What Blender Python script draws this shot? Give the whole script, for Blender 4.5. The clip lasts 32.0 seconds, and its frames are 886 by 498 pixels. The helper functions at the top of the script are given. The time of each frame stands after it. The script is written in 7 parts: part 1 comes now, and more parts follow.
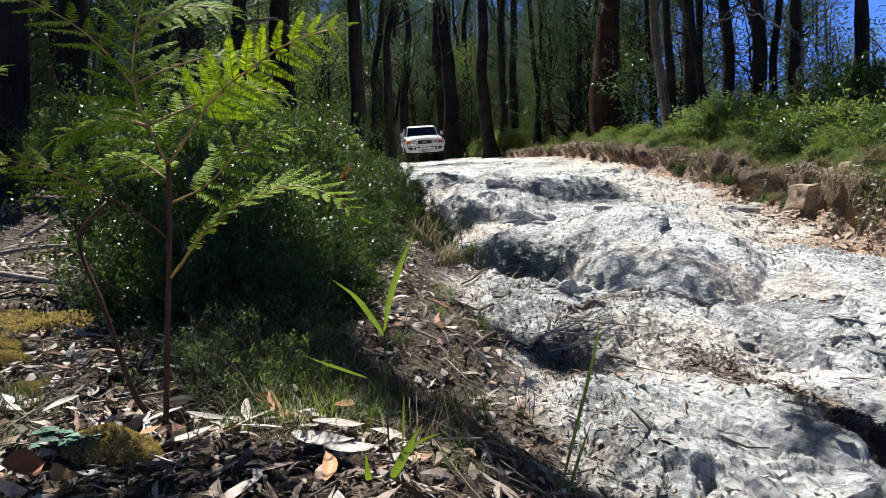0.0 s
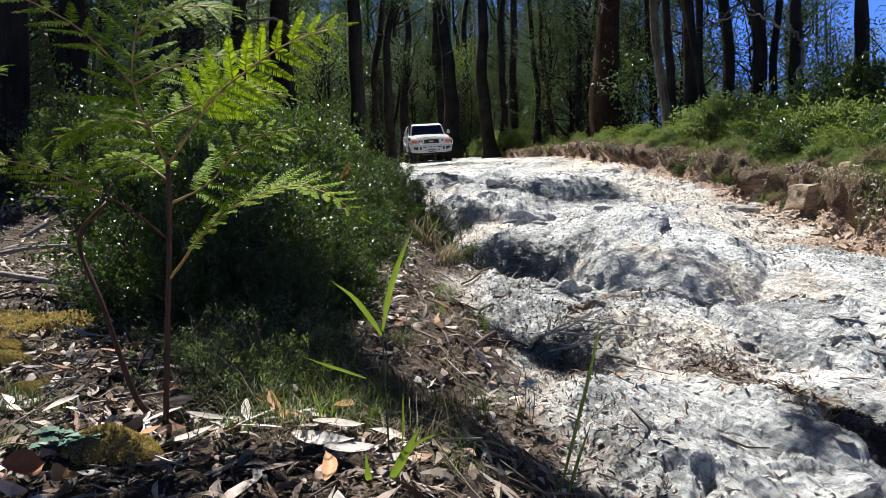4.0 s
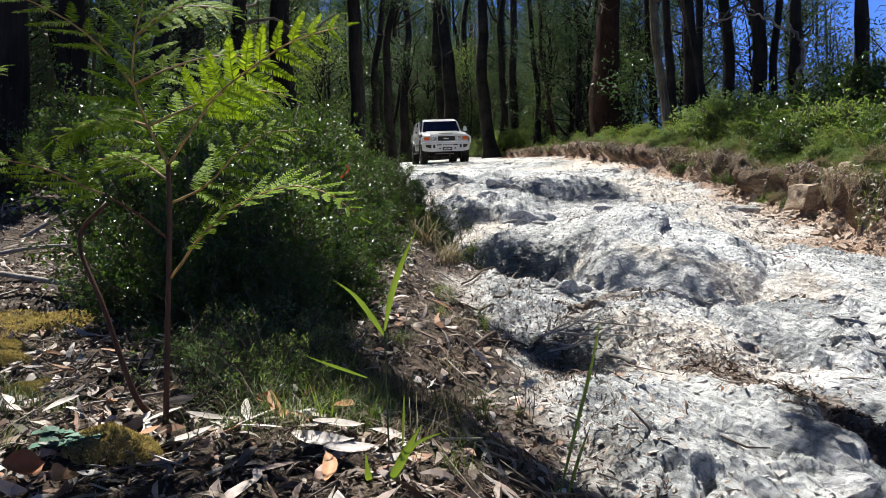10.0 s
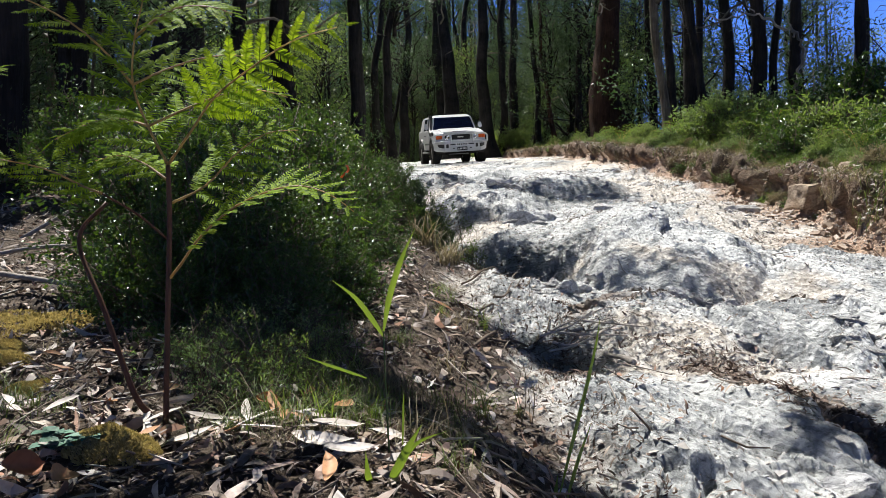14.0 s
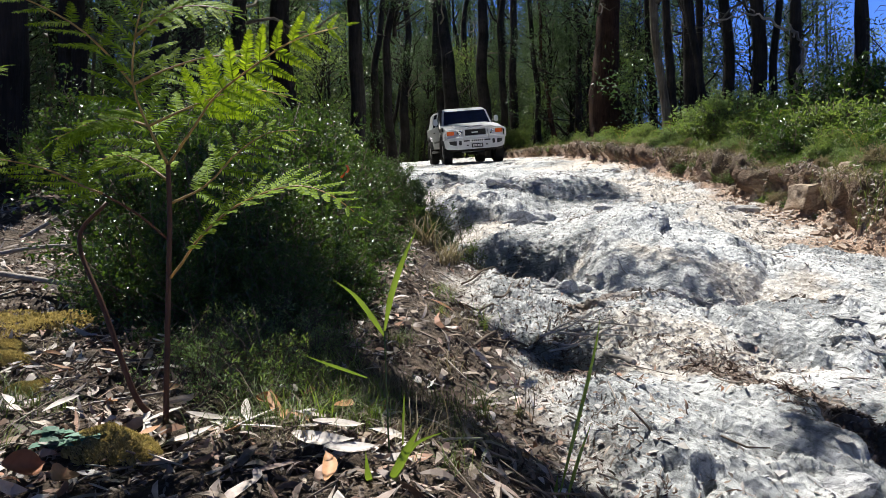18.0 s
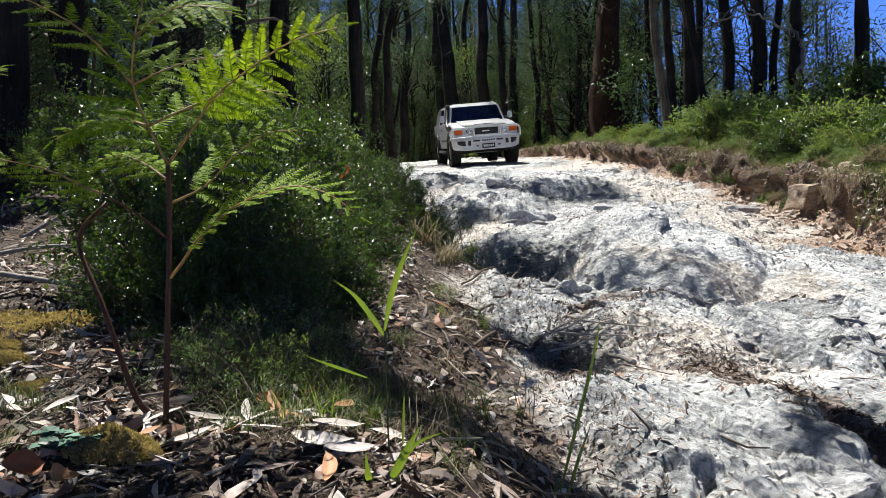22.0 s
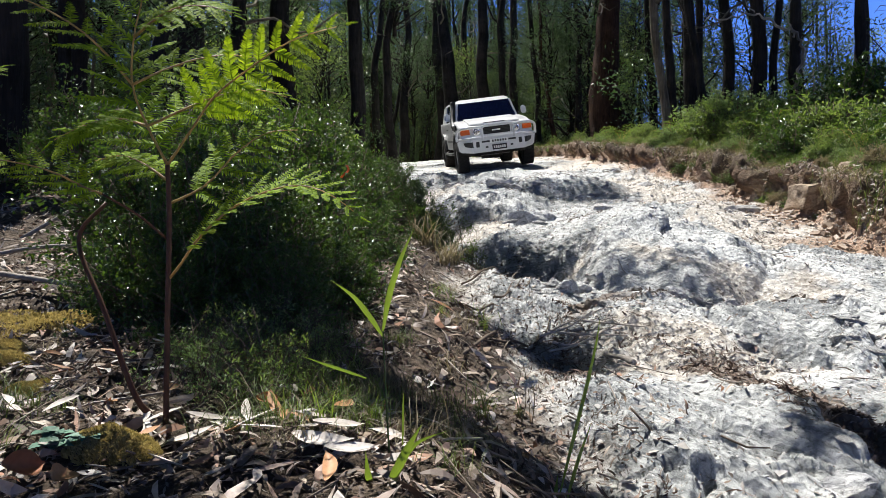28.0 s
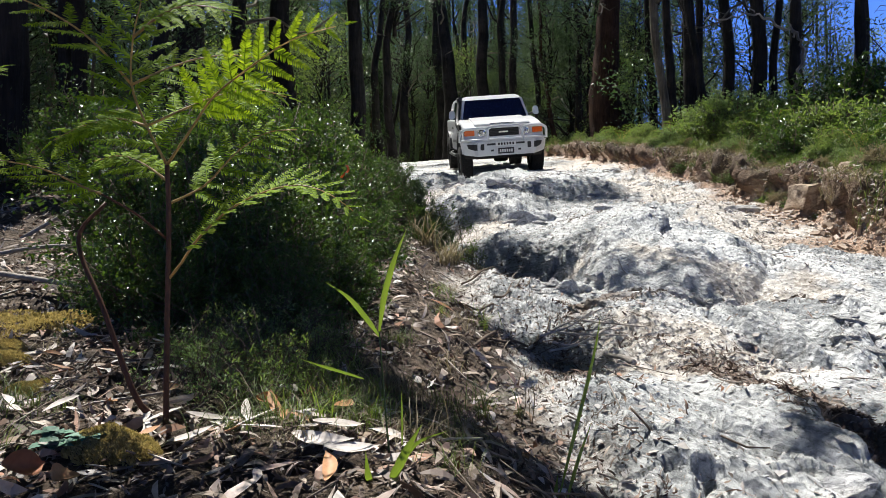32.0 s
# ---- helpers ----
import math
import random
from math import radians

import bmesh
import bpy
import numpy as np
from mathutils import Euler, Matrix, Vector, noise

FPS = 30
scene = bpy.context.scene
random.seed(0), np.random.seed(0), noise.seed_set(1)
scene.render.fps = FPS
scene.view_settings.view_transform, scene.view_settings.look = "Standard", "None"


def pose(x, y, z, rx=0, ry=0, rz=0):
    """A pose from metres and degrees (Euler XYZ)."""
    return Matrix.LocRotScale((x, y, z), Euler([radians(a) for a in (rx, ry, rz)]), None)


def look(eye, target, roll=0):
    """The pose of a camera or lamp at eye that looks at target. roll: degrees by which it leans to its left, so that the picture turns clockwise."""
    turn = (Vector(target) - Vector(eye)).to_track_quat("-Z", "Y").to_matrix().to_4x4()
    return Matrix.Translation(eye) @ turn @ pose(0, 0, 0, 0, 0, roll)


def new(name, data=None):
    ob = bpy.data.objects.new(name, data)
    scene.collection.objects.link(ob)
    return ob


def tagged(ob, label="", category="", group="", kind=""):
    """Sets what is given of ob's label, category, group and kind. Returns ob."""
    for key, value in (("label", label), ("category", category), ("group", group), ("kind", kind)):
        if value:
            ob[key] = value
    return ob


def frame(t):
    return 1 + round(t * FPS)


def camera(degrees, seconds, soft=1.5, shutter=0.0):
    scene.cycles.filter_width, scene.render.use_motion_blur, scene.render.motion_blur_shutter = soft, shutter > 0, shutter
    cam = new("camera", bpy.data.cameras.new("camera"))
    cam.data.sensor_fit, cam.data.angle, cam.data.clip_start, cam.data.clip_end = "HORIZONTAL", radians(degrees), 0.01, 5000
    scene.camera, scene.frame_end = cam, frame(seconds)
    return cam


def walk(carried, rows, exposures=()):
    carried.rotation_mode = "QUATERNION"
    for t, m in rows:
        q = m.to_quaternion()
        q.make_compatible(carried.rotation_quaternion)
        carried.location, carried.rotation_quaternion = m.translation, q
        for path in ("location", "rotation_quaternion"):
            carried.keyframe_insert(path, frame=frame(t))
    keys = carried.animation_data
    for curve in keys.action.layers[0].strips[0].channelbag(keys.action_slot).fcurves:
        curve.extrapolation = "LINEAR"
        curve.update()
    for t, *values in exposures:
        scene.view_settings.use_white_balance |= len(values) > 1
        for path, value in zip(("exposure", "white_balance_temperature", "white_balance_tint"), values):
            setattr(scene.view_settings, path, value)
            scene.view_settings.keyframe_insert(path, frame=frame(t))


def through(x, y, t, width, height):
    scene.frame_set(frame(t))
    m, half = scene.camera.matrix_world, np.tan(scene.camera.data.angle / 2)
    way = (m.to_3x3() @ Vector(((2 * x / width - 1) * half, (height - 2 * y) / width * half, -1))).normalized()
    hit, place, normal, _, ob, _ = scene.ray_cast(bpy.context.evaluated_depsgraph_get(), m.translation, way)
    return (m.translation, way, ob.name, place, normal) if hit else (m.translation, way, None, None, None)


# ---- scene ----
# The camera stands on low ground beside the track, at the world's origin.
cam = camera(62, 32.0, soft=0.6)
walk(cam, [(0.0, look((0, 0, 0), (0, 10, 0))), (32.0, look((0, 0, 0), (0, 10, 0)))],
     exposures=[(0.0, 0.98, 6350, 10), (32.0, 0.98, 6350, 10)])

# ---- light ----
SUN = Vector((-0.20, 0.39, 0.90)).normalized()
world = bpy.data.worlds.new("world")
scene.world = world
world.use_nodes = True
sky = world.node_tree.nodes.new("ShaderNodeTexSky")
sky.sky_type = "NISHITA"
sky.sun_disc = False
sky.sun_elevation = math.asin(SUN.z)
sky.sun_rotation = math.atan2(SUN.x, SUN.y) % (2 * math.pi)
sky.air_density, sky.dust_density, sky.ozone_density = 0.9, 0.3, 3.0
background = world.node_tree.nodes["Background"]
background.inputs["Strength"].default_value = 0.011
world.node_tree.links.new(sky.outputs["Color"], background.inputs["Color"])
lamp = bpy.data.lights.new("sun", "SUN")
lamp.energy, lamp.angle, lamp.color = 5.0, radians(0.53), (1.0, 0.965, 0.90)
new("sun", lamp).matrix_world = look(SUN * 60, (0, 0, 0))

# ---- materials ----
def nodes_of(name, rough=0.7, spec=0.4, metal=0.0):
    m = bpy.data.materials.new(name)
    m.use_nodes = True
    nt = m.node_tree
    b = nt.nodes["Principled BSDF"]
    b.inputs["Roughness"].default_value = rough
    b.inputs["Specular IOR Level"].default_value = spec
    b.inputs["Metallic"].default_value = metal
    return m, nt, b


def node(nt, kind, **values):
    n = nt.nodes.new("ShaderNode" + kind)
    for key, v in values.items():
        n.inputs[key].default_value = v
    return n


def ramp(nt, source, *stops):
    r = nt.nodes.new("ShaderNodeValToRGB")
    while len(r.color_ramp.elements) < len(stops):
        r.color_ramp.elements.new(0.5)
    for e, (at, c) in zip(r.color_ramp.elements, stops):
        e.position, e.color = at, (*c, 1)
    nt.links.new(source, r.inputs["Fac"])
    return r.outputs["Color"]


def mix(nt, fac, a, b, kind="MIX"):
    n = nt.nodes.new("ShaderNodeMix")
    n.data_type, n.blend_type = "RGBA", kind
    for socket, v in ((n.inputs[0], fac), (n.inputs[6], a), (n.inputs[7], b)):
        if isinstance(v, (int, float)):
            socket.default_value = v
        elif isinstance(v, tuple):
            socket.default_value = (*v, 1)
        else:
            nt.links.new(v, socket)
    return n.outputs[2]


def coords(nt, scale=(1, 1, 1), turn=(0, 0, 0), kind="Object"):
    c = nt.nodes.new("ShaderNodeTexCoord")
    r = node(nt, "Mapping", Rotation=turn)
    m = node(nt, "Mapping", Scale=scale)
    nt.links.new(c.outputs[kind], r.inputs["Vector"])
    nt.links.new(r.outputs["Vector"], m.inputs["Vector"])
    return m.outputs["Vector"]


def grain(nt, vector, scale, detail=5.0, rough=0.6, distortion=0.0):
    n = node(nt, "TexNoise", Scale=scale, Detail=detail, Roughness=rough, Distortion=distortion)
    nt.links.new(vector, n.inputs["Vector"])
    return n.outputs["Fac"]


def bumped(nt, b, height, strength, distance, below=None):
    n = node(nt, "Bump", Strength=strength, Distance=distance)
    nt.links.new(height, n.inputs["Height"])
    if below is not None:
        nt.links.new(below, n.inputs["Normal"])
    nt.links.new(n.outputs["Normal"], b.inputs["Normal"])
    return n.outputs["Normal"]


def attribute(nt, name):
    n = nt.nodes.new("ShaderNodeAttribute")
    n.attribute_name = name
    return n.outputs["Fac"]


def plain(name, color, rough=0.5, spec=0.5, metal=0.0, dirt=0.25, scale=9.0, bump=0.0, size=0.004):
    """A surface with two scales of stain and grain."""
    m, nt, b = nodes_of(name, rough, spec, metal)
    v = coords(nt)
    big, fine = grain(nt, v, scale), grain(nt, v, scale * 9)
    low = tuple(c * (1 - dirt) for c in color)
    high = tuple(min(1, c * (1 + dirt * 0.5)) for c in color)
    c = ramp(nt, big, (0.3, low), (0.7, high))
    c = mix(nt, 0.35, c, ramp(nt, fine, (0.35, low), (0.65, high)))
    nt.links.new(c, b.inputs["Base Color"])
    if bump:
        bumped(nt, b, fine, bump, size)
    return m


def leafy(name, dark, light, rough=0.42, through=0.5, tint=(1.5, 1.5, 0.5), spec=0.5, shape=None):
    """Leaves: each one takes its own tone, and light comes through them."""
    m, nt, b = nodes_of(name, rough, spec)
    g = nt.nodes.new("ShaderNodeNewGeometry")
    o = nt.nodes.new("ShaderNodeObjectInfo")
    tone = ramp(nt, g.outputs["Random Per Island"], (0.0, dark), (0.75, light), (1.0, tuple(min(1, c * 1.25) for c in light)))
    other = ramp(nt, o.outputs["Random"], (0.0, tuple(c * 0.75 for c in dark)), (1.0, light))
    tone = mix(nt, 0.25, tone, other)
    fine = grain(nt, coords(nt), 40.0)
    tone = mix(nt, 0.25, tone, ramp(nt, fine, (0.3, dark), (0.7, light)))
    nt.links.new(tone, b.inputs["Base Color"])
    t = nt.nodes.new("ShaderNodeBsdfTranslucent")
    nt.links.new(mix(nt, 1.0, tone, tint, "MULTIPLY"), t.inputs["Color"])
    s = nt.nodes.new("ShaderNodeMixShader")
    s.inputs[0].default_value = through
    nt.links.new(b.outputs[0], s.inputs[1])
    nt.links.new(t.outputs[0], s.inputs[2])
    nt.links.new(s.outputs[0], nt.nodes["Material Output"].inputs["Surface"])
    return m


def bark_material(name, low, high, pale, scale=1.0):
    m, nt, b = nodes_of(name, 0.9, 0.2)
    v = coords(nt, (9 * scale, 9 * scale, 0.9 * scale))
    o = nt.nodes.new("ShaderNodeObjectInfo")
    ridges = grain(nt, v, 3.0, 6, 0.65, 0.6)
    c = ramp(nt, ridges, (0.32, low), (0.6, high), (0.85, pale))
    blot = grain(nt, coords(nt), 1.3, 4)
    c = mix(nt, 0.4, c, ramp(nt, blot, (0.4, low), (0.7, pale)))
    c = mix(nt, 0.4, c, mix(nt, 1.0, c, ramp(nt, o.outputs["Random"], (0, (0.5, 0.5, 0.5)), (1, (1.3, 1.15, 1.0))), "MULTIPLY"))
    nt.links.new(c, b.inputs["Base Color"])
    bumped(nt, b, ridges, 0.9, 0.04)
    return m


def ground_material():
    m, nt, b = nodes_of("ground", 0.9, 0.25)
    v = coords(nt)
    # pale weathered schist with thin foliation streaks
    streak_v = coords(nt, (1.8, 11.0, 8.0), (0, 0, 1.10))
    streak = grain(nt, streak_v, 5.0, 12, 0.78, 0.4)
    lump = grain(nt, v, 13.0, 10, 0.7, 0.2)
    blot = grain(nt, v, 0.8, 6, 0.6, 0.4)
    rock = ramp(nt, streak, (0.34, (0.09, 0.092, 0.095)), (0.43, (0.40, 0.41, 0.405)), (0.56, (0.68, 0.69, 0.68)))
    rock = mix(nt, 0.38, rock, ramp(nt, blot, (0.40, (0.12, 0.125, 0.125)), (0.60, (0.60, 0.60, 0.59))))
    crust = grain(nt, v, 2.3, 12, 0.72, 0.5)
    rock = mix(nt, ramp(nt, crust, (0.49, (0, 0, 0)), (0.555, (0.85, 0.85, 0.85))), rock, mix(nt, 1.0, rock, (0.46, 0.475, 0.49), "MULTIPLY"))
    # crumbled pale gravel and dust
    vor = node(nt, "TexVoronoi", Scale=38.0, Randomness=1.0)
    nt.links.new(v, vor.inputs["Vector"])
    chips = ramp(nt, vor.outputs["Color"], (0.15, (0.22, 0.19, 0.16)), (0.5, (0.50, 0.47, 0.43)), (0.85, (0.68, 0.66, 0.62)))
    dust = ramp(nt, grain(nt, v, 5.0, 8, 0.7), (0.35, (0.38, 0.33, 0.27)), (0.65, (0.60, 0.57, 0.52)))
    gravel = mix(nt, 0.5, chips, dust)
    # orange clay of the cut bank
    clay = ramp(nt, grain(nt, v, 6.0, 8, 0.7, 0.5), (0.3, (0.10, 0.055, 0.03)), (0.5, (0.28, 0.16, 0.09)), (0.72, (0.46, 0.34, 0.24)))
    # forest floor
    litter = ramp(nt, grain(nt, v, 22.0, 8, 0.75, 0.5), (0.3, (0.016, 0.013, 0.010)), (0.5, (0.07, 0.05, 0.034)), (0.72, (0.20, 0.15, 0.11)))
    crack_v = coords(nt, (1.6, 5.5, 3.0), (0, 0, 1.10))
    warp = node(nt, "TexNoise", Scale=1.3, Detail=4.0)
    nt.links.new(crack_v, warp.inputs["Vector"])
    bent = nt.nodes.new("ShaderNodeVectorMath")
    bent.operation = "ADD"
    nt.links.new(crack_v, bent.inputs[0])
    nt.links.new(warp.outputs["Color"], bent.inputs[1])
    crack = nt.nodes.new("ShaderNodeTexVoronoi")
    crack.feature = "DISTANCE_TO_EDGE"
    crack.inputs["Scale"].default_value = 1.7
    nt.links.new(bent.outputs[0], crack.inputs["Vector"])
    gap = ramp(nt, crack.outputs["Distance"], (0.0, (0.0, 0.0, 0.0)), (0.035, (1, 1, 1)))
    rock = mix(nt, ramp(nt, blot, (0.40, (0.0, 0.0, 0.0)), (0.6, (0.8, 0.8, 0.8))), rock, mix(nt, 1.0, rock, ramp(nt, crack.outputs["Distance"], (0.0, (0.45, 0.42, 0.38)), (0.02, (1, 1, 1))), "MULTIPLY"))
    speck = grain(nt, v, 75.0, 6, 0.8)
    rock = mix(nt, 1.0, rock, ramp(nt, speck, (0.33, (0.45, 0.44, 0.43)), (0.43, (1, 1, 1)), (0.62, (1.08, 1.08, 1.08))), "MULTIPLY")
    c = mix(nt, attribute(nt, "rock"), gravel, rock)
    c = mix(nt, attribute(nt, "clay"), c, clay)
    # topsoil, darkened to carry the shade under the bank's lip; also browns the seams
    soil_shade = ramp(nt, grain(nt, v, 16.0, 8, 0.75), (0.3, (0.036, 0.025, 0.017)), (0.55, (0.12, 0.078, 0.05)), (0.75, (0.24, 0.165, 0.105)))
    c = mix(nt, attribute(nt, "soil_shade"), c, soil_shade)
    c = mix(nt, attribute(nt, "litter"), c, litter)
    nt.links.new(c, b.inputs["Base Color"])
    n0 = node(nt, "Bump", Strength=0.6, Distance=0.03)
    nt.links.new(lump, n0.inputs["Height"])
    n1 = node(nt, "Bump", Strength=0.7, Distance=0.014)
    nt.links.new(n0.outputs["Normal"], n1.inputs["Normal"])
    nt.links.new(streak, n1.inputs["Height"])
    n2 = node(nt, "Bump", Strength=0.35, Distance=0.015)
    nt.links.new(gap, n2.inputs["Height"])
    nt.links.new(n1.outputs["Normal"], n2.inputs["Normal"])
    bumped(nt, b, vor.outputs["Distance"], 0.5, 0.02, n2.outputs["Normal"])
    return m


GROUND = ground_material()
BARK = bark_material("bark", (0.010, 0.009, 0.008), (0.034, 0.030, 0.025), (0.085, 0.075, 0.064))
BARK_RED = bark_material("red_bark", (0.022, 0.012, 0.009), (0.085, 0.046, 0.030), (0.15, 0.09, 0.06))
BARK_PALE = bark_material("pale_bark", (0.06, 0.05, 0.035), (0.16, 0.14, 0.10), (0.28, 0.26, 0.21))
LEAF_GUM = leafy("gum_leaf", (0.022, 0.042, 0.016), (0.075, 0.112, 0.054), 0.36, 0.34, (1.1, 1.3, 0.55), 0.5)
LEAF_SHRUB = leafy("shrub_leaf", (0.014, 0.034, 0.011), (0.068, 0.118, 0.032), 0.36, 0.34, (1.5, 1.5, 0.4), 0.5)
LEAF_BRIGHT = leafy("bright_leaf", (0.045, 0.08, 0.024), (0.17, 0.23, 0.09), 0.45, 0.5, (1.7, 1.7, 0.7))
BARK_BLEACHED = bark_material("bleached_bark", (0.16, 0.14, 0.12), (0.36, 0.33, 0.29), (0.55, 0.52, 0.47))
LEAF_SPRIG = leafy("sprig_leaf", (0.06, 0.10, 0.045), (0.20, 0.26, 0.13), 0.42, 0.45, (1.4, 1.5, 0.7))
TWIG = plain("twig", (0.13, 0.10, 0.075), 0.85, 0.2, dirt=0.5, scale=14)


def litter_material(name, *tones):
    m, nt, b = nodes_of(name, 0.6, 0.35)
    g = nt.nodes.new("ShaderNodeNewGeometry")
    stops = [(k / max(1, len(tones) - 1), c) for k, c in enumerate(tones)]
    c = ramp(nt, g.outputs["Random Per Island"], *stops)
    fine = grain(nt, coords(nt), 60.0, 4)
    c = mix(nt, 0.5, c, mix(nt, 1.0, c, ramp(nt, fine, (0.3, (0.45, 0.42, 0.4)), (0.7, (1.2, 1.2, 1.2))), "MULTIPLY"))
    nt.links.new(c, b.inputs["Base Color"])
    return m


DEAD_LEAF = litter_material("dead_leaf", (0.11, 0.068, 0.044), (0.25, 0.18, 0.125), (0.45, 0.38, 0.31), (0.16, 0.12, 0.10), (0.64, 0.60, 0.55), (0.30, 0.14, 0.07), (0.50, 0.46, 0.42))
BARK_CRUMB = litter_material("bark_crumb", (0.06, 0.04, 0.03), (0.18, 0.12, 0.085), (0.11, 0.08, 0.062), (0.30, 0.25, 0.205))
GRIT = litter_material("grit", (0.10, 0.085, 0.07), (0.42, 0.41, 0.40), (0.62, 0.61, 0.60), (0.26, 0.20, 0.15), (0.50, 0.49, 0.48), (0.70, 0.69, 0.68))
STONE_CHIP = litter_material("stone_chip", (0.20, 0.19, 0.18), (0.40, 0.39, 0.375), (0.52, 0.50, 0.48), (0.28, 0.24, 0.20), (0.45, 0.44, 0.43))
CLAY_STONE = litter_material("clay_stone", (0.20, 0.13, 0.085), (0.40, 0.33, 0.26), (0.30, 0.21, 0.14))
DEAD_STICK = litter_material("dead_stick", (0.05, 0.035, 0.025), (0.16, 0.12, 0.09), (0.30, 0.26, 0.22), (0.10, 0.07, 0.05))
STRAW = leafy("straw", (0.10, 0.075, 0.045), (0.30, 0.25, 0.16), 0.7, 0.3, (1.1, 1.1, 0.8))
GRASS = leafy("grass", (0.07, 0.12, 0.02), (0.20, 0.28, 0.07), 0.45, 0.45, (1.3, 1.3, 0.45))
FERN = leafy("bracken_leaf", (0.10, 0.18, 0.012), (0.27, 0.40, 0.035), 0.55, 0.42, (1.9, 1.7, 0.4), 0.05)
GRASS_DULL = leafy("dull_grass", (0.05, 0.075, 0.02), (0.15, 0.19, 0.07), 0.55, 0.35, (1.2, 1.2, 0.5), 0.3)
FERN_DULL = leafy("bracken_far", (0.045, 0.08, 0.02), (0.13, 0.19, 0.05), 0.55, 0.45, (1.3, 1.25, 0.4), 0.25)
RACHIS = plain("bracken_stalk", (0.46, 0.28, 0.08), 0.5, 0.4, dirt=0.5, scale=10)
STALK_DARK = plain("brown_stalk", (0.10, 0.042, 0.02), 0.6, 0.3, dirt=0.4, scale=10)
MOSS = leafy("moss", (0.20, 0.165, 0.07), (0.50, 0.42, 0.21), 0.8, 0.42, (1.25, 1.15, 0.75), 0.2)
PETAL = leafy("white_petal", (0.76, 0.74, 0.68), (0.84, 0.82, 0.78), 0.6, 0.4, (1.0, 1.0, 0.95), 0.3)
TAPE = plain("orange_tape", (0.85, 0.13, 0.03), 0.4, dirt=0.1, scale=30)


def rock_material(name, low, high, stain):
    m, nt, b = nodes_of(name, 0.85, 0.25)
    v = coords(nt, (3, 3, 9), (0.4, 0.3, 0.5))
    s = grain(nt, v, 3.0, 8, 0.7, 0.5)
    c = ramp(nt, s, (0.3, low), (0.55, high), (0.8, tuple(min(1, k * 1.15) for k in high)))
    c = mix(nt, ramp(nt, grain(nt, coords(nt), 4.0), (0.5, (0, 0, 0)), (0.75, (0.7, 0.7, 0.7))), c, stain)
    c = mix(nt, 1.0, c, ramp(nt, grain(nt, coords(nt), 60.0, 6, 0.8), (0.36, (0.35, 0.34, 0.33)), (0.47, (1, 1, 1))), "MULTIPLY")
    nt.links.new(c, b.inputs["Base Color"])
    bumped(nt, b, s, 0.8, 0.03)
    return m


ROCK_GREY = rock_material("grey_schist", (0.16, 0.16, 0.165), (0.54, 0.54, 0.54), (0.36, 0.33, 0.28))
ROCK_TAN = rock_material("tan_stone", (0.16, 0.11, 0.07), (0.38, 0.30, 0.22), (0.28, 0.16, 0.09))

# ---- building helpers ----
def part(name, mesh, material, parent=None, label=""):
    """Links a mesh or bmesh as one object, under a thing if one is given."""
    if isinstance(mesh, bmesh.types.BMesh):
        me = bpy.data.meshes.new(name)
        mesh.to_mesh(me)
        mesh.free()
        mesh = me
    if material is not None and not mesh.materials:
        mesh.materials.append(material)
    ob = new(name, mesh)
    ob.parent = parent
    if label:
        ob["label"] = label
    return ob


def empty(name, at=None):
    ob = new(name)
    ob.empty_display_size = 0.1
    if at is not None:
        ob.matrix_basis = at
    return ob


def grid_mesh(name, verts, faces, smooth=True):
    """A mesh from arrays of corners and of equal-sided faces."""
    verts, faces = np.asarray(verts, dtype=np.float32), np.asarray(faces, dtype=np.int32)
    me = bpy.data.meshes.new(name)
    n, k = faces.shape
    me.vertices.add(len(verts))
    me.vertices.foreach_set("co", verts.ravel())
    me.loops.add(n * k)
    me.loops.foreach_set("vertex_index", faces.ravel())
    me.polygons.add(n)
    me.polygons.foreach_set("loop_start", np.arange(0, n * k, k, dtype=np.int32))
    me.polygons.foreach_set("loop_total", np.full(n, k, dtype=np.int32))
    me.polygons.foreach_set("use_smooth", np.full(n, smooth))
    me.update(calc_edges=True)
    return me


def joined(chunks):
    """One (verts, faces) of many."""
    vs, fs, at = [], [], 0
    for v, f in chunks:
        vs.append(v)
        fs.append(np.asarray(f) + at)
        at += len(v)
    return np.concatenate(vs), np.concatenate(fs)


def unit(a):
    return a / np.maximum(np.linalg.norm(a, axis=-1, keepdims=True), 1e-9)


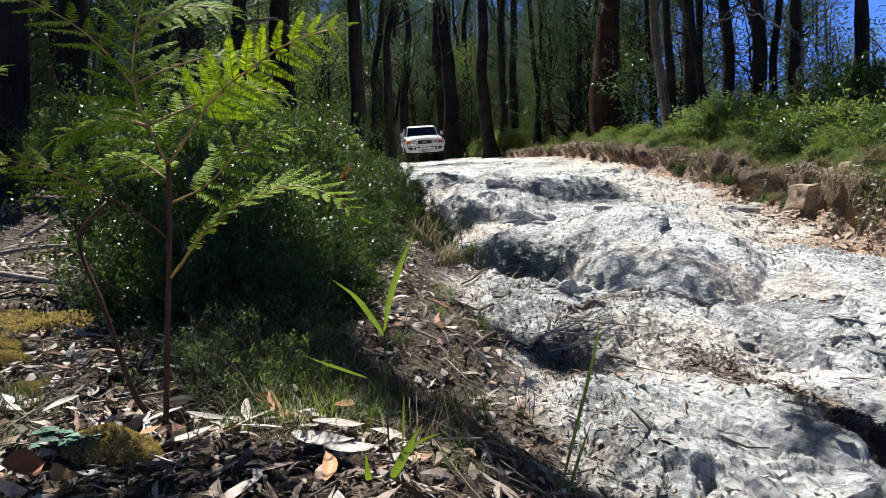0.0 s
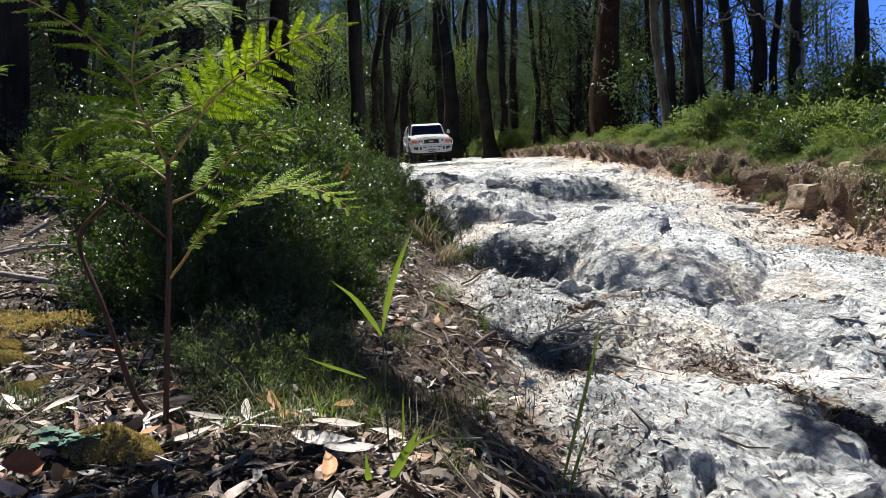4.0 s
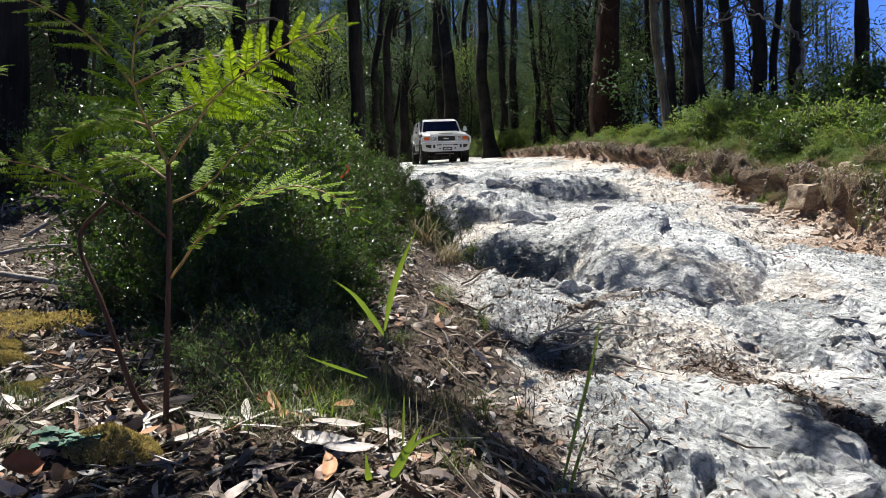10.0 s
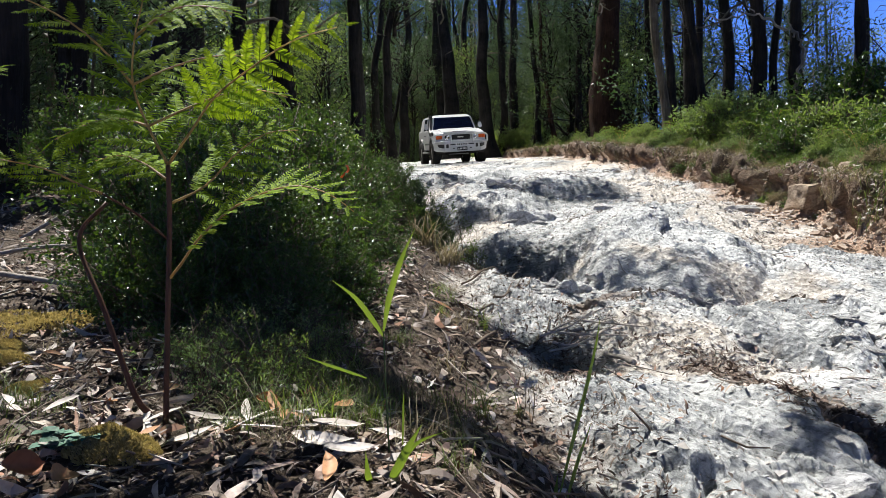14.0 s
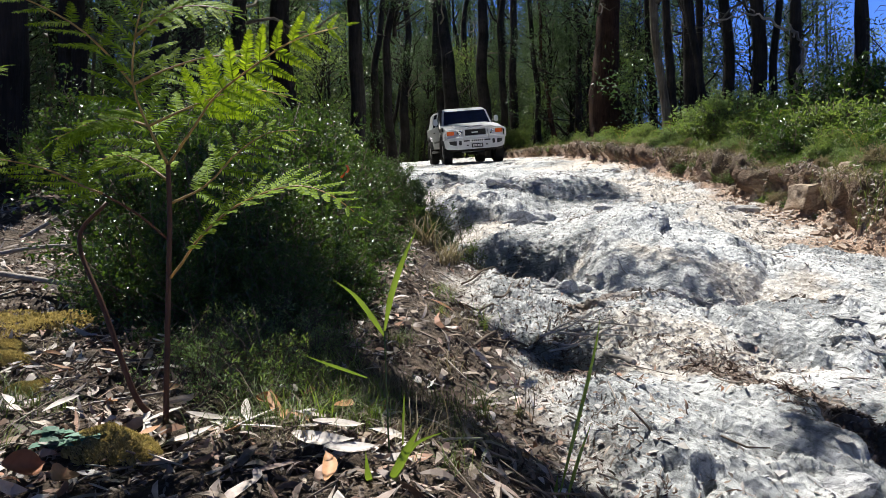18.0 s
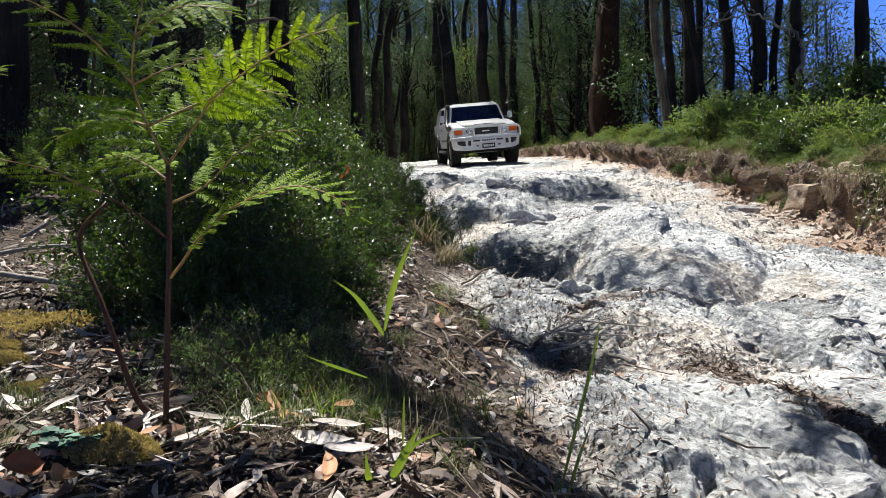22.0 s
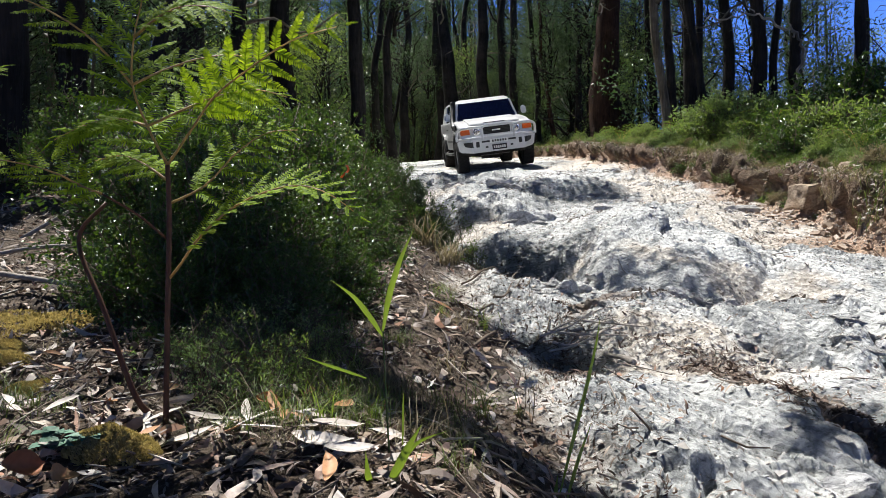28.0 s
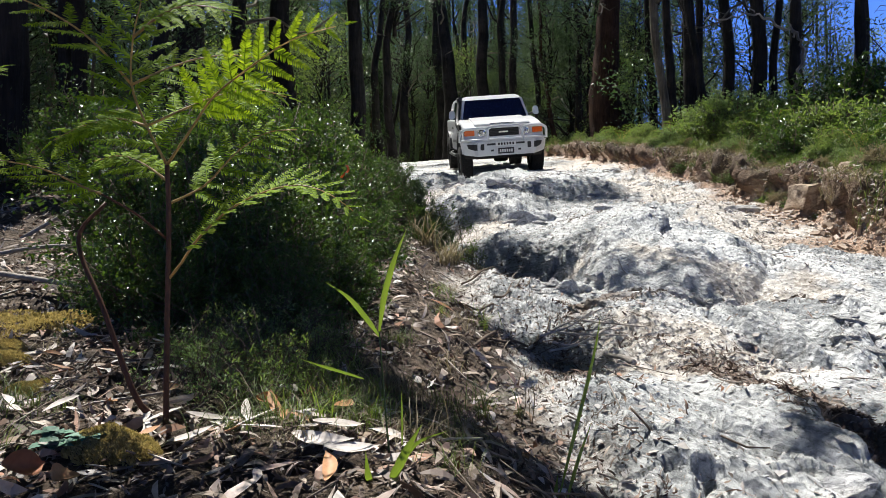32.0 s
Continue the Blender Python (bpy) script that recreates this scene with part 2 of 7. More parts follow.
def tube(path, radii, sides=8, rough=0.0, rng=None, closed_tip=True):
    """A swept tube along a path: (verts, quads)."""
    path = np.asarray(path, dtype=float)
    radii = np.broadcast_to(np.asarray(radii, dtype=float), (len(path),))
    tang = unit(np.gradient(path, axis=0))
    ref = np.array([0.0, 0.0, 1.0]) if abs(tang[:, 2]).mean() < 0.8 else np.array([1.0, 0.0, 0.0])
    a = unit(np.cross(tang, ref))
    b = np.cross(tang, a)
    ang = np.linspace(0, 2 * np.pi, sides, endpoint=False)
    r = radii[:, None] * np.ones(sides)
    if rough and rng is not None:
        r = r * (1 + rough * rng.uniform(-1, 1, r.shape))
    v = path[:, None] + r[..., None] * (np.cos(ang)[None, :, None] * a[:, None] + np.sin(ang)[None, :, None] * b[:, None])
    v = v.reshape(-1, 3)
    i, j = np.meshgrid(np.arange(len(path) - 1), np.arange(sides), indexing="ij")
    i, j = i.ravel(), j.ravel()
    k = (j + 1) % sides
    f = np.stack([i * sides + j, i * sides + k, (i + 1) * sides + k, (i + 1) * sides + j], 1)
    if closed_tip:
        n = len(v)
        v = np.concatenate([v, path[:1], path[-1:]])
        j = np.arange(0, sides, 2)
        e = (len(path) - 1) * sides
        f = np.concatenate([f, np.stack([np.full_like(j, n), (j + 2) % sides, (j + 1) % sides, j], 1),
                            np.stack([np.full_like(j, n + 1), e + j, e + (j + 1) % sides, e + (j + 2) % sides], 1)])
    return v, f


def leaves(at, along, up, length, width, curl=0.2):
    """Folded pointed leaves, two faces each, from arrays: (verts, triangles)."""
    n = len(at)
    along = unit(along)
    side = unit(np.cross(along, up))
    nrm = np.cross(side, along)
    L, W = np.broadcast_to(length, (n,))[:, None], np.broadcast_to(width, (n,))[:, None]
    mid = at + along * L * 0.45
    v = np.stack([at, mid + side * W * 0.5 + nrm * W * curl, at + along * L - nrm * L * 0.08, mid - side * W * 0.5 + nrm * W * curl], 1).reshape(-1, 3)
    k = np.arange(n)[:, None] * 4
    f = np.concatenate([k + [0, 1, 2], k + [0, 2, 3]], 1).reshape(-1, 3)
    return v, f


def blades(base, out, length, width, droop, segments=5, rng=None):
    """Arching grass blades: (verts, quads)."""
    n = len(base)
    s = np.linspace(0, 1, segments + 1)[None, :, None]
    L = np.broadcast_to(length, (n,))[:, None, None]
    W = np.broadcast_to(width, (n,))[:, None, None]
    D = np.broadcast_to(droop, (n,))[:, None, None]
    out = unit(out)
    lat = np.cross(out, [0.0, 0.0, 1.0])
    lat = unit(lat)
    up = np.array([0.0, 0.0, 1.0])
    line = base[:, None] + L * (s * (1 - 0.35 * D * s) * up + out[:, None] * (0.15 * s + D * s * s * 0.75) - up * D * 0.45 * s ** 3)
    w = W * np.clip(1.15 - s, 0.04, 1) ** 0.8 * np.minimum(1, 0.5 + 2 * s) * 0.5
    v = np.stack([line - lat[:, None] * w, line + lat[:, None] * w], 2).reshape(-1, 3)
    k = (np.arange(n)[:, None] * (segments + 1) + np.arange(segments)[None]) * 2
    k = k.reshape(-1, 1)
    return v, np.concatenate([k, k + 1, k + 3, k + 2], 1)


def curve_points(path, n):
    """Even points on a smooth line through a few places."""
    p = np.asarray(path, dtype=float)
    q = np.concatenate([[2 * p[0] - p[1]], p, [2 * p[-1] - p[-2]]])
    out = []
    for t in np.linspace(0, len(p) - 1 - 1e-6, n):
        i, f = int(t), t - int(t)
        a, b, c, d = q[i:i + 4]
        out.append(0.5 * (2 * b + (c - a) * f + (2 * a - 5 * b + 4 * c - d) * f * f + (3 * b - a - 3 * c + d) * f ** 3))
    return np.array(out)


# ---- smooth noise over arrays ----
def lattice(ix, iy, seed):
    h = (ix.astype(np.int64) * 374761393 + iy.astype(np.int64) * 668265263 + seed * 974634777) & 0x7FFFFFFF
    h = ((h ^ (h >> 13)) * 1274126177) & 0x7FFFFFFF
    return ((h ^ (h >> 16)) & 0xFFFF) / 65535.0 * 2 - 1


def wave(x, y, seed=0):
    ix, iy = np.floor(x), np.floor(y)
    fx, fy = x - ix, y - iy
    fx, fy = fx * fx * (3 - 2 * fx), fy * fy * (3 - 2 * fy)
    a, b = lattice(ix, iy, seed), lattice(ix + 1, iy, seed)
    c, d = lattice(ix, iy + 1, seed), lattice(ix + 1, iy + 1, seed)
    return (a * (1 - fx) + b * fx) * (1 - fy) + (c * (1 - fx) + d * fx) * fy


def fbm(x, y, octaves=4, seed=0, gain=0.5):
    total, amp = 0.0, 1.0
    for k in range(octaves):
        total = total + amp * wave(x * 2 ** k + 17.3 * k, y * 2 ** k - 9.1 * k, seed + k)
        amp *= gain
    return total


def smooth(a, b, x):
    t = np.clip((x - a) / (b - a), 0, 1)
    return t * t * (3 - 2 * t)

# ---- the ground ----
# Left edge and right edge of the track, and the line and height of its middle, by distance up the hill.
EDGE_Y = (-8, 1.7, 3.2, 5.7, 10, 17.7, 36, 60, 90)
EDGE_X = (0.55, 0.38, 0.30, 0.06, -0.55, -1.35, -3.4, -7.5, -14)
BANK_Y = (-8, 3.5, 5.4, 7.2, 10, 14, 23, 36, 60, 90)
BANK_X = (3.4, 3.15, 3.15, 3.4, 3.8, 3.85, 3.6, 2.3, -2.0, -8)
LINE_Y = (-8, 10, 17.85, 21.15, 23.9, 27.7, 30.5, 36.8, 60, 90)
LINE_X = (1.4, 1.3, 1.20, 0.98, 0.71, 0.20, -0.27, -1.04, -4.7, -11)
RISE_Y = (-60, -8, 0, 10, 16.5, 17.85, 21.15, 23.9, 27.7, 30.5, 36.8, 42, 60, 100, 400)
RISE_Z = (-9, -2.1, -0.83, 0.72, 1.72, 1.94, 2.44, 2.78, 3.21, 3.55, 4.38, 4.75, 6.2, 7.5, 6)
# Domes of bare rock: x, y of the crest, half width, run in front of it and behind it, height.
DOMES = ((1.28, 4.75, 0.62, 1.10, 2.2, 0.27), (0.42, 8.6, 0.80, 1.50, 2.6, 0.25), (1.55, 10.6, 1.15, 0.55, 2.4, 0.22), (0.98, 3.18, 0.40, 0.55, 0.7, 0.10),
         (1.62, 3.02, 0.50, 0.45, 0.8, 0.13), (0.78, 2.40, 0.45, 1.1, 0.6, 0.035), (1.30, 2.32, 0.26, 0.5, 0.4, 0.06), (0.62, 1.62, 0.35, 0.4, 0.5, 0.05),
         (-0.25, 13.2, 0.85, 0.8, 2.0, 0.20), (0.9, 14.6, 1.0, 0.8, 2.0, 0.14), (2.25, 6.7, 0.8, 0.8, 1.4, 0.09), (2.1, 4.2, 0.55, 0.6, 0.9, 0.10), (0.62, 4.05, 0.22, 0.3, 0.4, 0.09))
# Hollows and ruts: x, y, half width, half length, depth, turn.
HOLLOWS = ((0.28, 5.15, 0.26, 0.95, 0.24, 0.25), (-0.02, 6.9, 0.22, 0.8, 0.18, 0.1), (0.40, 2.85, 0.16, 0.40, 0.08, 0.1), (0.72, 4.30, 0.13, 0.45, 0.10, -0.2), 
           (1.30, 3.52, 0.60, 0.10, 0.07, 0.0), (1.10, 2.38, 0.10, 0.5, 0.02, 0.35), (1.22, 1.98, 0.14, 0.35, 0.02, 0.35), (-0.75, 12.0, 0.35, 2.2, 0.24, 0.0), (-0.35, 9.6, 0.28, 1.5, 0.20, 0.0),
           (0.5, 15.9, 0.40, 1.7, 0.17, 0.0), (1.25, 2.86, 0.05, 0.24, 0.08, 0.5), (1.44, 2.78, 0.04, 0.18, 0.08, -0.1), (1.62, 2.70, 0.04, 0.2, 0.07, -0.2), (0.80, 1.98, 0.03, 0.12, 0.05, 0.8))
# Seams where bark and leaf crumbs have washed together: places on the line, and half width.
SEAMS = ((((0.74, 3.36), (1.05, 3.50), (1.46, 3.50), (1.75, 3.35), (2.2, 3.25), (3.0, 3.6)), 0.05),
         (((0.92, 2.62), (1.02, 2.44), (1.06, 2.20), (1.10, 2.02), (1.17, 1.88), (1.30, 1.72)), 0.07))


def off_seam(x, y, line):
    """Distance from a broken line."""
    best = np.full(np.shape(x), 9.0)
    for (ax, ay), (bx, by) in zip(line[:-1], line[1:]):
        dx, dy = bx - ax, by - ay
        t = np.clip(((x - ax) * dx + (y - ay) * dy) / (dx * dx + dy * dy), 0, 1)
        best = np.minimum(best, np.hypot(x - ax - t * dx, y - ay - t * dy))
    return best


def shape_of_ground(x, y):
    """Height, and how far each spot is bare rock, clay of the cut bank, leaf litter, and dark topsoil with the lip's
    shade in its colour.
    """
    xl = np.interp(y, EDGE_Y, EDGE_X) + 0.12 * fbm(y * 1.1, y * 0 + 3.3, 3, 5)
    xr = np.interp(y, BANK_Y, BANK_X) + 0.16 * fbm(y * 0.9, y * 0 + 8.1, 3, 6)
    xm = np.interp(y, LINE_Y, LINE_X)
    z = np.interp(y, RISE_Y, RISE_Z)
    far = smooth(45, 70, np.hypot(x, y))
    inside = np.clip(x - xm, -2.4, 2.6)
    z = z + 0.075 * inside * smooth(6, 16, y)
    on = smooth(-0.12, 0.10, x - xl) * (1 - smooth(-0.05, 0.15, x - xr))
    # domes of bare rock, steep towards the foot of the hill, with ragged feet
    ragged = fbm(x * 2.6, y * 2.6, 4, 23, 0.6)
    for sx, sy, wx, front, back, h in DOMES:
        dx = (x - sx) / wx + 0.10 * ragged
        dy = (y - sy + 0.06 * ragged) / np.where(y < sy, front, back)
        d = dx * dx + dy * dy
        z = z + on * h * np.clip(1 - d, 0, 1) ** np.where(y < sy, 0.75, 1.5)
    for sx, sy, wx, wy, h, turn in HOLLOWS:
        c, q = math.cos(turn), math.sin(turn)
        dx, dy = (x - sx) * c + (y - sy) * q, -(x - sx) * q + (y - sy) * c
        z = z - on * h * np.exp(-((dx / wx) ** 2 + (dy / wy) ** 2) ** 1.4 * (1 + 0.3 * ragged))
    near = 1 - 0.6 * smooth(13, 18, y)
    z = z + on * near * 0.055 * fbm(x * 1.1, y * 1.1, 3, 51)
    hard = smooth(-0.3, 0.3, fbm(x * 0.55 + 9, y * 0.45, 3, 33) + 0.2)
    # foliation: the layers stand on edge and run down the track, slightly aslant
    u, w = 0.45 * x - 0.89 * y, 0.89 * x + 0.45 * y
    bend = 0.30 * fbm(x * 2.1, y * 2.1, 3, 65)
    rub = fbm(x * 7, y * 7, 4, 61, 0.6)
    layer = 1 - 2 * np.abs(fbm(w * 6 + bend * 4, u * 1.1, 4, 101, 0.6))
    thin = 1 - 2 * np.abs(fbm(w * 26 + bend * 9, u * 4.5, 3, 111, 0.6))
    close = 1 - smooth(4, 9, y)
    crag = smooth(0.05, 0.45, fbm(x * 1.3 + 7, y * 1.3, 4, 131) + 0.25)
    z = z + on * near * hard * (0.016 * layer * (1 + 0.6 * smooth(4, 8, y)) + 0.0045 * thin * close)
    # broken plates along the layers, in patches
    z = z + on * near * crag * (0.030 * broken(w * 4.2 + bend, u * 2.6 + bend, 101) + 0.010 * close * broken(w * 13 + bend, u * 8 + bend, 111))
    # short steps across the layers
    phase = (y * 0.9 - x * 0.35 + 0.45 * fbm(x * 1.2 + 4, y, 4, 21)) / 0.62
    saw = phase - np.floor(phase)
    gate = smooth(0.0, 0.3, fbm(x * 1.9, y * 1.5, 3, 43))
    z = z + on * near * gate * (0.030 + 0.05 * smooth(5, 9, y)) * (np.where(saw < 0.10, saw / 0.10, 1 - (saw - 0.10) / 0.90) - 0.5)
    z = z + on * near * (0.006 * rub + 0.003 * fbm(x * 31, y * 31, 3, 67, 0.65))
    # verge on the low side
    left = smooth(-0.05, 0.55, xl - x)
    away = np.clip(xl - x, 0, 30)
    z = z + left * (0.22 + 0.05 * fbm(x * 1.6, y * 1.6, 4, 71) + 0.015 * rub) + 0.02 * away * smooth(1, 6, away)
    z = z - 0.055 * np.clip(away - 2, 0, 20) * smooth(4, 20, y)
    # cut bank on the high side
    tall = np.interp(y, (-8, 4, 8, 14, 22, 34, 50), (0.58, 0.54, 0.48, 0.40, 0.36, 0.28, 0.15))
    out = x - xr
    step = smooth(0.0, 0.28 + 0.10 * fbm(x * 2.2, y * 2.2, 3, 81), out + 0.10 * fbm(x * 4, y * 4, 3, 83))
    z = z + step * tall * (1 + 0.18 * fbm(x * 1.5, y * 1.5, 3, 85)) + 0.05 * np.clip(out - 0.4, 0, 6)
    z = z + 0.035 * fbm(x * 9, y * 9, 4, 88, 0.65) * smooth(-0.15, 0.1, out) * (1 - smooth(0.3, 0.5, out))
    z = z - 0.06 * np.clip(out - 7, 0, 30)
    z = z + 0.05 * fbm(x * 1.3, y * 1.3, 4, 91) * smooth(0.3, 1, out)
    z = z + far * 0.8 * fbm(x * 0.03, y * 0.03, 3, 95)
    seam = 0.0
    for line, wide in SEAMS:
        seam = np.maximum(seam, smooth(wide * 1.5, wide * 0.5, off_seam(x, y, line) * (1 + 0.5 * rub)))
    rock = smooth(-0.15, 0.2, fbm(x * 0.7, y * 0.6, 4, 33) + 0.9 * fbm(x * 1.1, y * 1.1, 3, 51) + 0.25 * rub + 0.55 - 1.0 * smooth(0.6, 1.9, x - xm))
    clay = np.clip(smooth(-0.65, 0.05, out + 0.25 * fbm(x * 3, y * 3, 3, 87)) * 0.8, 0, 1)
    litter = np.maximum(smooth(-0.05, 0.22, xl - x + 0.12 * rub), smooth(0.16, 0.34, out + 0.12 * fbm(x * 5, y * 5, 3, 89)))
    # upper bank face goes dark for the lip's shade; crumb seams turn brown
    soil_shade = np.maximum(smooth(0.35, 0.75, step + 0.25 * fbm(x * 6, y * 6, 3, 97)), 0.8 * seam * on)
    return z, rock * on, clay, litter, soil_shade


def broken(x, y, seed):
    """Tilted flat pieces, like split rock: each spot takes the plane of its nearest piece."""
    ix, iy = np.floor(x), np.floor(y)
    best, second, value = np.full(x.shape, 9.0), np.full(x.shape, 9.0), np.zeros(x.shape)
    for ox in (-1, 0, 1):
        for oy in (-1, 0, 1):
            cx, cy = ix + ox, iy + oy
            px, py = cx + 0.5 + 0.45 * lattice(cx, cy, seed), cy + 0.5 + 0.45 * lattice(cx, cy, seed + 1)
            d = (x - px) ** 2 + (y - py) ** 2
            v = lattice(cx, cy, seed + 2) + 1.2 * lattice(cx, cy, seed + 3) * (x - px) + 1.2 * lattice(cx, cy, seed + 4) * (y - py)
            near = d < best
            second = np.where(near, best, np.minimum(second, d))
            best, value = np.where(near, d, best), np.where(near, v, value)
    return value - 0.9 * smooth(0.09, 0.02, np.sqrt(second) - np.sqrt(best))


def height(x, y):
    return float(shape_of_ground(np.array([float(x)]), np.array([float(y)]))[0][0])


def heights(x, y):
    return shape_of_ground(x, y)[0]


def make_ground():
    xs = np.concatenate([-np.geomspace(900, 7.2, 46), np.arange(-7, -1.2, 0.07), np.arange(-1.2, -0.1, 0.012), np.arange(-0.1, 2.6, 0.0046),
                         np.arange(2.6, 4.4, 0.012), np.arange(4.4, 9, 0.07), np.geomspace(9.1, 900, 40)])
    ys = np.concatenate([-np.geomspace(600, 1.2, 30), np.arange(-1, 1, 0.1), np.geomspace(1.0, 42, 680), np.geomspace(42.5, 1500, 50)])
    X, Y = np.meshgrid(xs, ys)
    Z, rock, clay, litter, soil_shade = shape_of_ground(X.ravel(), Y.ravel())
    nx, ny = len(xs), len(ys)
    i, j = np.meshgrid(np.arange(ny - 1), np.arange(nx - 1), indexing="ij")
    k = (i * nx + j).ravel()
    # the turf overhangs the cut bank
    x, y = X.ravel(), Y.ravel()
    over = smooth(0.2, 0.9, soil_shade) * (1 - smooth(0.5, 1.3, x - np.interp(y, BANK_Y, BANK_X))) * smooth(2, 4, y) * (1 - smooth(26, 34, y))
    me = grid_mesh("ground", np.stack([x - over * (0.17 + 0.10 * fbm(x * 1.7, y * 1.7, 3, 141)), y, Z], 1), np.stack([k, k + 1, k + nx + 1, k + nx], 1))
    for name, values in (("rock", rock), ("clay", clay), ("litter", litter), ("soil_shade", soil_shade)):
        me.attributes.new(name, "FLOAT", "POINT").data.foreach_set("value", values.astype(np.float32))
    ob = part("ground", me, GROUND)
    tagged(ob, "pale eroded rock track between leaf-littered forest floor and a clay bank", "ground", kind="structure")


make_ground()

# ---- trees ----
def crown_meshes(seed, tall, wide, clumps, count, leaf, low=0.0, tight=1.0):
    """Limbs and leaves of a loose gum crown that stands on its foot at the origin."""
    rng = np.random.default_rng(seed)
    limbs, fol = [], []
    limbs.append(tube([(0, 0, -0.4), (rng.uniform(-.2, .2), rng.uniform(-.2, .2), tall * 0.5), (rng.uniform(-.5, .5), rng.uniform(-.5, .5), tall * 0.93)],
                      [wide * 0.035, wide * 0.022, 0.012], 6))
    for k in range(clumps):
        h = tall * (low + (1 - low) * rng.uniform(0.08, 1.0) ** 0.8)
        reach = wide * rng.uniform(0.25, 1.0) * (1.05 - 0.6 * (h / tall) ** 2)
        a = rng.uniform(0, 2 * np.pi)
        tip = np.array([np.cos(a) * reach, np.sin(a) * reach, h])
        foot = np.array([0, 0, max(-0.2, h - reach * rng.uniform(0.5, 1.1))])
        bend = (tip + foot) / 2 + rng.normal(0, 0.12 * reach, 3)
        limbs.append(tube([foot, bend, tip], [wide * 0.014, wide * 0.009, 0.006], 5))
        n = int(count / clumps * rng.uniform(0.6, 1.4))
        spread = wide * tight * rng.uniform(0.16, 0.30)
        c = tip + rng.normal(0, 1, (n, 3)) * spread * np.array([1, 1, 0.6])
        d = rng.normal(0, 1, (n, 3)) * [1, 1, 0.5] + [0, 0, -0.6]
        fol.append(leaves(c, d, rng.normal(0, 1, (n, 3)), leaf * rng.uniform(0.7, 1.4, n), leaf * 0.30 * rng.uniform(0.8, 1.4, n)))
    lv, lf = joined(limbs)
    fv, ff = joined(fol)
    limb_mesh, leaf_mesh = grid_mesh("bough", lv, lf), grid_mesh("crown", fv, ff, False)
    limb_mesh.materials.append(BARK)
    leaf_mesh.materials.append(LEAF_GUM)
    return limb_mesh, leaf_mesh


CROWNS = [crown_meshes(100 + k, 9.0, 2.6, 26, 2300, 0.15) for k in range(4)]
THIN = [crown_meshes(120 + k, 7.0, 1.3, 8, 330, 0.17) for k in range(2)]
MASSES = [crown_meshes(150 + k, 3.6, 2.3, 30, 3200, 0.115, 0.0, 0.62) for k in range(3)]
SPRAYS = [crown_meshes(140 + k, 5.5, 1.5, 26, 1800, 0.10) for k in range(3)]


def trunk_mesh(seed, tall, thick, lean_x, lean_y):
    rng = np.random.default_rng(seed)
    bend = rng.uniform(0.08, 0.45)
    s = np.linspace(0, 1, 26) ** 1.25
    z = s * tall - 0.25 * (1 - s)
    x = lean_x * z + bend * np.sin(s * 5 + rng.uniform(0, 6)) * s
    y = lean_y * z + bend * np.sin(s * 4 + rng.uniform(0, 6)) * s
    crook = 0.05 + 0.06 * rng.random()
    x = x + crook * np.sin(z * 0.9 + rng.uniform(0, 6)) + 0.4 * crook * np.sin(z * 2.3 + rng.uniform(0, 6))
    x, y = x - x[0], y - y[0]
    r = thick * 0.5 * (1 - 0.62 * s) * (1 + 0.55 * np.exp(-np.clip(z, 0, 99) / (thick * 0.8)))
    v, f = tube(np.stack([x, y, z], 1), r, 12, 0.06, rng)
    return grid_mesh("trunk", v, f), (x[-1], y[-1], z[-1])


def dead_limb(seed):
    """A bare crooked side limb with a few forks, pointing along x."""
    rng = np.random.default_rng(seed)
    chunks = []
    line = [np.zeros(3)]
    d = unit(np.array([1.0, 0, 0.35]))
    for k in range(7):
        d = unit(d + rng.normal(0, 0.28, 3) + [0, 0, 0.06])
        line.append(line[-1] + d * 0.32)
        if k > 1:
            e = unit(d + rng.normal(0, 0.8, 3))
            chunks.append(tube([line[-1], line[-1] + e * 0.3, line[-1] + unit(e + rng.normal(0, 0.4, 3)) * 0.65], [0.012, 0.008, 0.003], 5))
    chunks.append(tube(np.array(line), np.linspace(0.034, 0.010, 8), 6))
    me = grid_mesh("limb", *joined(chunks))
    return me


DEAD_LIMBS = [dead_limb(180 + k) for k in range(5)]


def shades_track(x, y, low, high):
    """Whether a crown between these heights over the track would take its sun."""
    for h in (low, (low + high) / 2, high):
        gx, gy = x - SUN.x / SUN.z * h, y - SUN.y / SUN.z * h
        if -1.0 < gy < 33 and np.interp(gy, EDGE_Y, EDGE_X) - (3.4 if gy < 8 else 1.6) < gx < np.interp(gy, BANK_Y, BANK_X) + (3.0 if gy < 17 else 0.6):
            return True
    return False


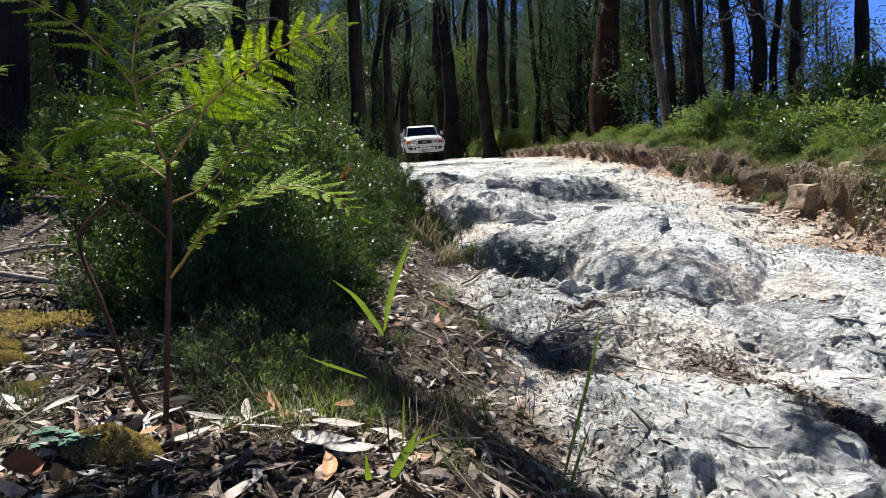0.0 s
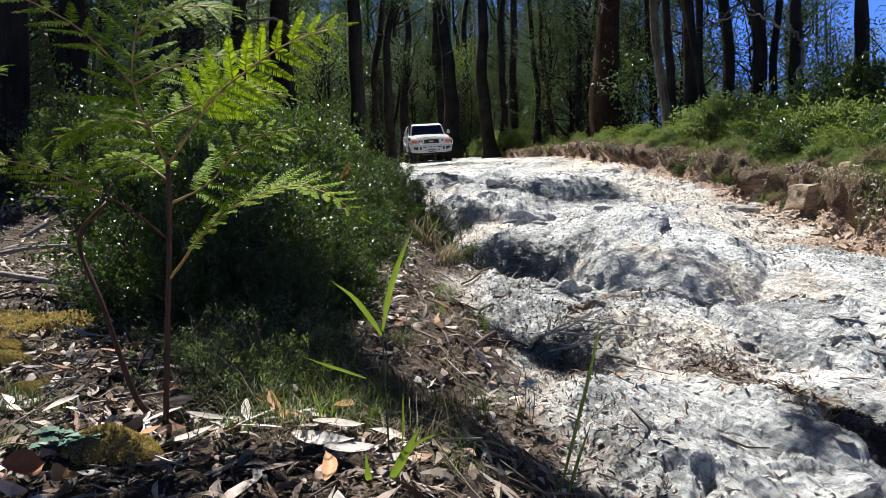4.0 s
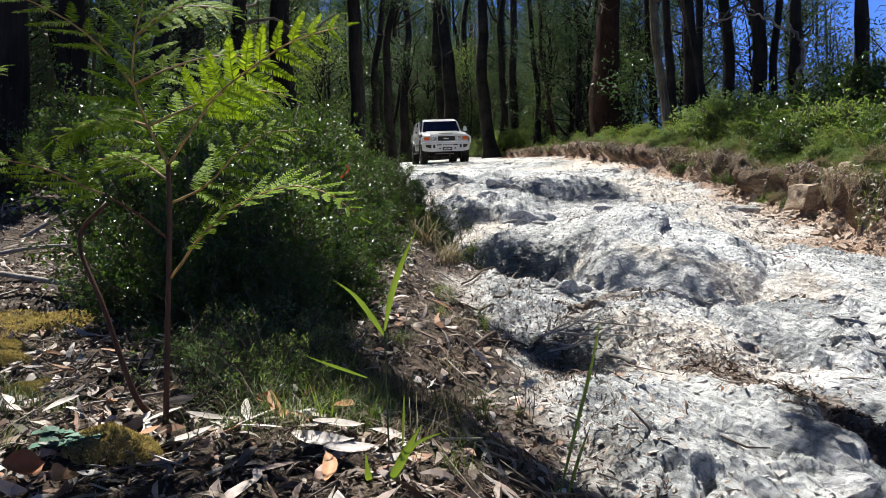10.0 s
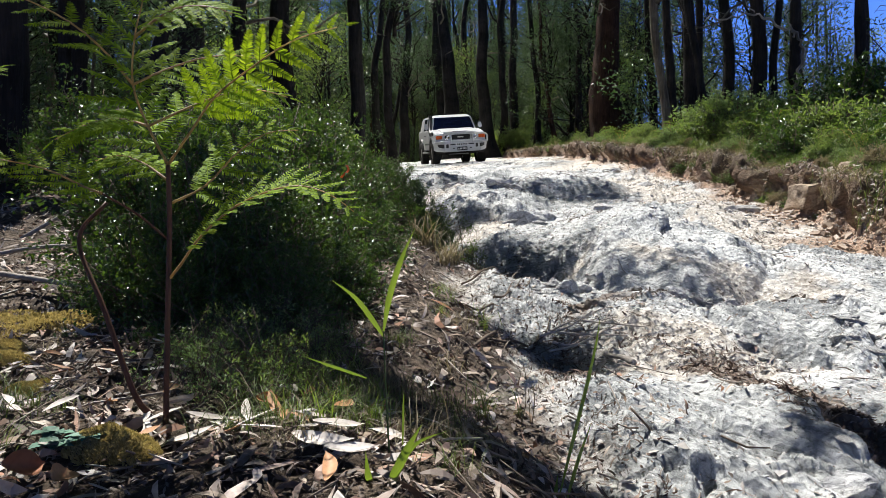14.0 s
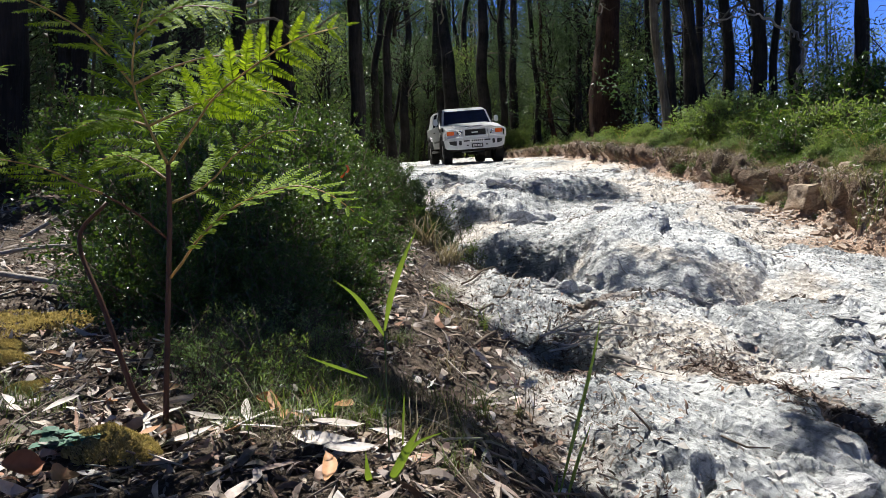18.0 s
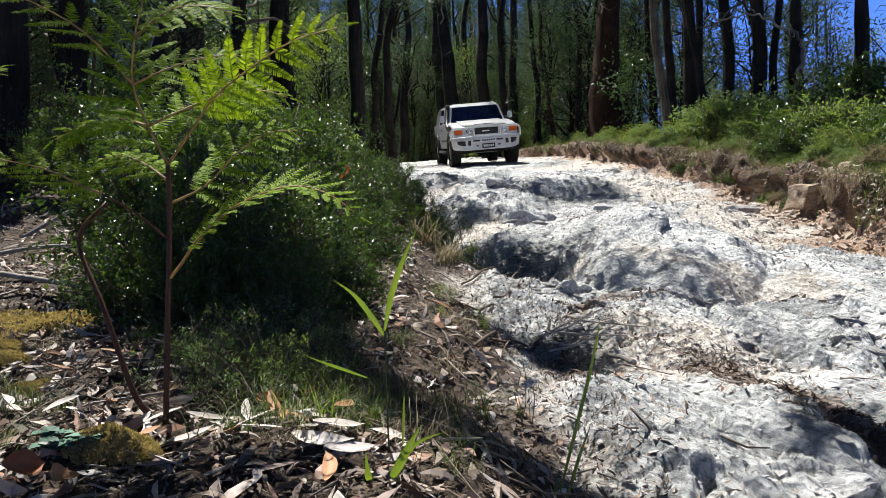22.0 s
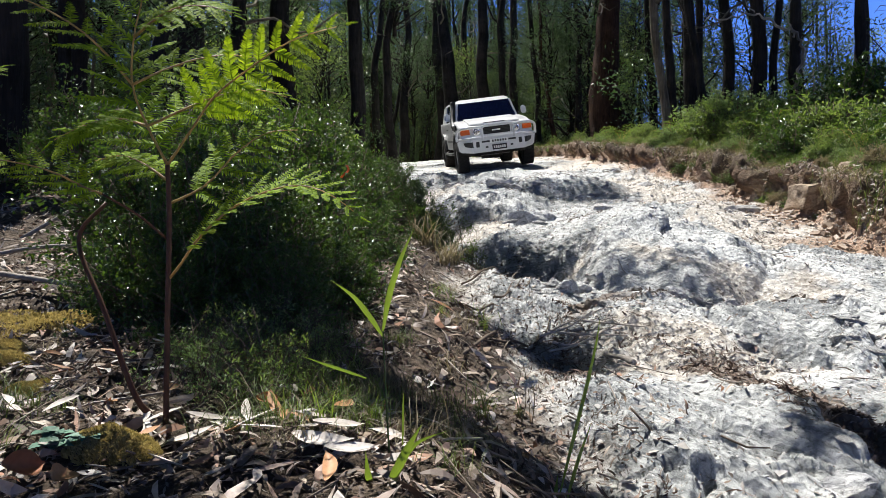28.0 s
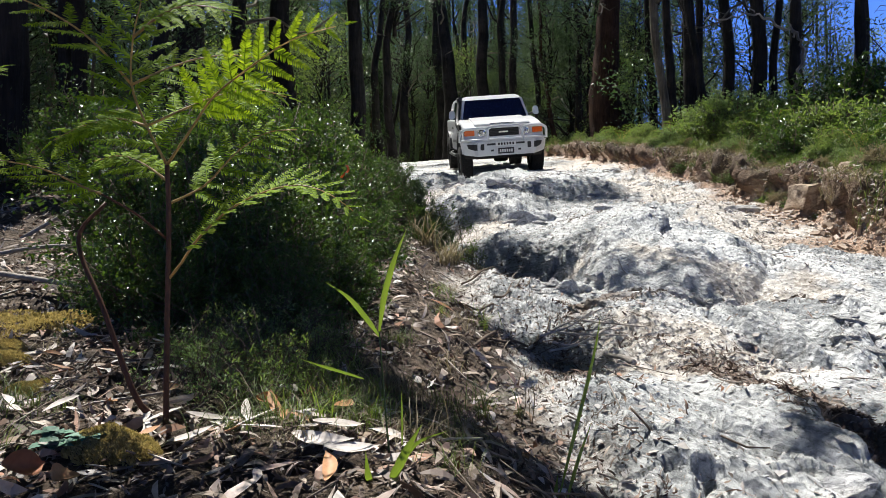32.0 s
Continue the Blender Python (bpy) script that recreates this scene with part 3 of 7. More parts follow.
def tree(seed, x, y, thick, lean=0.0, tall=13.0, bark=None, crown=None, kind=0, size=1.0, spray=0.0, limbs=3, label="tall straight dark-barked gum tree in the forest"):
    thing = empty("gum_tree", pose(x, y, height(x, y)))
    me, top = trunk_mesh(seed, tall, thick, lean, 0.0)
    part("trunk", me, bark or BARK, thing)
    limb_mesh, leaf_mesh = (CROWNS if crown is None else SPRAYS)[kind % (4 if crown is None else 3)]
    if crown is None and shades_track(x, y, tall + 1, tall + 8 * size):
        limb_mesh, leaf_mesh = THIN[kind % 2]
    for name, me in (("bough", limb_mesh), ("crown", leaf_mesh)):
        ob = part(name, me, None, thing)
        ob["kind"] = "stuff"
        ob.matrix_basis = pose(top[0], top[1], top[2] - 0.3, 0, 0, seed * 77 % 360) @ Matrix.Diagonal((size, size, size, 1))
    rng = np.random.default_rng(seed + 5000)
    for k in range(limbs):
        me = DEAD_LIMBS[(seed + k) % 5]
        ob = part("limb", me, BARK_PALE if seed % 3 == 0 else BARK, thing)
        h = rng.uniform(0.25, 0.85) * tall
        size = rng.uniform(0.7, 1.6)
        ob.matrix_basis = pose(lean * h, 0, h, 0, rng.uniform(-25, 20), rng.uniform(0, 360)) @ Matrix.Diagonal((size, size, size, 1))
    if spray:
        limb_mesh, leaf_mesh = MASSES[(kind + 1) % 3]
        for name, me in (("bough", limb_mesh), ("low_crown", leaf_mesh)):
            ob = part(name, me, None, thing)
            ob["kind"] = "stuff"
            ob.matrix_basis = pose(lean * spray, 0, spray, 0, 0, seed * 131 % 360) @ Matrix.Diagonal((1.0, 1.0, 0.9, 1))
    tagged(thing, label, "tree", "forest trees")
    return thing


# Trunks beside the track: x, y, thickness, lean.
LEFT_TREES = ((-6.45, 11.0, 0.40, 0.02), (-7.4, 14.0, 0.30, 0.0), (-6.8, 14.0, 0.32, 0.01), (-5.2, 15.0, 0.58, -0.01), (-4.9, 18.0, 0.42, -0.01),
              (-4.3, 20.0, 0.66, 0.0), (-2.25, 18.0, 0.40, -0.02), (-1.8, 26.0, 0.34, 0.02), (-2.9, 34.0, 0.45, 0.0), (-2.1, 40.0, 0.55, 0.03))
MIDDLE_TREES = ((0.60, 40.0, 0.95, -0.10), (0.05, 42.0, 0.8, -0.04), (2.20, 33.0, 0.60, -0.06), (2.75, 34.0, 0.36, -0.03), (3.6, 36.0, 0.45, 0.0),
                (4.15, 32.0, 0.28, -0.04), (1.2, 46.0, 0.55, 0.05), (5.6, 30.0, 0.28, -0.04), (5.0, 40.0, 0.45, 0.03))
RIGHT_TREES = ((5.66, 24.6, 1.05, -0.05), (4.95, 16.0, 0.21, -0.11), (5.35, 16.8, 0.22, -0.05), (6.2, 18.0, 0.36, -0.12), (5.7, 16.0, 0.18, -0.09),
               (6.9, 19.0, 0.24, -0.13), (7.0, 18.0, 0.30, -0.05), (7.2, 17.0, 0.36, -0.03), (7.7, 17.0, 0.19, 0.03), (7.9, 16.5, 0.27, 0.05),
               (8.6, 15.0, 0.26, -0.02), (9.8, 17.0, 0.34, -0.08), (6.6, 23.0, 0.26, -0.05))
for k, (x, y, thick, lean) in enumerate(LEFT_TREES):
    tree(300 + k, x, y, thick, lean, 11 + k % 4, kind=k, size=0.9, spray=4.0 + k % 3 if k % 2 else 0.0)
for k, (x, y, thick, lean) in enumerate(MIDDLE_TREES):
    tree(330 + k, x, y, thick, lean, 12 + k % 5, kind=k)
for k, (x, y, thick, lean) in enumerate(RIGHT_TREES):
    gum = tree(360 + k, x, y, thick, lean, 9 + k % 5, bark=BARK_RED if k == 0 else BARK_PALE if k == 1 else BARK, kind=k, size=1.0, spray=4.5 + k % 3 if k % 2 else 0.0)
    if k == 9:
        # a bleached crooked limb, and the fork it hangs from
        z = height(x, y)
        for path, r in (([(-0.05, -0.1, 3.6), (-0.10, -0.5, 4.25), (-0.30, -0.6, 4.6), (-0.75, -0.7, 4.85), (-1.2, -0.7, 5.02), (-1.75, -0.7, 4.96), (-2.3, -0.7, 4.9)], 0.05),
                        ([(-0.30, -0.6, 4.6), (-0.55, -0.7, 5.0), (-0.42, -0.7, 5.4)], 0.03), ([(-1.2, -0.7, 5.02), (-1.5, -0.75, 5.3), (-1.9, -0.75, 5.35)], 0.02), ([(-0.10, -0.5, 4.25), (0.15, -0.6, 4.5), (0.2, -0.6, 4.9)], 0.02)):
            path = curve_points([(a, b, c - z) for a, b, c in path], 4 * len(path)) + np.random.default_rng(8).normal(0, 0.035, (4 * len(path), 3))
            part("limb", grid_mesh("limb", *tube(path, np.linspace(r * 0.8, r * 0.25, len(path)), 7, 0.12, np.random.default_rng(9))), BARK_BLEACHED, gum, "bleached crooked dead limb")


tree(290, -4.15, 7.1, 0.25, 0.01, 15.5, kind=0, size=1.0, label="dark gum trunk near the track")
tree(291, -5.3, 8.0, 0.20, 0.03, 16.5, kind=1, size=1.0, label="dark gum trunk near the track")


# Spots of shade on the ground: x, y, width.
SPOTS = ((0.42, 2.85, 0.26), (0.28, 2.98, 0.16), (0.48, 2.66, 0.15), (0.95, 1.88, 0.09, 0.3), (-0.70, 2.2, 0.22), (-0.45, 2.1, 0.24), (0.05, 1.68, 0.18), (0.20, 1.58, 0.15), (0.30, 1.48, 0.13), (-0.60, 1.14, 0.16, 0.45), (-0.44, 1.06, 0.12, 0.3), (-0.50, 1.98, 0.16), (-0.35, 1.85, 0.16), (-0.04, 1.70, 0.14),
         (-0.58, 1.85, 0.16), (-0.25, 1.9, 0.10), (1.16, 1.92, 0.12), (1.00, 4.05, 0.2, 0.3), (1.30, 3.95, 0.25, 0.3))


def overhanging(x0, y0, spots):
    """An added tree whose leaf sprays hang out of view to shade the given spots."""
    rng = np.random.default_rng(77)
    z0 = height(x0, y0)
    thing = empty("shade_tree", pose(x0, y0, z0))
    tagged(thing, "leaning tree added to shade the ground with leafy limbs out of view", "tree")
    part("trunk", grid_mesh("trunk", *tube([(0, 0, -0.2), (0.1, 0.05, 1.6), (0.5, 0.2, 3.2), (0.9, 0.4, 4.6)], [0.11, 0.09, 0.07, 0.03], 10, 0.05, rng)), BARK, thing)
    for k, (gx, gy, wide, *dense) in enumerate(spots):
        h = 4.2 + 0.5 * (k % 3)
        tip = np.array([gx + SUN.x / SUN.z * h - x0, gy + SUN.y / SUN.z * h - y0, height(gx, gy) + h - z0])
        foot = np.array([0.5, 0.2, 3.2]) if k % 2 else np.array([0.8, 0.36, 4.3])
        part("limb", grid_mesh("limb", *tube(np.array([foot, (foot + tip) / 2 + rng.normal(0, 0.12, 3), tip]), [0.025, 0.014, 0.004], 6)), BARK, thing)
        n = int(1700 * wide * (dense[0] if dense else 1.0))
        at = tip + rng.normal(0, 1, (n, 3)) * wide * [0.55, 0.55, 0.35]
        part("leaf_spray", grid_mesh("leaf_spray", *leaves(at, rng.normal(0, 1, (n, 3)) - [0, 0, 0.5], rng.normal(0, 1, (n, 3)), 0.11 * rng.uniform(0.7, 1.3, n), 0.032), False), LEAF_GUM, thing)


# two such added shade trees: verge and near rock, then the track further up
overhanging(-4.4, 3.4, SPOTS)
overhanging(-3.9, 9.6, ((0.9, 8.9, 0.5, 0.5), (1.7, 9.7, 0.6), (1.1, 9.8, 0.5), (2.2, 9.9, 0.4), (0.3, 7.3, 0.4, 0.6), (-0.5, 14.5, 0.6), (0.1, 13.5, 0.5), (0.22, 5.0, 0.38), (0.48, 5.0, 0.38), (0.70, 4.75, 0.3), (0.38, 5.5, 0.36), (0.1, 5.6, 0.3), (-0.35, 9.3, 0.42), (-0.75, 12.4, 0.5), (0.3, 7.0, 0.2), (-0.2, 7.6, 0.3)))


def forest():
    rng = np.random.default_rng(7)
    placed = []
    while len(placed) < 215:
        x, y = rng.uniform(-34, 36), rng.uniform(15, 68)
        mid = np.interp(y, LINE_Y, LINE_X)
        if mid - 4.2 < x < mid + 5.0 and y < 46:
            continue
        if y < 24 and abs(x) < 9 or x > 0.26 * y and rng.random() < 0.82:
            continue
        if min((math.hypot(x - a, y - b) for a, b in placed), default=9) < 1.5:
            continue
        placed.append((x, y))
        k = len(placed)
        slim = rng.random() < 0.66
        tree(500 + k, x, y, rng.uniform(0.10, 0.20) if slim else rng.uniform(0.22, 0.55), rng.normal(0, 0.08),
             rng.uniform(4, 9) if slim else rng.uniform(7, 13), crown=1 if slim else None, kind=k, size=rng.uniform(0.8, 1.2),
             spray=rng.uniform(1.5, 6) if x < 0.26 * y or k % 6 == 0 else 0.0, limbs=2 if y < 45 else 1, bark=(BARK, BARK, BARK_RED, BARK, BARK, BARK_PALE, BARK)[k % 7],
             label="slim gum sapling among the tall trunks" if slim else "tall straight dark-barked gum tree in the forest")


forest()
SAPLINGS = [crown_meshes(160 + k, 4.6, 1.6, 34, 2800, 0.095, 0.0, 0.8) for k in range(3)]


def understory():
    """Leafy saplings between the trunks."""
    rng = np.random.default_rng(19)
    count = 0
    while count < 210:
        x, y = rng.uniform(-24, 26), rng.uniform(13, 60)
        mid = np.interp(y, LINE_Y, LINE_X)
        if mid - 4.0 < x < mid + 5.2 and y < 44 or abs(x) < 5 and y < 20:
            continue
        if y < 20 and x > 0 or x > 0.27 * y and rng.random() < 0.6:
            continue
        count += 1
        sapling(x, y, rng.uniform(0.6, 1.5), rng, count)
    for k, (x, y) in enumerate(((10.9, 16.5), (8.4, 20.0), (7.6, 22.5), (9.4, 24.0), (6.9, 27.0), (6.6, 20.5), (5.4, 27.5))):
        sapling(x, y, 1.25 + 0.1 * (k % 4), rng, k + 1)


def sapling(x, y, size, rng, count):
    thing = empty("sapling", pose(x, y, height(x, y), rng.normal(0, 3), rng.normal(0, 3), rng.uniform(0, 360)))
    for name, me in zip(("bough", "foliage"), SAPLINGS[count % 3]):
        ob = part(name, me, None, thing)
        ob["kind"] = "stuff"
        ob.matrix_basis = Matrix.Diagonal((size, size, size, 1))
        if name == "foliage" and count % 5 == 0:
            ob.material_slots[0].link = "OBJECT"
            ob.material_slots[0].material = LEAF_BRIGHT
    tagged(thing, "young leafy gum sapling in the understory", "sapling", "understory saplings")


understory()


def around():
    """The forest behind the camera and on both sides of it."""
    rng = np.random.default_rng(29)
    count = 0
    while count < 95:
        x, y = rng.uniform(-30, 30), rng.uniform(-32, 13)
        if -2.0 < x < 5.5 and y > -14 or y > 1.5 and abs(x) < 0.75 * y + 1.5 or math.hypot(x, y) < 2.5:
            continue
        tall, size = rng.uniform(6, 11), rng.uniform(0.9, 1.3)
        if shades_track(x, y, tall + 1, tall + 8 * size):
            continue
        count += 1
        tree(700 + count, x, y, rng.uniform(0.2, 0.5), rng.normal(0, 0.03), tall, kind=count, size=size, limbs=0)


around()


def far_woods():
    rng = np.random.default_rng(11)
    stems, fol = [], []
    for k in range(420):
        a, d = rng.uniform(-0.75, 0.75) if k < 260 else rng.uniform(-0.3, 0.24), rng.uniform(62, 120)
        if a > 0.24 and rng.random() < 0.75:
            continue
        x, y = d * math.sin(a), d * math.cos(a)
        z = height(x, y)
        h = rng.uniform(14, 26)
        stems.append(tube([(x, y, z - 0.3), (x + rng.normal(0, .5), y, z + h * .5), (x + rng.normal(0, 1), y, z + h)], [rng.uniform(.15, .4), .15, .04], 6))
        for c in range(12):
            n = 75
            at = np.array([x, y, z]) + [rng.normal(0, 1.8), rng.normal(0, 1.8), rng.uniform(1.0, h)] + rng.normal(0, 1, (n, 3)) * [1.0, 1.0, 0.7]
            fol.append(leaves(at, rng.normal(0, 1, (n, 3)), rng.normal(0, 1, (n, 3)), 0.36, 0.13))
    tagged(part("far_wood_stems", grid_mesh("far_wood_stems", *joined(stems)), BARK), "dark trunks of the wood far up the hill", "woods", kind="stuff")
    tagged(part("far_wood_leaves", grid_mesh("far_wood_leaves", *joined(fol), False), LEAF_GUM), "grey-green leaves of the wood far up the hill", "woods", kind="stuff")


far_woods()


def sky_backdrop():
    """Clear blue sky low over the horizon, all round and far beyond the woods."""
    m = bpy.data.materials.new("clear_sky")
    m.use_nodes = True
    nt = m.node_tree
    e = nt.nodes.new("ShaderNodeEmission")
    g = nt.nodes.new("ShaderNodeSeparateXYZ")
    nt.links.new(coords(nt), g.inputs[0])
    f = node(nt, "MapRange")
    f.inputs["From Min"].default_value, f.inputs["From Max"].default_value = 0.0, 650.0
    nt.links.new(g.outputs["Z"], f.inputs["Value"])
    nt.links.new(ramp(nt, f.outputs["Result"], (0.0, (0.17, 0.31, 0.66)), (0.35, (0.09, 0.20, 0.62)), (1.0, (0.05, 0.14, 0.52))), e.inputs["Color"])
    nt.links.new(e.outputs[0], nt.nodes["Material Output"].inputs["Surface"])
    a = np.linspace(0, 2 * np.pi, 97)
    v, f = [], []
    for k, t in enumerate(a):
        v += [(1750 * math.sin(t), 1750 * math.cos(t), -60), (1750 * math.sin(t), 1750 * math.cos(t), 650)]
        if k:
            f.append((2 * k - 2, 2 * k - 1, 2 * k + 1, 2 * k))
    tagged(part("backdrop", grid_mesh("backdrop", v, f), m), "clear blue sky beyond the woods", "sky", kind="structure")


sky_backdrop()

# ---- shrubs ----
def shrub_meshes(seed, wide, tall, count, leaf, narrow=0.42, shoots=70):
    """A dense shrub: stems from the foot, and small leaves thickest towards the outside."""
    rng = np.random.default_rng(seed)
    stems, fol = [], []
    for k in range(shoots):
        a, e = rng.uniform(0, 2 * np.pi), rng.uniform(0.1, 1.0)
        reach = wide * (1 - 0.75 * e ** 2) * rng.uniform(0.75, 1.08)
        tip = np.array([np.cos(a) * reach, np.sin(a) * reach, tall * e * rng.uniform(0.8, 1.1)])
        foot = np.array([rng.normal(0, 0.08), rng.normal(0, 0.08), -0.05])
        bend = foot * 0.4 + tip * 0.5 + [0, 0, tall * 0.12] + rng.normal(0, 0.05 * wide, 3)
        stems.append(tube([foot, bend, tip], np.array([0.008, 0.005, 0.002]) * min(1, wide / 0.5), 5))
        for b in range(5):
            t = rng.uniform(0.4, 1.0)
            start = foot * (1 - t) ** 2 + 2 * bend * t * (1 - t) + tip * t * t
            end = start + rng.normal(0, 1, 3) * 0.13 * wide + [0, 0, 0.05 * tall]
            stems.append(tube([start, (start + end) / 2 + rng.normal(0, 0.01, 3), end], np.array([0.003, 0.002, 0.001]) * min(1, wide / 0.5), 3, closed_tip=False))
            n = max(4, int(count / shoots / 5 * rng.uniform(0.5, 1.5)))
            s = rng.uniform(0.1, 1.05, (n, 1))
            c = start * (1 - s) + end * s + rng.normal(0, 0.022 * min(1, wide / 0.4), (n, 3))
            d = unit(end - start) + rng.normal(0, 0.8, (n, 3))
            fol.append(leaves(c, d, rng.normal(0, 0.5, (n, 3)) + [0, 0, 1], leaf * rng.uniform(0.7, 1.3, n), leaf * narrow * rng.uniform(0.8, 1.2, n)))
    sm, fm = grid_mesh("stem", *joined(stems)), grid_mesh("foliage", *joined(fol), False)
    sm.materials.append(TWIG)
    return sm, fm


SHRUBS = [shrub_meshes(40 + k, 0.55, 0.72, 9500, 0.026, 0.60) for k in range(3)]


def shrub(kind, x, y, size, turn, material=None, label="dense dark green shrub with tiny glossy leaves", squash=1.0, meshes=None, shift=0.0):
    kind_name = "sprig" if "sprig" in label else "herb" if "plant" in label else "bush" if "bush" in label else "shrub"
    thing = empty(kind_name, pose(x - shift, y, height(x, y)))
    sm, fm = (meshes or SHRUBS)[kind % 3]
    for name, me in (("stem", sm), ("foliage", fm)):
        ob = part(name, me, None, thing)
        ob["kind"] = "stuff"
        if name == "foliage":
            if not me.materials:
                me.materials.append(LEAF_SHRUB)
            if material is not None:
                ob.material_slots[0].link = "OBJECT"
                ob.material_slots[0].material = material
        ob.matrix_basis = pose(0, 0, 0, 0, 0, turn) @ Matrix.Diagonal((size, size, size * squash, 1))
    tagged(thing, label, kind_name, {"sprig": "sprigs in the litter", "herb": "small plants of the bank", "bush": "bushes of the bank and wood", "shrub": "shrubs of the verge"}[kind_name])


for k, (x, y, size) in enumerate(((-0.72, 2.25, 0.48), (-0.48, 2.2, 0.42), (-0.95, 2.4, 0.6), (-0.40, 2.5, 0.45), (-0.55, 2.9, 0.75), (-0.78, 2.65, 0.82), (-0.55, 2.45, 0.6), (-1.15, 3.0, 0.95),
                                  (-0.62, 4.4, 0.85), (-1.0, 4.5, 1.15), (-1.75, 4.6, 1.2), (-1.05, 5.8, 1.15), (-0.55, 5.2, 0.7),
                                  (-1.7, 6.4, 1.5), (-2.9, 6.2, 1.4), (-2.4, 8.2, 1.5), (-1.6, 8.4, 1.4), (-3.7, 8.4, 1.5), (-4.6, 7.2, 1.3), (-2.1, 10.6, 1.5), (-0.06, 5.0, 0.32), (-0.35, 3.6, 0.4), (-0.28, 5.9, 0.5), (-0.12, 5.5, 0.36), (-0.45, 6.8, 0.6), (-0.7, 8.0, 0.6), (-0.9, 9.4, 0.7))):
    shrub(k, x, y, size, k * 53)

# ---- the off-road wagon ----
PAINT = plain("white_paint", (0.62, 0.625, 0.63), 0.22, 0.5, dirt=0.10, scale=3)
BLACK_PLASTIC = plain("black_plastic", (0.018, 0.018, 0.019), 0.5, 0.4, dirt=0.3)
RUBBER = plain("tyre_rubber", (0.022, 0.020, 0.018), 0.85, 0.3, dirt=0.5, bump=0.4)
STEEL = plain("grey_steel", (0.45, 0.45, 0.46), 0.35, 0.5, 0.8, dirt=0.3)
CHROME = plain("chrome", (0.75, 0.75, 0.76), 0.12, 0.5, 1.0, dirt=0.1)
ORANGE = plain("orange_lens", (0.66, 0.11, 0.015), 0.15, 0.6, dirt=0.1)
UNDER = plain("dark_underbody", (0.02, 0.018, 0.016), 0.9, 0.2, dirt=0.4)
SEAT = plain("grey_cloth", (0.05, 0.05, 0.055), 0.9, 0.2, dirt=0.2)
LETTER_PALE = plain("pale_lettering", (0.7, 0.7, 0.66), 0.5, dirt=0.05)
PLATE_WHITE = plain("white_plate", (0.75, 0.75, 0.72), 0.4, dirt=0.08)


def glass_material(name, color, rough=0.02):
    m, nt, b = nodes_of(name, rough, 0.5)
    b.inputs["Base Color"].default_value = (*color, 1)
    b.inputs["Transmission Weight"].default_value = 1.0
    b.inputs["IOR"].default_value = 1.45
    return m


WINDOW = glass_material("tinted_glass", (0.14, 0.20, 0.38))
# windscreen: dark blue base colour stands for the reflected sky
SKY_SCREEN = glass_material("sky_reflection_screen", (0.010, 0.018, 0.075), 0.03)
SKY_SCREEN.node_tree.nodes["Principled BSDF"].inputs["Transmission Weight"].default_value = 0.5
CLEAR = glass_material("clear_lens", (0.9, 0.9, 0.9))


def box(x0, x1, y0, y1, z0, z1, bevel=0.0, segments=2):
    bm = bmesh.new()
    bmesh.ops.create_cube(bm, size=1.0)
    for v in bm.verts:
        v.co = ((x0 + x1) / 2 + v.co.x * (x1 - x0), (y0 + y1) / 2 + v.co.y * (y1 - y0), (z0 + z1) / 2 + v.co.z * (z1 - z0))
    if bevel:
        bmesh.ops.bevel(bm, geom=bm.edges[:], offset=bevel, segments=segments, affect="EDGES", profile=0.6)
    return bm


def hexa(low, high, bevel=0.0):
    """A six-sided block between two quads."""
    bm = bmesh.new()
    a, b = [bm.verts.new(p) for p in low], [bm.verts.new(p) for p in high]
    bm.faces.new(a[::-1])
    bm.faces.new(b)
    for i in range(4):
        bm.faces.new((a[i], a[(i + 1) % 4], b[(i + 1) % 4], b[i]))
    bmesh.ops.recalc_face_normals(bm, faces=bm.faces[:])
    if bevel:
        bmesh.ops.bevel(bm, geom=bm.edges[:], offset=bevel, segments=2, affect="EDGES")
    return bm


def slab(outline, x0, x1, bevel=0.0):
    """An outline in (y, z), extruded across."""
    bm = bmesh.new()
    f = bm.faces.new([bm.verts.new((x0, y, z)) for y, z in outline])
    geom = bmesh.ops.extrude_face_region(bm, geom=[f])["geom"]
    for v in geom:
        if isinstance(v, bmesh.types.BMVert):
            v.co.x = x1
    bmesh.ops.recalc_face_normals(bm, faces=bm.faces[:])
    if bevel:
        rims = [e for e in bm.edges if abs(e.verts[0].co.x - e.verts[1].co.x) < 1e-6]
        bmesh.ops.bevel(bm, geom=rims, offset=bevel, segments=3, affect="EDGES", profile=0.6)
    return bm


def pipe(path, r, sides=10):
    """A round bar with softened corners."""
    p = np.asarray(path, dtype=float)
    fine = [p[0]]
    for a, b, c in zip(p[:-2], p[1:-1], p[2:]):
        d = min(np.linalg.norm(b - a), np.linalg.norm(c - b)) * 0.4
        u, w = b + (a - b) / np.linalg.norm(a - b) * d, b + (c - b) / np.linalg.norm(c - b) * d
        fine += [(1 - s) ** 2 * u + 2 * s * (1 - s) * b + s * s * w for s in (0, 0.25, 0.5, 0.75, 1)]
    return grid_mesh("pipe", *tube(np.array(fine + [p[-1]]), r, sides))


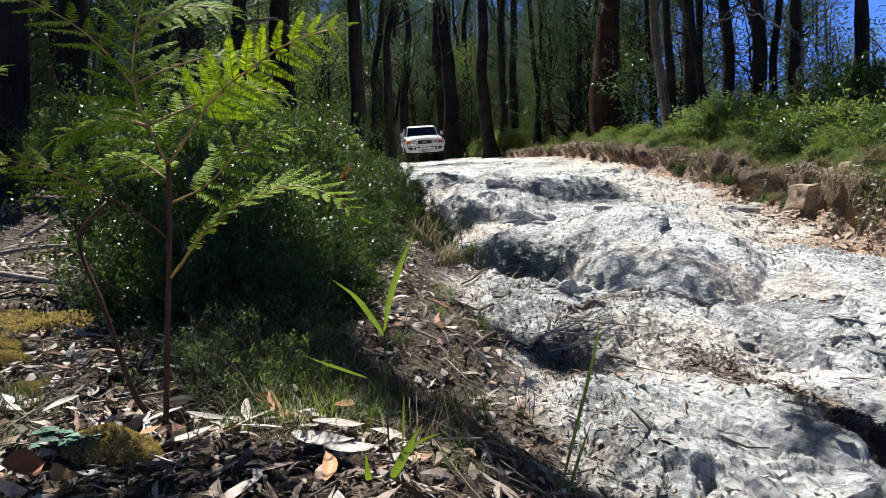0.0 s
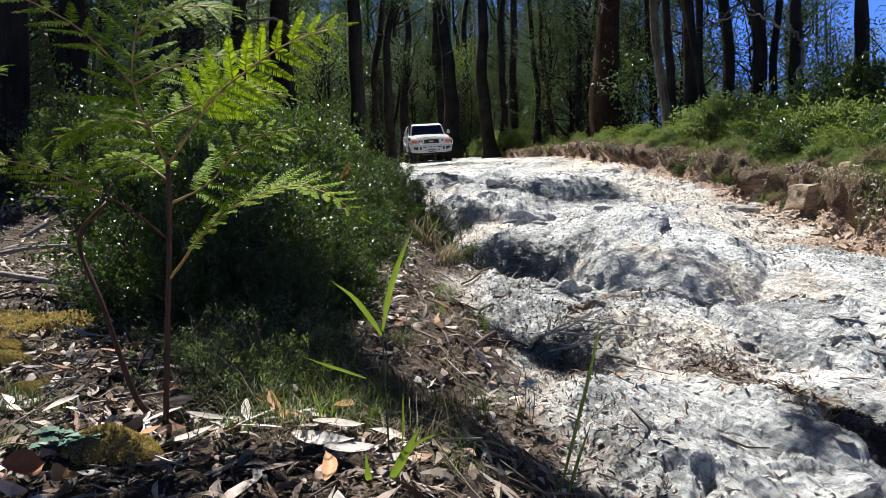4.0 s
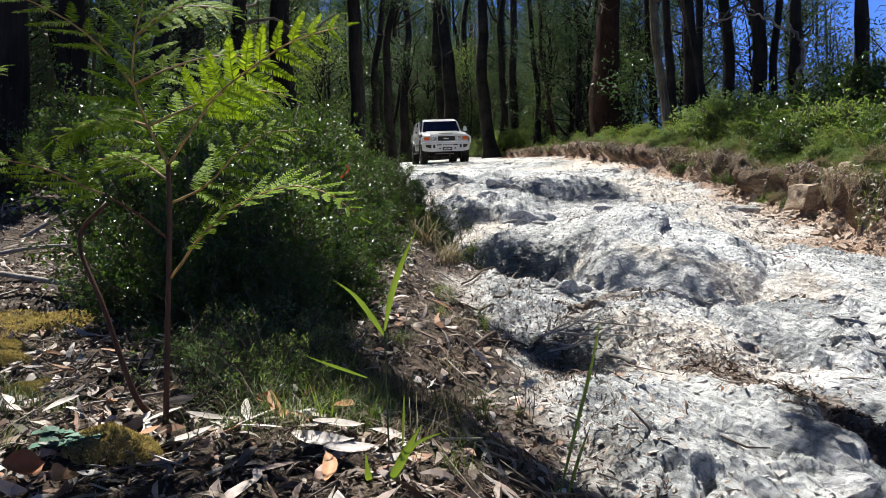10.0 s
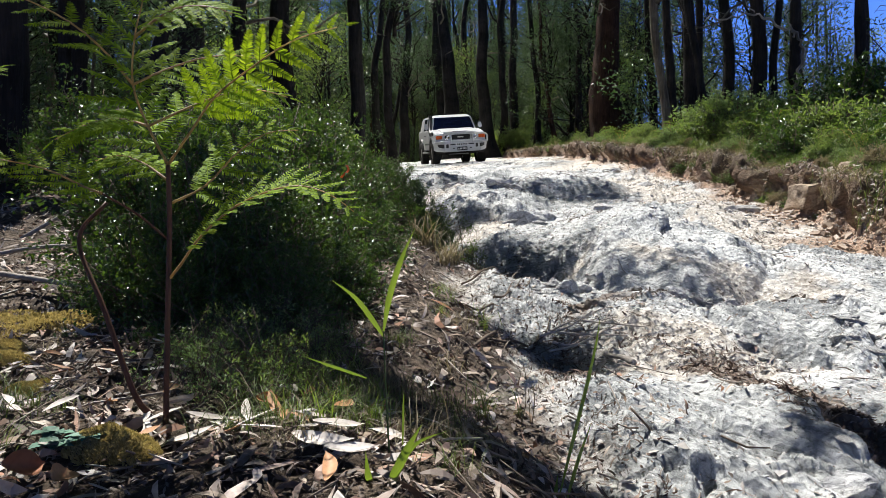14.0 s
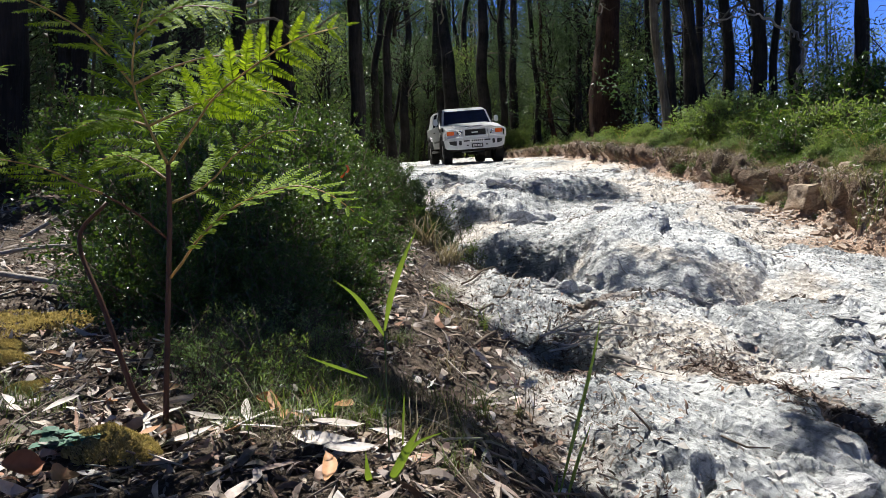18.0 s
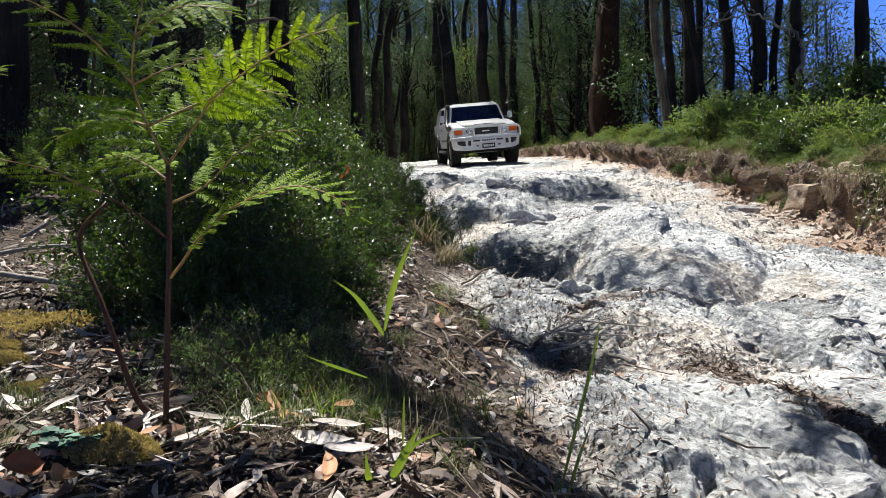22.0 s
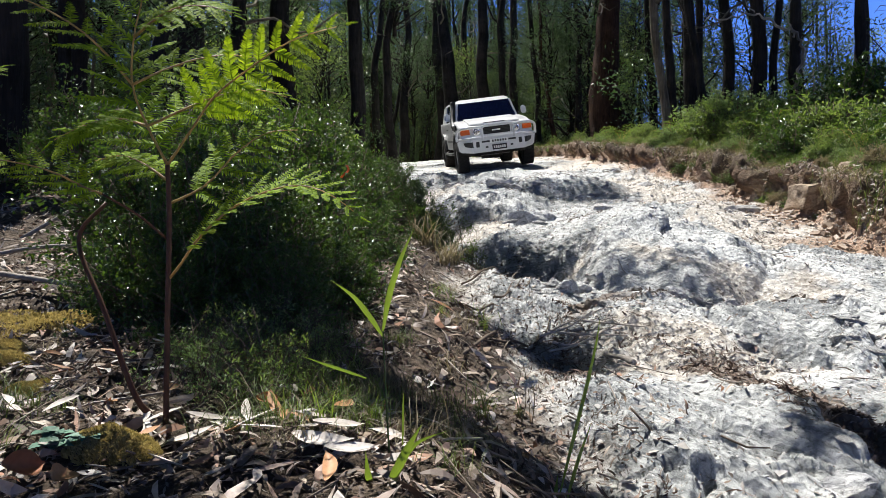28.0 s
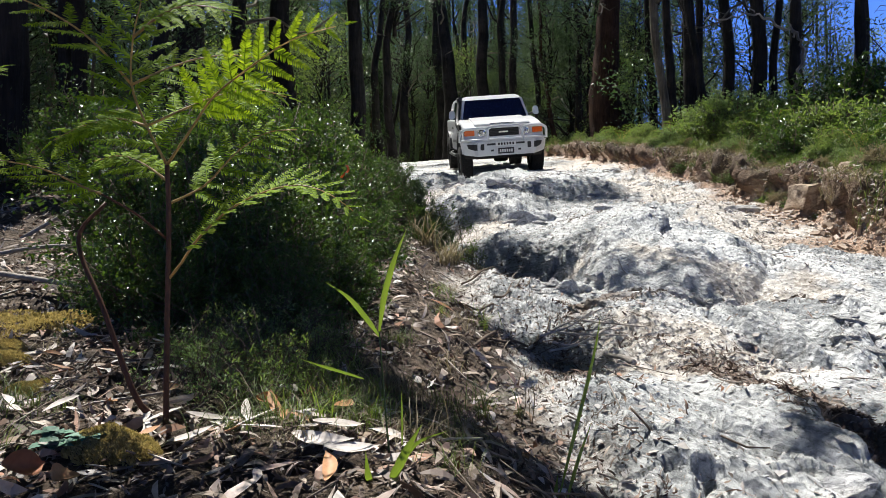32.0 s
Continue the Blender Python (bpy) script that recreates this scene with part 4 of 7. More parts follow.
def lathe(profile, turns=32, name="lathe"):
    """A profile of (x, radius) turned about the x axis."""
    a = np.linspace(0, 2 * np.pi, turns, endpoint=False)
    p = np.asarray(profile, dtype=float)
    v = np.stack([np.broadcast_to(p[:, 0][:, None], (len(p), turns)), p[:, 1][:, None] * np.cos(a), p[:, 1][:, None] * np.sin(a)], 2).reshape(-1, 3)
    i, j = np.meshgrid(np.arange(len(p) - 1), np.arange(turns), indexing="ij")
    i, j = i.ravel(), j.ravel()
    k = (j + 1) % turns
    return v, np.stack([i * turns + j, i * turns + k, (i + 1) * turns + k, (i + 1) * turns + j], 1)


WHEEL = 0.395


def wheel_meshes():
    v, f = lathe([(-0.10, 0.235), (-0.135, 0.26), (-0.14, 0.32), (-0.125, 0.37), (-0.10, WHEEL - 0.012), (0.10, WHEEL - 0.012), (0.125, 0.37), (0.14, 0.32), (0.135, 0.26), (0.10, 0.235)], 40)
    chunks = [(v, f)]
    cube = np.array([(x, y, z) for x in (-1, 1) for y in (-1, 1) for z in (-1, 1)], dtype=float)
    sides = np.array([(0, 1, 3, 2), (4, 6, 7, 5), (0, 4, 5, 1), (2, 3, 7, 6), (0, 2, 6, 4), (1, 5, 7, 3)])
    for k in range(30):
        for x, shift in ((-0.098, 0), (-0.035, 0.5), (0.035, 0), (0.098, 0.5)):
            a = (k + shift) / 30 * 2 * np.pi
            b = cube * [0.027, 0.027, 0.012] + [x, 0, WHEEL - 0.008]
            c, s = np.cos(a), np.sin(a)
            chunks.append((np.stack([b[:, 0], b[:, 1] * c - b[:, 2] * s, b[:, 1] * s + b[:, 2] * c], 1), sides))
    tyre = grid_mesh("tyre", *joined(chunks), False)
    rim = [lathe([(-0.10, 0.236), (0.05, 0.225), (0.095, 0.236), (0.10, 0.215), (0.04, 0.19), (0.02, 0.10)], 32)]
    for k in range(6):
        a = k / 6 * 2 * np.pi
        b = cube * [0.012, 0.03, 0.075] + [0.05, 0, 0.145]
        c, s = np.cos(a), np.sin(a)
        rim.append((np.stack([b[:, 0], b[:, 1] * c - b[:, 2] * s, b[:, 1] * s + b[:, 2] * c], 1), sides))
    rim = grid_mesh("rim", *joined(rim))
    hub = grid_mesh("hub", *lathe([(0.0, 0.10), (0.06, 0.10), (0.075, 0.06), (0.10, 0.055), (0.105, 0.0)], 24))
    return tyre, rim, hub


CAR_ROWS = ((0, -1.04, 36.78, 4.38, 6.9, -7.2, 4.6), (2, -0.89, 35.43, 4.20, 7.6, -7.6, 4.7), (9, -0.27, 30.49, 3.55, 8.6, -5.9, 2.7),
            (13, 0.20, 27.68, 3.21, 9.4, -7.4, 4.2), (18, 0.71, 23.88, 2.78, 8.8, -6.6, 5.8), (20, 0.86, 22.67, 2.62, 8.6, -7.6, 6.9),
            (23, 0.98, 21.15, 2.44, 7.1, -7.6, 5.6), (25, 1.06, 20.46, 2.34, 6.5, -6.8, 6.0), (28, 1.14, 19.28, 2.17, 5.9, -8.2, 7.8),
            (30, 1.17, 18.56, 2.07, 5.3, -8.5, 6.5), (32, 1.20, 17.85, 1.94, 4.3, -9.7, 4.5))


def car_pose(row):
    t, x, y, z, yaw, pitch, roll = row
    return (Matrix.Translation((x, y, z)) @ Matrix.Rotation(radians(180 + yaw), 4, "Z")
            @ Matrix.Rotation(radians(pitch), 4, "X") @ Matrix.Rotation(radians(roll), 4, "Y"))


def arch(cy, r=0.47, cz=0.42, steps=9):
    return [(cy + r * math.cos(a), cz + r * math.sin(a)) for a in np.linspace(0.2, math.pi - 0.2, steps)]


def make_wagon():
    car = empty("off_road_wagon", car_pose(CAR_ROWS[0]))
    tagged(car, "white boxy off-road wagon with a steel bull bar and black snorkel", "car")
    outline = [(1.98, 0.66), (1.98, 0.93), (1.92, 1.05), (1.5, 1.14), (0.84, 1.215), (-2.10, 1.22), (-2.16, 1.0), (-2.16, 0.60)]
    outline += [(y, z) for y, z in reversed(arch(-1.345))] + [(y, z) for y, z in reversed(arch(1.345))]
    body = part("body", slab(outline, -0.86, 0.86, 0.05), PAINT, car)
    part("underbody", box(-0.60, 0.60, -2.0, 1.7, 0.42, 0.78, 0.05), UNDER, car)
    # bonnet with its raised middle
    hood = part("bonnet", slab([(1.88, 1.075), (1.86, 1.10), (1.45, 1.175), (0.88, 1.245), (0.86, 1.20), (1.8, 1.05)], -0.60, 0.60, 0.02), PAINT, car)
    part("scoop_slit", box(-0.26, 0.26, 1.835, 1.865, 1.098, 1.112, 0.004), BLACK_PLASTIC, hood, "black slit at the bonnet's front")
    part("wiper_cowl", box(-0.70, 0.70, 0.79, 0.88, 1.218, 1.236, 0.006), BLACK_PLASTIC, hood, "black cowl under the windscreen")
    # cabin: roof, pillars, glass
    roof = part("roof", hexa([(-0.70, -2.08, 1.625), (0.70, -2.08, 1.625), (0.70, 0.53, 1.625), (-0.70, 0.53, 1.625)],
                             [(-0.64, -2.02, 1.735), (0.64, -2.02, 1.735), (0.62, 0.36, 1.735), (-0.62, 0.36, 1.735)], 0.035), PAINT, car)
    for s in (-1, 1):
        part("pillar", hexa([(s * 0.79, 0.83, 1.20), (s * 0.725, 0.85, 1.20), (s * 0.725, 0.75, 1.20), (s * 0.80, 0.72, 1.20)],
                            [(s * 0.69, 0.54, 1.65), (s * 0.635, 0.55, 1.65), (s * 0.635, 0.46, 1.65), (s * 0.70, 0.43, 1.65)], 0.008), PAINT, car)
        part("pillar", hexa([(s * 0.80, -0.42, 1.20), (s * 0.75, -0.42, 1.20), (s * 0.75, -0.56, 1.20), (s * 0.80, -0.56, 1.20)],
                            [(s * 0.70, -0.42, 1.65), (s * 0.65, -0.42, 1.65), (s * 0.65, -0.56, 1.65), (s * 0.70, -0.56, 1.65)], 0.008), PAINT, car)
        part("quarter_panel", hexa([(s * 0.80, -1.25, 1.20), (s * 0.74, -1.25, 1.20), (s * 0.74, -2.12, 1.20), (s * 0.80, -2.12, 1.20)],
                                   [(s * 0.70, -1.35, 1.65), (s * 0.64, -1.35, 1.65), (s * 0.64, -2.06, 1.65), (s * 0.70, -2.06, 1.65)], 0.01), PAINT, car)
        part("side_window", hexa([(s * 0.785, 0.74, 1.21), (s * 0.780, 0.74, 1.21), (s * 0.780, -0.43, 1.21), (s * 0.785, -0.43, 1.21)],
                                 [(s * 0.690, 0.46, 1.64), (s * 0.685, 0.46, 1.64), (s * 0.685, -0.43, 1.64), (s * 0.690, -0.43, 1.64)]), WINDOW, car, "dark side window")
        part("side_window", hexa([(s * 0.785, -0.55, 1.21), (s * 0.780, -0.55, 1.21), (s * 0.780, -1.26, 1.21), (s * 0.785, -1.26, 1.21)],
                                 [(s * 0.690, -0.55, 1.64), (s * 0.685, -0.55, 1.64), (s * 0.685, -1.36, 1.64), (s * 0.690, -1.36, 1.64)]), WINDOW, car, "dark side window")
        door = part("door", slab([(0.70, 0.56), (0.72, 1.15), (-0.46, 1.15), (-0.46, 0.56)], s * 0.858, s * 0.868, 0.004), PAINT, car)
        part("door_handle", box(s * 0.866 - 0.012, s * 0.866 + 0.03, -0.40, -0.22, 1.02, 1.05, 0.008), BLACK_PLASTIC, door, "black door handle")
        part("rub_strip", box(s * 0.868 - 0.008, s * 0.868 + 0.012, -0.44, 0.68, 0.70, 0.76, 0.006), BLACK_PLASTIC, door, "black rub strip")
        part("side_step", pipe([(s * 0.80, 0.78, 0.47), (s * 0.93, 0.70, 0.42), (s * 0.93, -0.70, 0.42), (s * 0.80, -0.78, 0.47)], 0.032), BLACK_PLASTIC, car, "black tubular side step")
        for cy in (1.345, -1.345):
            rim = [(y, z) for y, z in arch(cy, 0.53, 0.42, 11)] + [(y, z) for y, z in reversed(arch(cy, 0.46, 0.42, 11))]
            part("wheel_flare", slab(rim, s * 0.80, s * 0.915, 0.012), BLACK_PLASTIC, car, "black wheel arch flare")
        # front lamps
        lamp_frame = part("lamp_frame", box(s * 0.60 - 0.245, s * 0.60 + 0.245, 1.955, 1.992, 0.845, 1.005, 0.012), STEEL, car, "grey lamp surround")
        v, f = lathe([(0.0, 0.084), (0.03, 0.090), (0.032, 0.078), (0.005, 0.06), (0.0, 0.0)], 24)
        ring = part("headlight", grid_mesh("headlight", v[:, [1, 0, 2]] + [s * 0.465, 1.990, 0.925], f[:, ::-1]), CHROME, car, "round chromed headlight")
        v, f = lathe([(0.020, 0.074), (0.032, 0.055), (0.038, 0.025), (0.040, 0.0)], 24)
        part("lens", grid_mesh("lens", v[:, [1, 0, 2]] + [s * 0.465, 1.992, 0.925], f[:, ::-1]), CLEAR, ring)
        part("turn_signal", hexa([(s * 0.625, 2.018, 0.868), (s * 0.84, 2.004, 0.868), (s * 0.84, 2.004, 0.978), (s * 0.625, 2.018, 0.978)],
                                 [(s * 0.62, 1.95, 0.86), (s * 0.845, 1.93, 0.86), (s * 0.845, 1.93, 0.985), (s * 0.62, 1.95, 0.985)], 0.008), ORANGE, car, "orange turn signal lens")
        mirror = part("mirror", hexa([(s * 0.90, 0.66, 1.24), (s * 1.04, 0.64, 1.24), (s * 1.04, 0.76, 1.24), (s * 0.90, 0.80, 1.24)],
                                     [(s * 0.90, 0.66, 1.43), (s * 1.02, 0.64, 1.43), (s * 1.02, 0.74, 1.43), (s * 0.90, 0.78, 1.43)], 0.025), PAINT, car, "white door mirror")
        part("mirror_arm", pipe([(s * 0.79, 0.70, 1.24), (s * 0.85, 0.70, 1.27), (s * 0.93, 0.70, 1.30)], 0.022), BLACK_PLASTIC, mirror)
    part("windscreen", hexa([(-0.735, 0.835, 1.225), (0.735, 0.835, 1.225), (0.735, 0.829, 1.222), (-0.735, 0.829, 1.222)],
                            [(-0.645, 0.545, 1.64), (0.645, 0.545, 1.64), (0.645, 0.539, 1.637), (-0.645, 0.539, 1.637)]), SKY_SCREEN, car, "windscreen with the sky's reflection put in as dark blue")
    part("rear_panel", hexa([(-0.78, -2.12, 1.20), (0.78, -2.12, 1.20), (0.78, -2.08, 1.20), (-0.78, -2.08, 1.20)],
                            [(-0.68, -2.06, 1.65), (0.68, -2.06, 1.65), (0.68, -2.02, 1.65), (-0.68, -2.02, 1.65)]), PAINT, car)
    part("cabin_floor", box(-0.72, 0.72, -2.05, 0.78, 1.221, 1.232), SEAT, car)
    part("dashboard", box(-0.70, 0.70, 0.42, 0.74, 1.232, 1.30, 0.03), BLACK_PLASTIC, car, "black dashboard")
    for s in (-1, 1):
        seat = part("seat", hexa([(s * 0.36 - 0.24, -0.42, 1.23), (s * 0.36 + 0.24, -0.42, 1.23), (s * 0.36 + 0.24, -0.24, 1.23), (s * 0.36 - 0.24, -0.24, 1.23)],
                                 [(s * 0.36 - 0.20, -0.52, 1.46), (s * 0.36 + 0.20, -0.52, 1.46), (s * 0.36 + 0.20, -0.40, 1.46), (s * 0.36 - 0.20, -0.40, 1.46)], 0.03), SEAT, car, "grey cloth seat back")
    # grille
    grille = part("grille", box(-0.335, 0.335, 1.960, 1.995, 0.835, 1.005, 0.01), BLACK_PLASTIC, car, "black grille")
    for k in range(5):
        part("grille_slat", box(-0.32, 0.32, 1.994, 2.003, 0.850 + k * 0.032, 0.862 + k * 0.032), UNDER, grille)
    part("badge", box(-0.10, 0.10, 2.003, 2.012, 0.902, 0.935, 0.003), LETTER_PALE, grille, "pale badge strip")
    # steel bumper and bull bar
    bumper = part("bumper", hexa([(-0.90, 1.86, 0.47), (-0.62, 2.24, 0.43), (0.62, 2.24, 0.43), (0.90, 1.86, 0.47)],
                                 [(-0.95, 1.88, 0.75), (-0.62, 2.26, 0.75), (0.62, 2.26, 0.75), (0.95, 1.88, 0.75)], 0.025), PAINT, car, "white steel bumper")
    for s in (-1, 1):
        part("lamp_recess", hexa([(s * 0.46, 2.263, 0.56), (s * 0.66, 2.225, 0.56), (s * 0.78, 2.095, 0.60), (s * 0.46, 2.24, 0.56)],
                                 [(s * 0.46, 2.268, 0.69), (s * 0.66, 2.235, 0.69), (s * 0.81, 2.075, 0.69), (s * 0.46, 2.24, 0.69)], 0.004), BLACK_PLASTIC, bumper, "dark lamp recess")
        part("slot", box(s * 0.31 - 0.09, s * 0.31 + 0.09, 2.250, 2.264, 0.655, 0.695, 0.003), BLACK_PLASTIC, bumper, "dark cooling slot")
        part("tow_point", box(s * 0.29 - 0.03, s * 0.29 + 0.03, 2.245, 2.262, 0.525, 0.565, 0.004), BLACK_PLASTIC, bumper, "dark tow point")
        part("hoop", pipe([(s * 0.37, 2.25, 0.72), (s * 0.37, 2.24, 1.00), (s * 0.56, 2.19, 1.025), (s * 0.80, 2.10, 1.02), (s * 0.93, 1.97, 0.96), (s * 0.935, 1.92, 0.74)], 0.030), PAINT, bumper, "white tube hoop")
    part("top_tube", pipe([(-0.38, 2.245, 0.99), (-0.30, 2.25, 1.045), (0.30, 2.25, 1.045), (0.38, 2.245, 0.99)], 0.030), PAINT, bumper, "white top tube")
    part("lower_tube", pipe([(-0.93, 1.90, 0.765), (-0.62, 2.235, 0.775), (0.62, 2.235, 0.775), (0.93, 1.90, 0.765)], 0.028), PAINT, bumper, "white lower tube")
    part("fairlead", box(-0.21, 0.21, 2.255, 2.268, 0.63, 0.72, 0.004), PLATE_WHITE, bumper, "white sign strip with dark bars")
    plate = part("number_plate", box(-0.17, 0.17, 2.255, 2.272, 0.47, 0.59, 0.004), BLACK_PLASTIC, bumper, "black number plate with pale bars")
    for k in range(6):
        part("plate_bar", box(-0.135 + k * 0.048, -0.103 + k * 0.048, 2.271, 2.275, 0.50, 0.56), LETTER_PALE, plate)
    for k in range(6):
        part("sign_bar", box(-0.17 + k * 0.06, -0.135 + k * 0.06, 2.267, 2.271, 0.65, 0.70), UNDER, bumper)
    # snorkel up the right-hand pillar
    snorkel = part("snorkel", pipe([(0.84, 1.15, 1.02), (0.88, 0.98, 1.10), (0.85, 0.78, 1.25), (0.765, 0.50, 1.60), (0.75, 0.45, 1.68)], 0.052), BLACK_PLASTIC, car, "black snorkel")
    part("snorkel_head", box(0.69, 0.81, 0.34, 0.52, 1.62, 1.72, 0.03), BLACK_PLASTIC, snorkel)
    part("snorkel_base", box(0.855, 0.90, 0.92, 1.55, 1.0, 1.12, 0.03), BLACK_PLASTIC, snorkel)
    # running gear
    part("axle", pipe([(-0.66, 1.345, WHEEL), (0.66, 1.345, WHEEL)], 0.05), UNDER, car)
    part("axle", pipe([(-0.66, -1.345, WHEEL), (0.66, -1.345, WHEEL)], 0.06), UNDER, car)
    # low dark parts from here to the valance are added to deepen the shade
    part("fuel_tank", box(-0.52, 0.52, -1.95, -1.45, 0.36, 0.60, 0.04), UNDER, car)
    part("gearbox", box(-0.50, 0.50, -1.1, 1.0, 0.34, 0.55, 0.05), UNDER, car)
    part("differential", box(-0.16, 0.14, 1.18, 1.50, 0.26, 0.52, 0.06), UNDER, car)
    for s in (-1, 1):
        part("inner_guard", box(s * 0.60 - 0.06, s * 0.60 + 0.06, 0.90, 1.80, 0.45, 0.90, 0.02), UNDER, car)
        part("mud_flap", box(s * 0.79 - 0.13, s * 0.79 + 0.13, -1.86, -1.84, 0.22, 0.62), BLACK_PLASTIC, car, "black mud flap")
    part("bumper_valance", hexa([(-0.84, 1.84, 0.38), (-0.60, 2.14, 0.37), (0.60, 2.14, 0.37), (0.84, 1.84, 0.38)],
                                [(-0.86, 1.86, 0.47), (-0.60, 2.19, 0.45), (0.60, 2.19, 0.45), (0.86, 1.86, 0.47)], 0.01), UNDER, bumper, "dark valance under the bumper")
    part("skid_bar", pipe([(-0.34, 1.62, 0.36), (0.36, 1.62, 0.36)], 0.018), STEEL, car, "pale steel rod")
    part("skid_plate", hexa([(-0.42, 1.90, 0.44), (0.42, 1.90, 0.44), (0.36, 1.5, 0.34), (-0.36, 1.5, 0.34)],
                            [(-0.42, 1.90, 0.46), (0.42, 1.90, 0.46), (0.36, 1.5, 0.36), (-0.36, 1.5, 0.36)]), UNDER, car)
    tyre, rim, hub = wheel_meshes()
    wheels = []
    for s in (-1, 1):
        for cy in (1.345, -1.345):
            wheel = empty("wheel")
            wheel.parent = car
            wheel.matrix_basis = pose(s * 0.79, cy, WHEEL)
            for name, me, mat in (("tyre", tyre, RUBBER), ("rim", rim, STEEL), ("hub", hub, BLACK_PLASTIC)):
                ob = part(name, me, mat, wheel, {"tyre": "black mud tyre", "rim": "grey alloy rim", "hub": ""}[name])
                if s < 0:
                    ob.matrix_basis = pose(0, 0, 0, 0, 0, 180)
            wheels.append((wheel, s * 0.79, cy))
    return car, wheels


wagon, wheels = make_wagon()

# ---- loose things on the ground ----
def slopes(x, y, e=0.03):
    z = heights(x, y)
    dx, dy = (heights(x + e, y) - z) / e, (heights(x, y + e) - z) / e
    n = unit(np.stack([-np.clip(dx, -1.5, 1.5), -np.clip(dy, -1.5, 1.5), np.ones_like(x)], 1))
    return np.stack([x, y, z], 1), n


def curled_leaves(at, normal, rng, length, width, lift=0.45):
    """Long dead gum leaves, curved both ways: four faces along each."""
    n = len(at)
    d = rng.normal(0, 1, (n, 3))
    normal = unit(normal + rng.normal(0, lift, (n, 3)))
    along = unit(d - (d * normal).sum(1, keepdims=True) * normal)
    side = np.cross(normal, along)
    s = np.linspace(-0.5, 0.5, 5)
    w = np.array([0.12, 0.8, 1.0, 0.62, 0.03])
    L, W = length[:, None], width[:, None]
    hook, arch_ = rng.normal(0, 0.30, (n, 1)), rng.uniform(-0.5, 0.9, (n, 1))
    mid = at[:, None] + along[:, None] * (L * s)[..., None] + side[:, None] * (L * hook * s * s)[..., None] + normal[:, None] * (0.012 - L * arch_ * (s * s - 0.12))[..., None]
    wide = side[:, None] * (W * w * 0.5)[..., None]
    v = np.stack([mid - wide, mid + wide], 2).reshape(-1, 3)
    k = ((np.arange(n)[:, None] * 5 + np.arange(4)[None]) * 2).reshape(-1, 1)
    return v, np.concatenate([k, k + 1, k + 3, k + 2], 1)


def chips(at, normal, rng, size, flat=0.35):
    """Angular flakes of stone, half sunk: twelve triangles each."""
    n = len(at)
    cube = np.array([(x, y, z) for x in (-1, 1) for y in (-1, 1) for z in (-1, 1)], dtype=float)
    sides = np.array([(0, 1, 3, 2), (4, 6, 7, 5), (0, 4, 5, 1), (2, 3, 7, 6), (0, 2, 6, 4), (1, 5, 7, 3)])
    d = rng.normal(0, 1, (n, 3))
    normal = unit(normal + rng.normal(0, 0.22, (n, 3)))
    a = unit(d - (d * normal).sum(1, keepdims=True) * normal)
    b = np.cross(normal, a)
    c = cube[None] * rng.uniform(0.45, 1.1, (n, 8, 3)) * size[:, None, None] * 0.5
    c = c * np.stack([np.ones(n), rng.uniform(0.4, 0.9, n), flat * rng.uniform(0.5, 1.4, n)], 1)[:, None]
    v = at[:, None] + c[..., :1] * a[:, None] + c[..., 1:2] * b[:, None] + c[..., 2:] * normal[:, None] + normal[:, None] * (size * 0.05)[:, None, None]
    f = (np.arange(n)[:, None, None] * 8 + sides[None]).reshape(-1, 4)
    return v.reshape(-1, 3), f


def grit(at, rng, size):
    """Tiny sharp grains: four faces each."""
    n = len(at)
    t = np.array([(1, 1, 1), (1, -1, -1), (-1, 1, -1), (-1, -1, 1)], dtype=float)
    v = at[:, None] + t[None] * rng.uniform(0.3, 1.0, (n, 4, 3)) * size[:, None, None] * np.where(rng.random((n, 1, 3)) < 0.5, -1, 1) * [1, 1, 0.6]
    f = (np.arange(n)[:, None, None] * 4 + np.array([(0, 1, 2), (0, 3, 1), (0, 2, 3), (1, 3, 2)])[None]).reshape(-1, 3)
    return v.reshape(-1, 3), f


def spread(rng, n, x0, x1, y0, y1, power=1.0):
    """Spots that lie denser towards the near end."""
    y = y0 * (y1 / y0) ** (rng.random(n) ** power)
    return rng.uniform(x0, x1, n), y


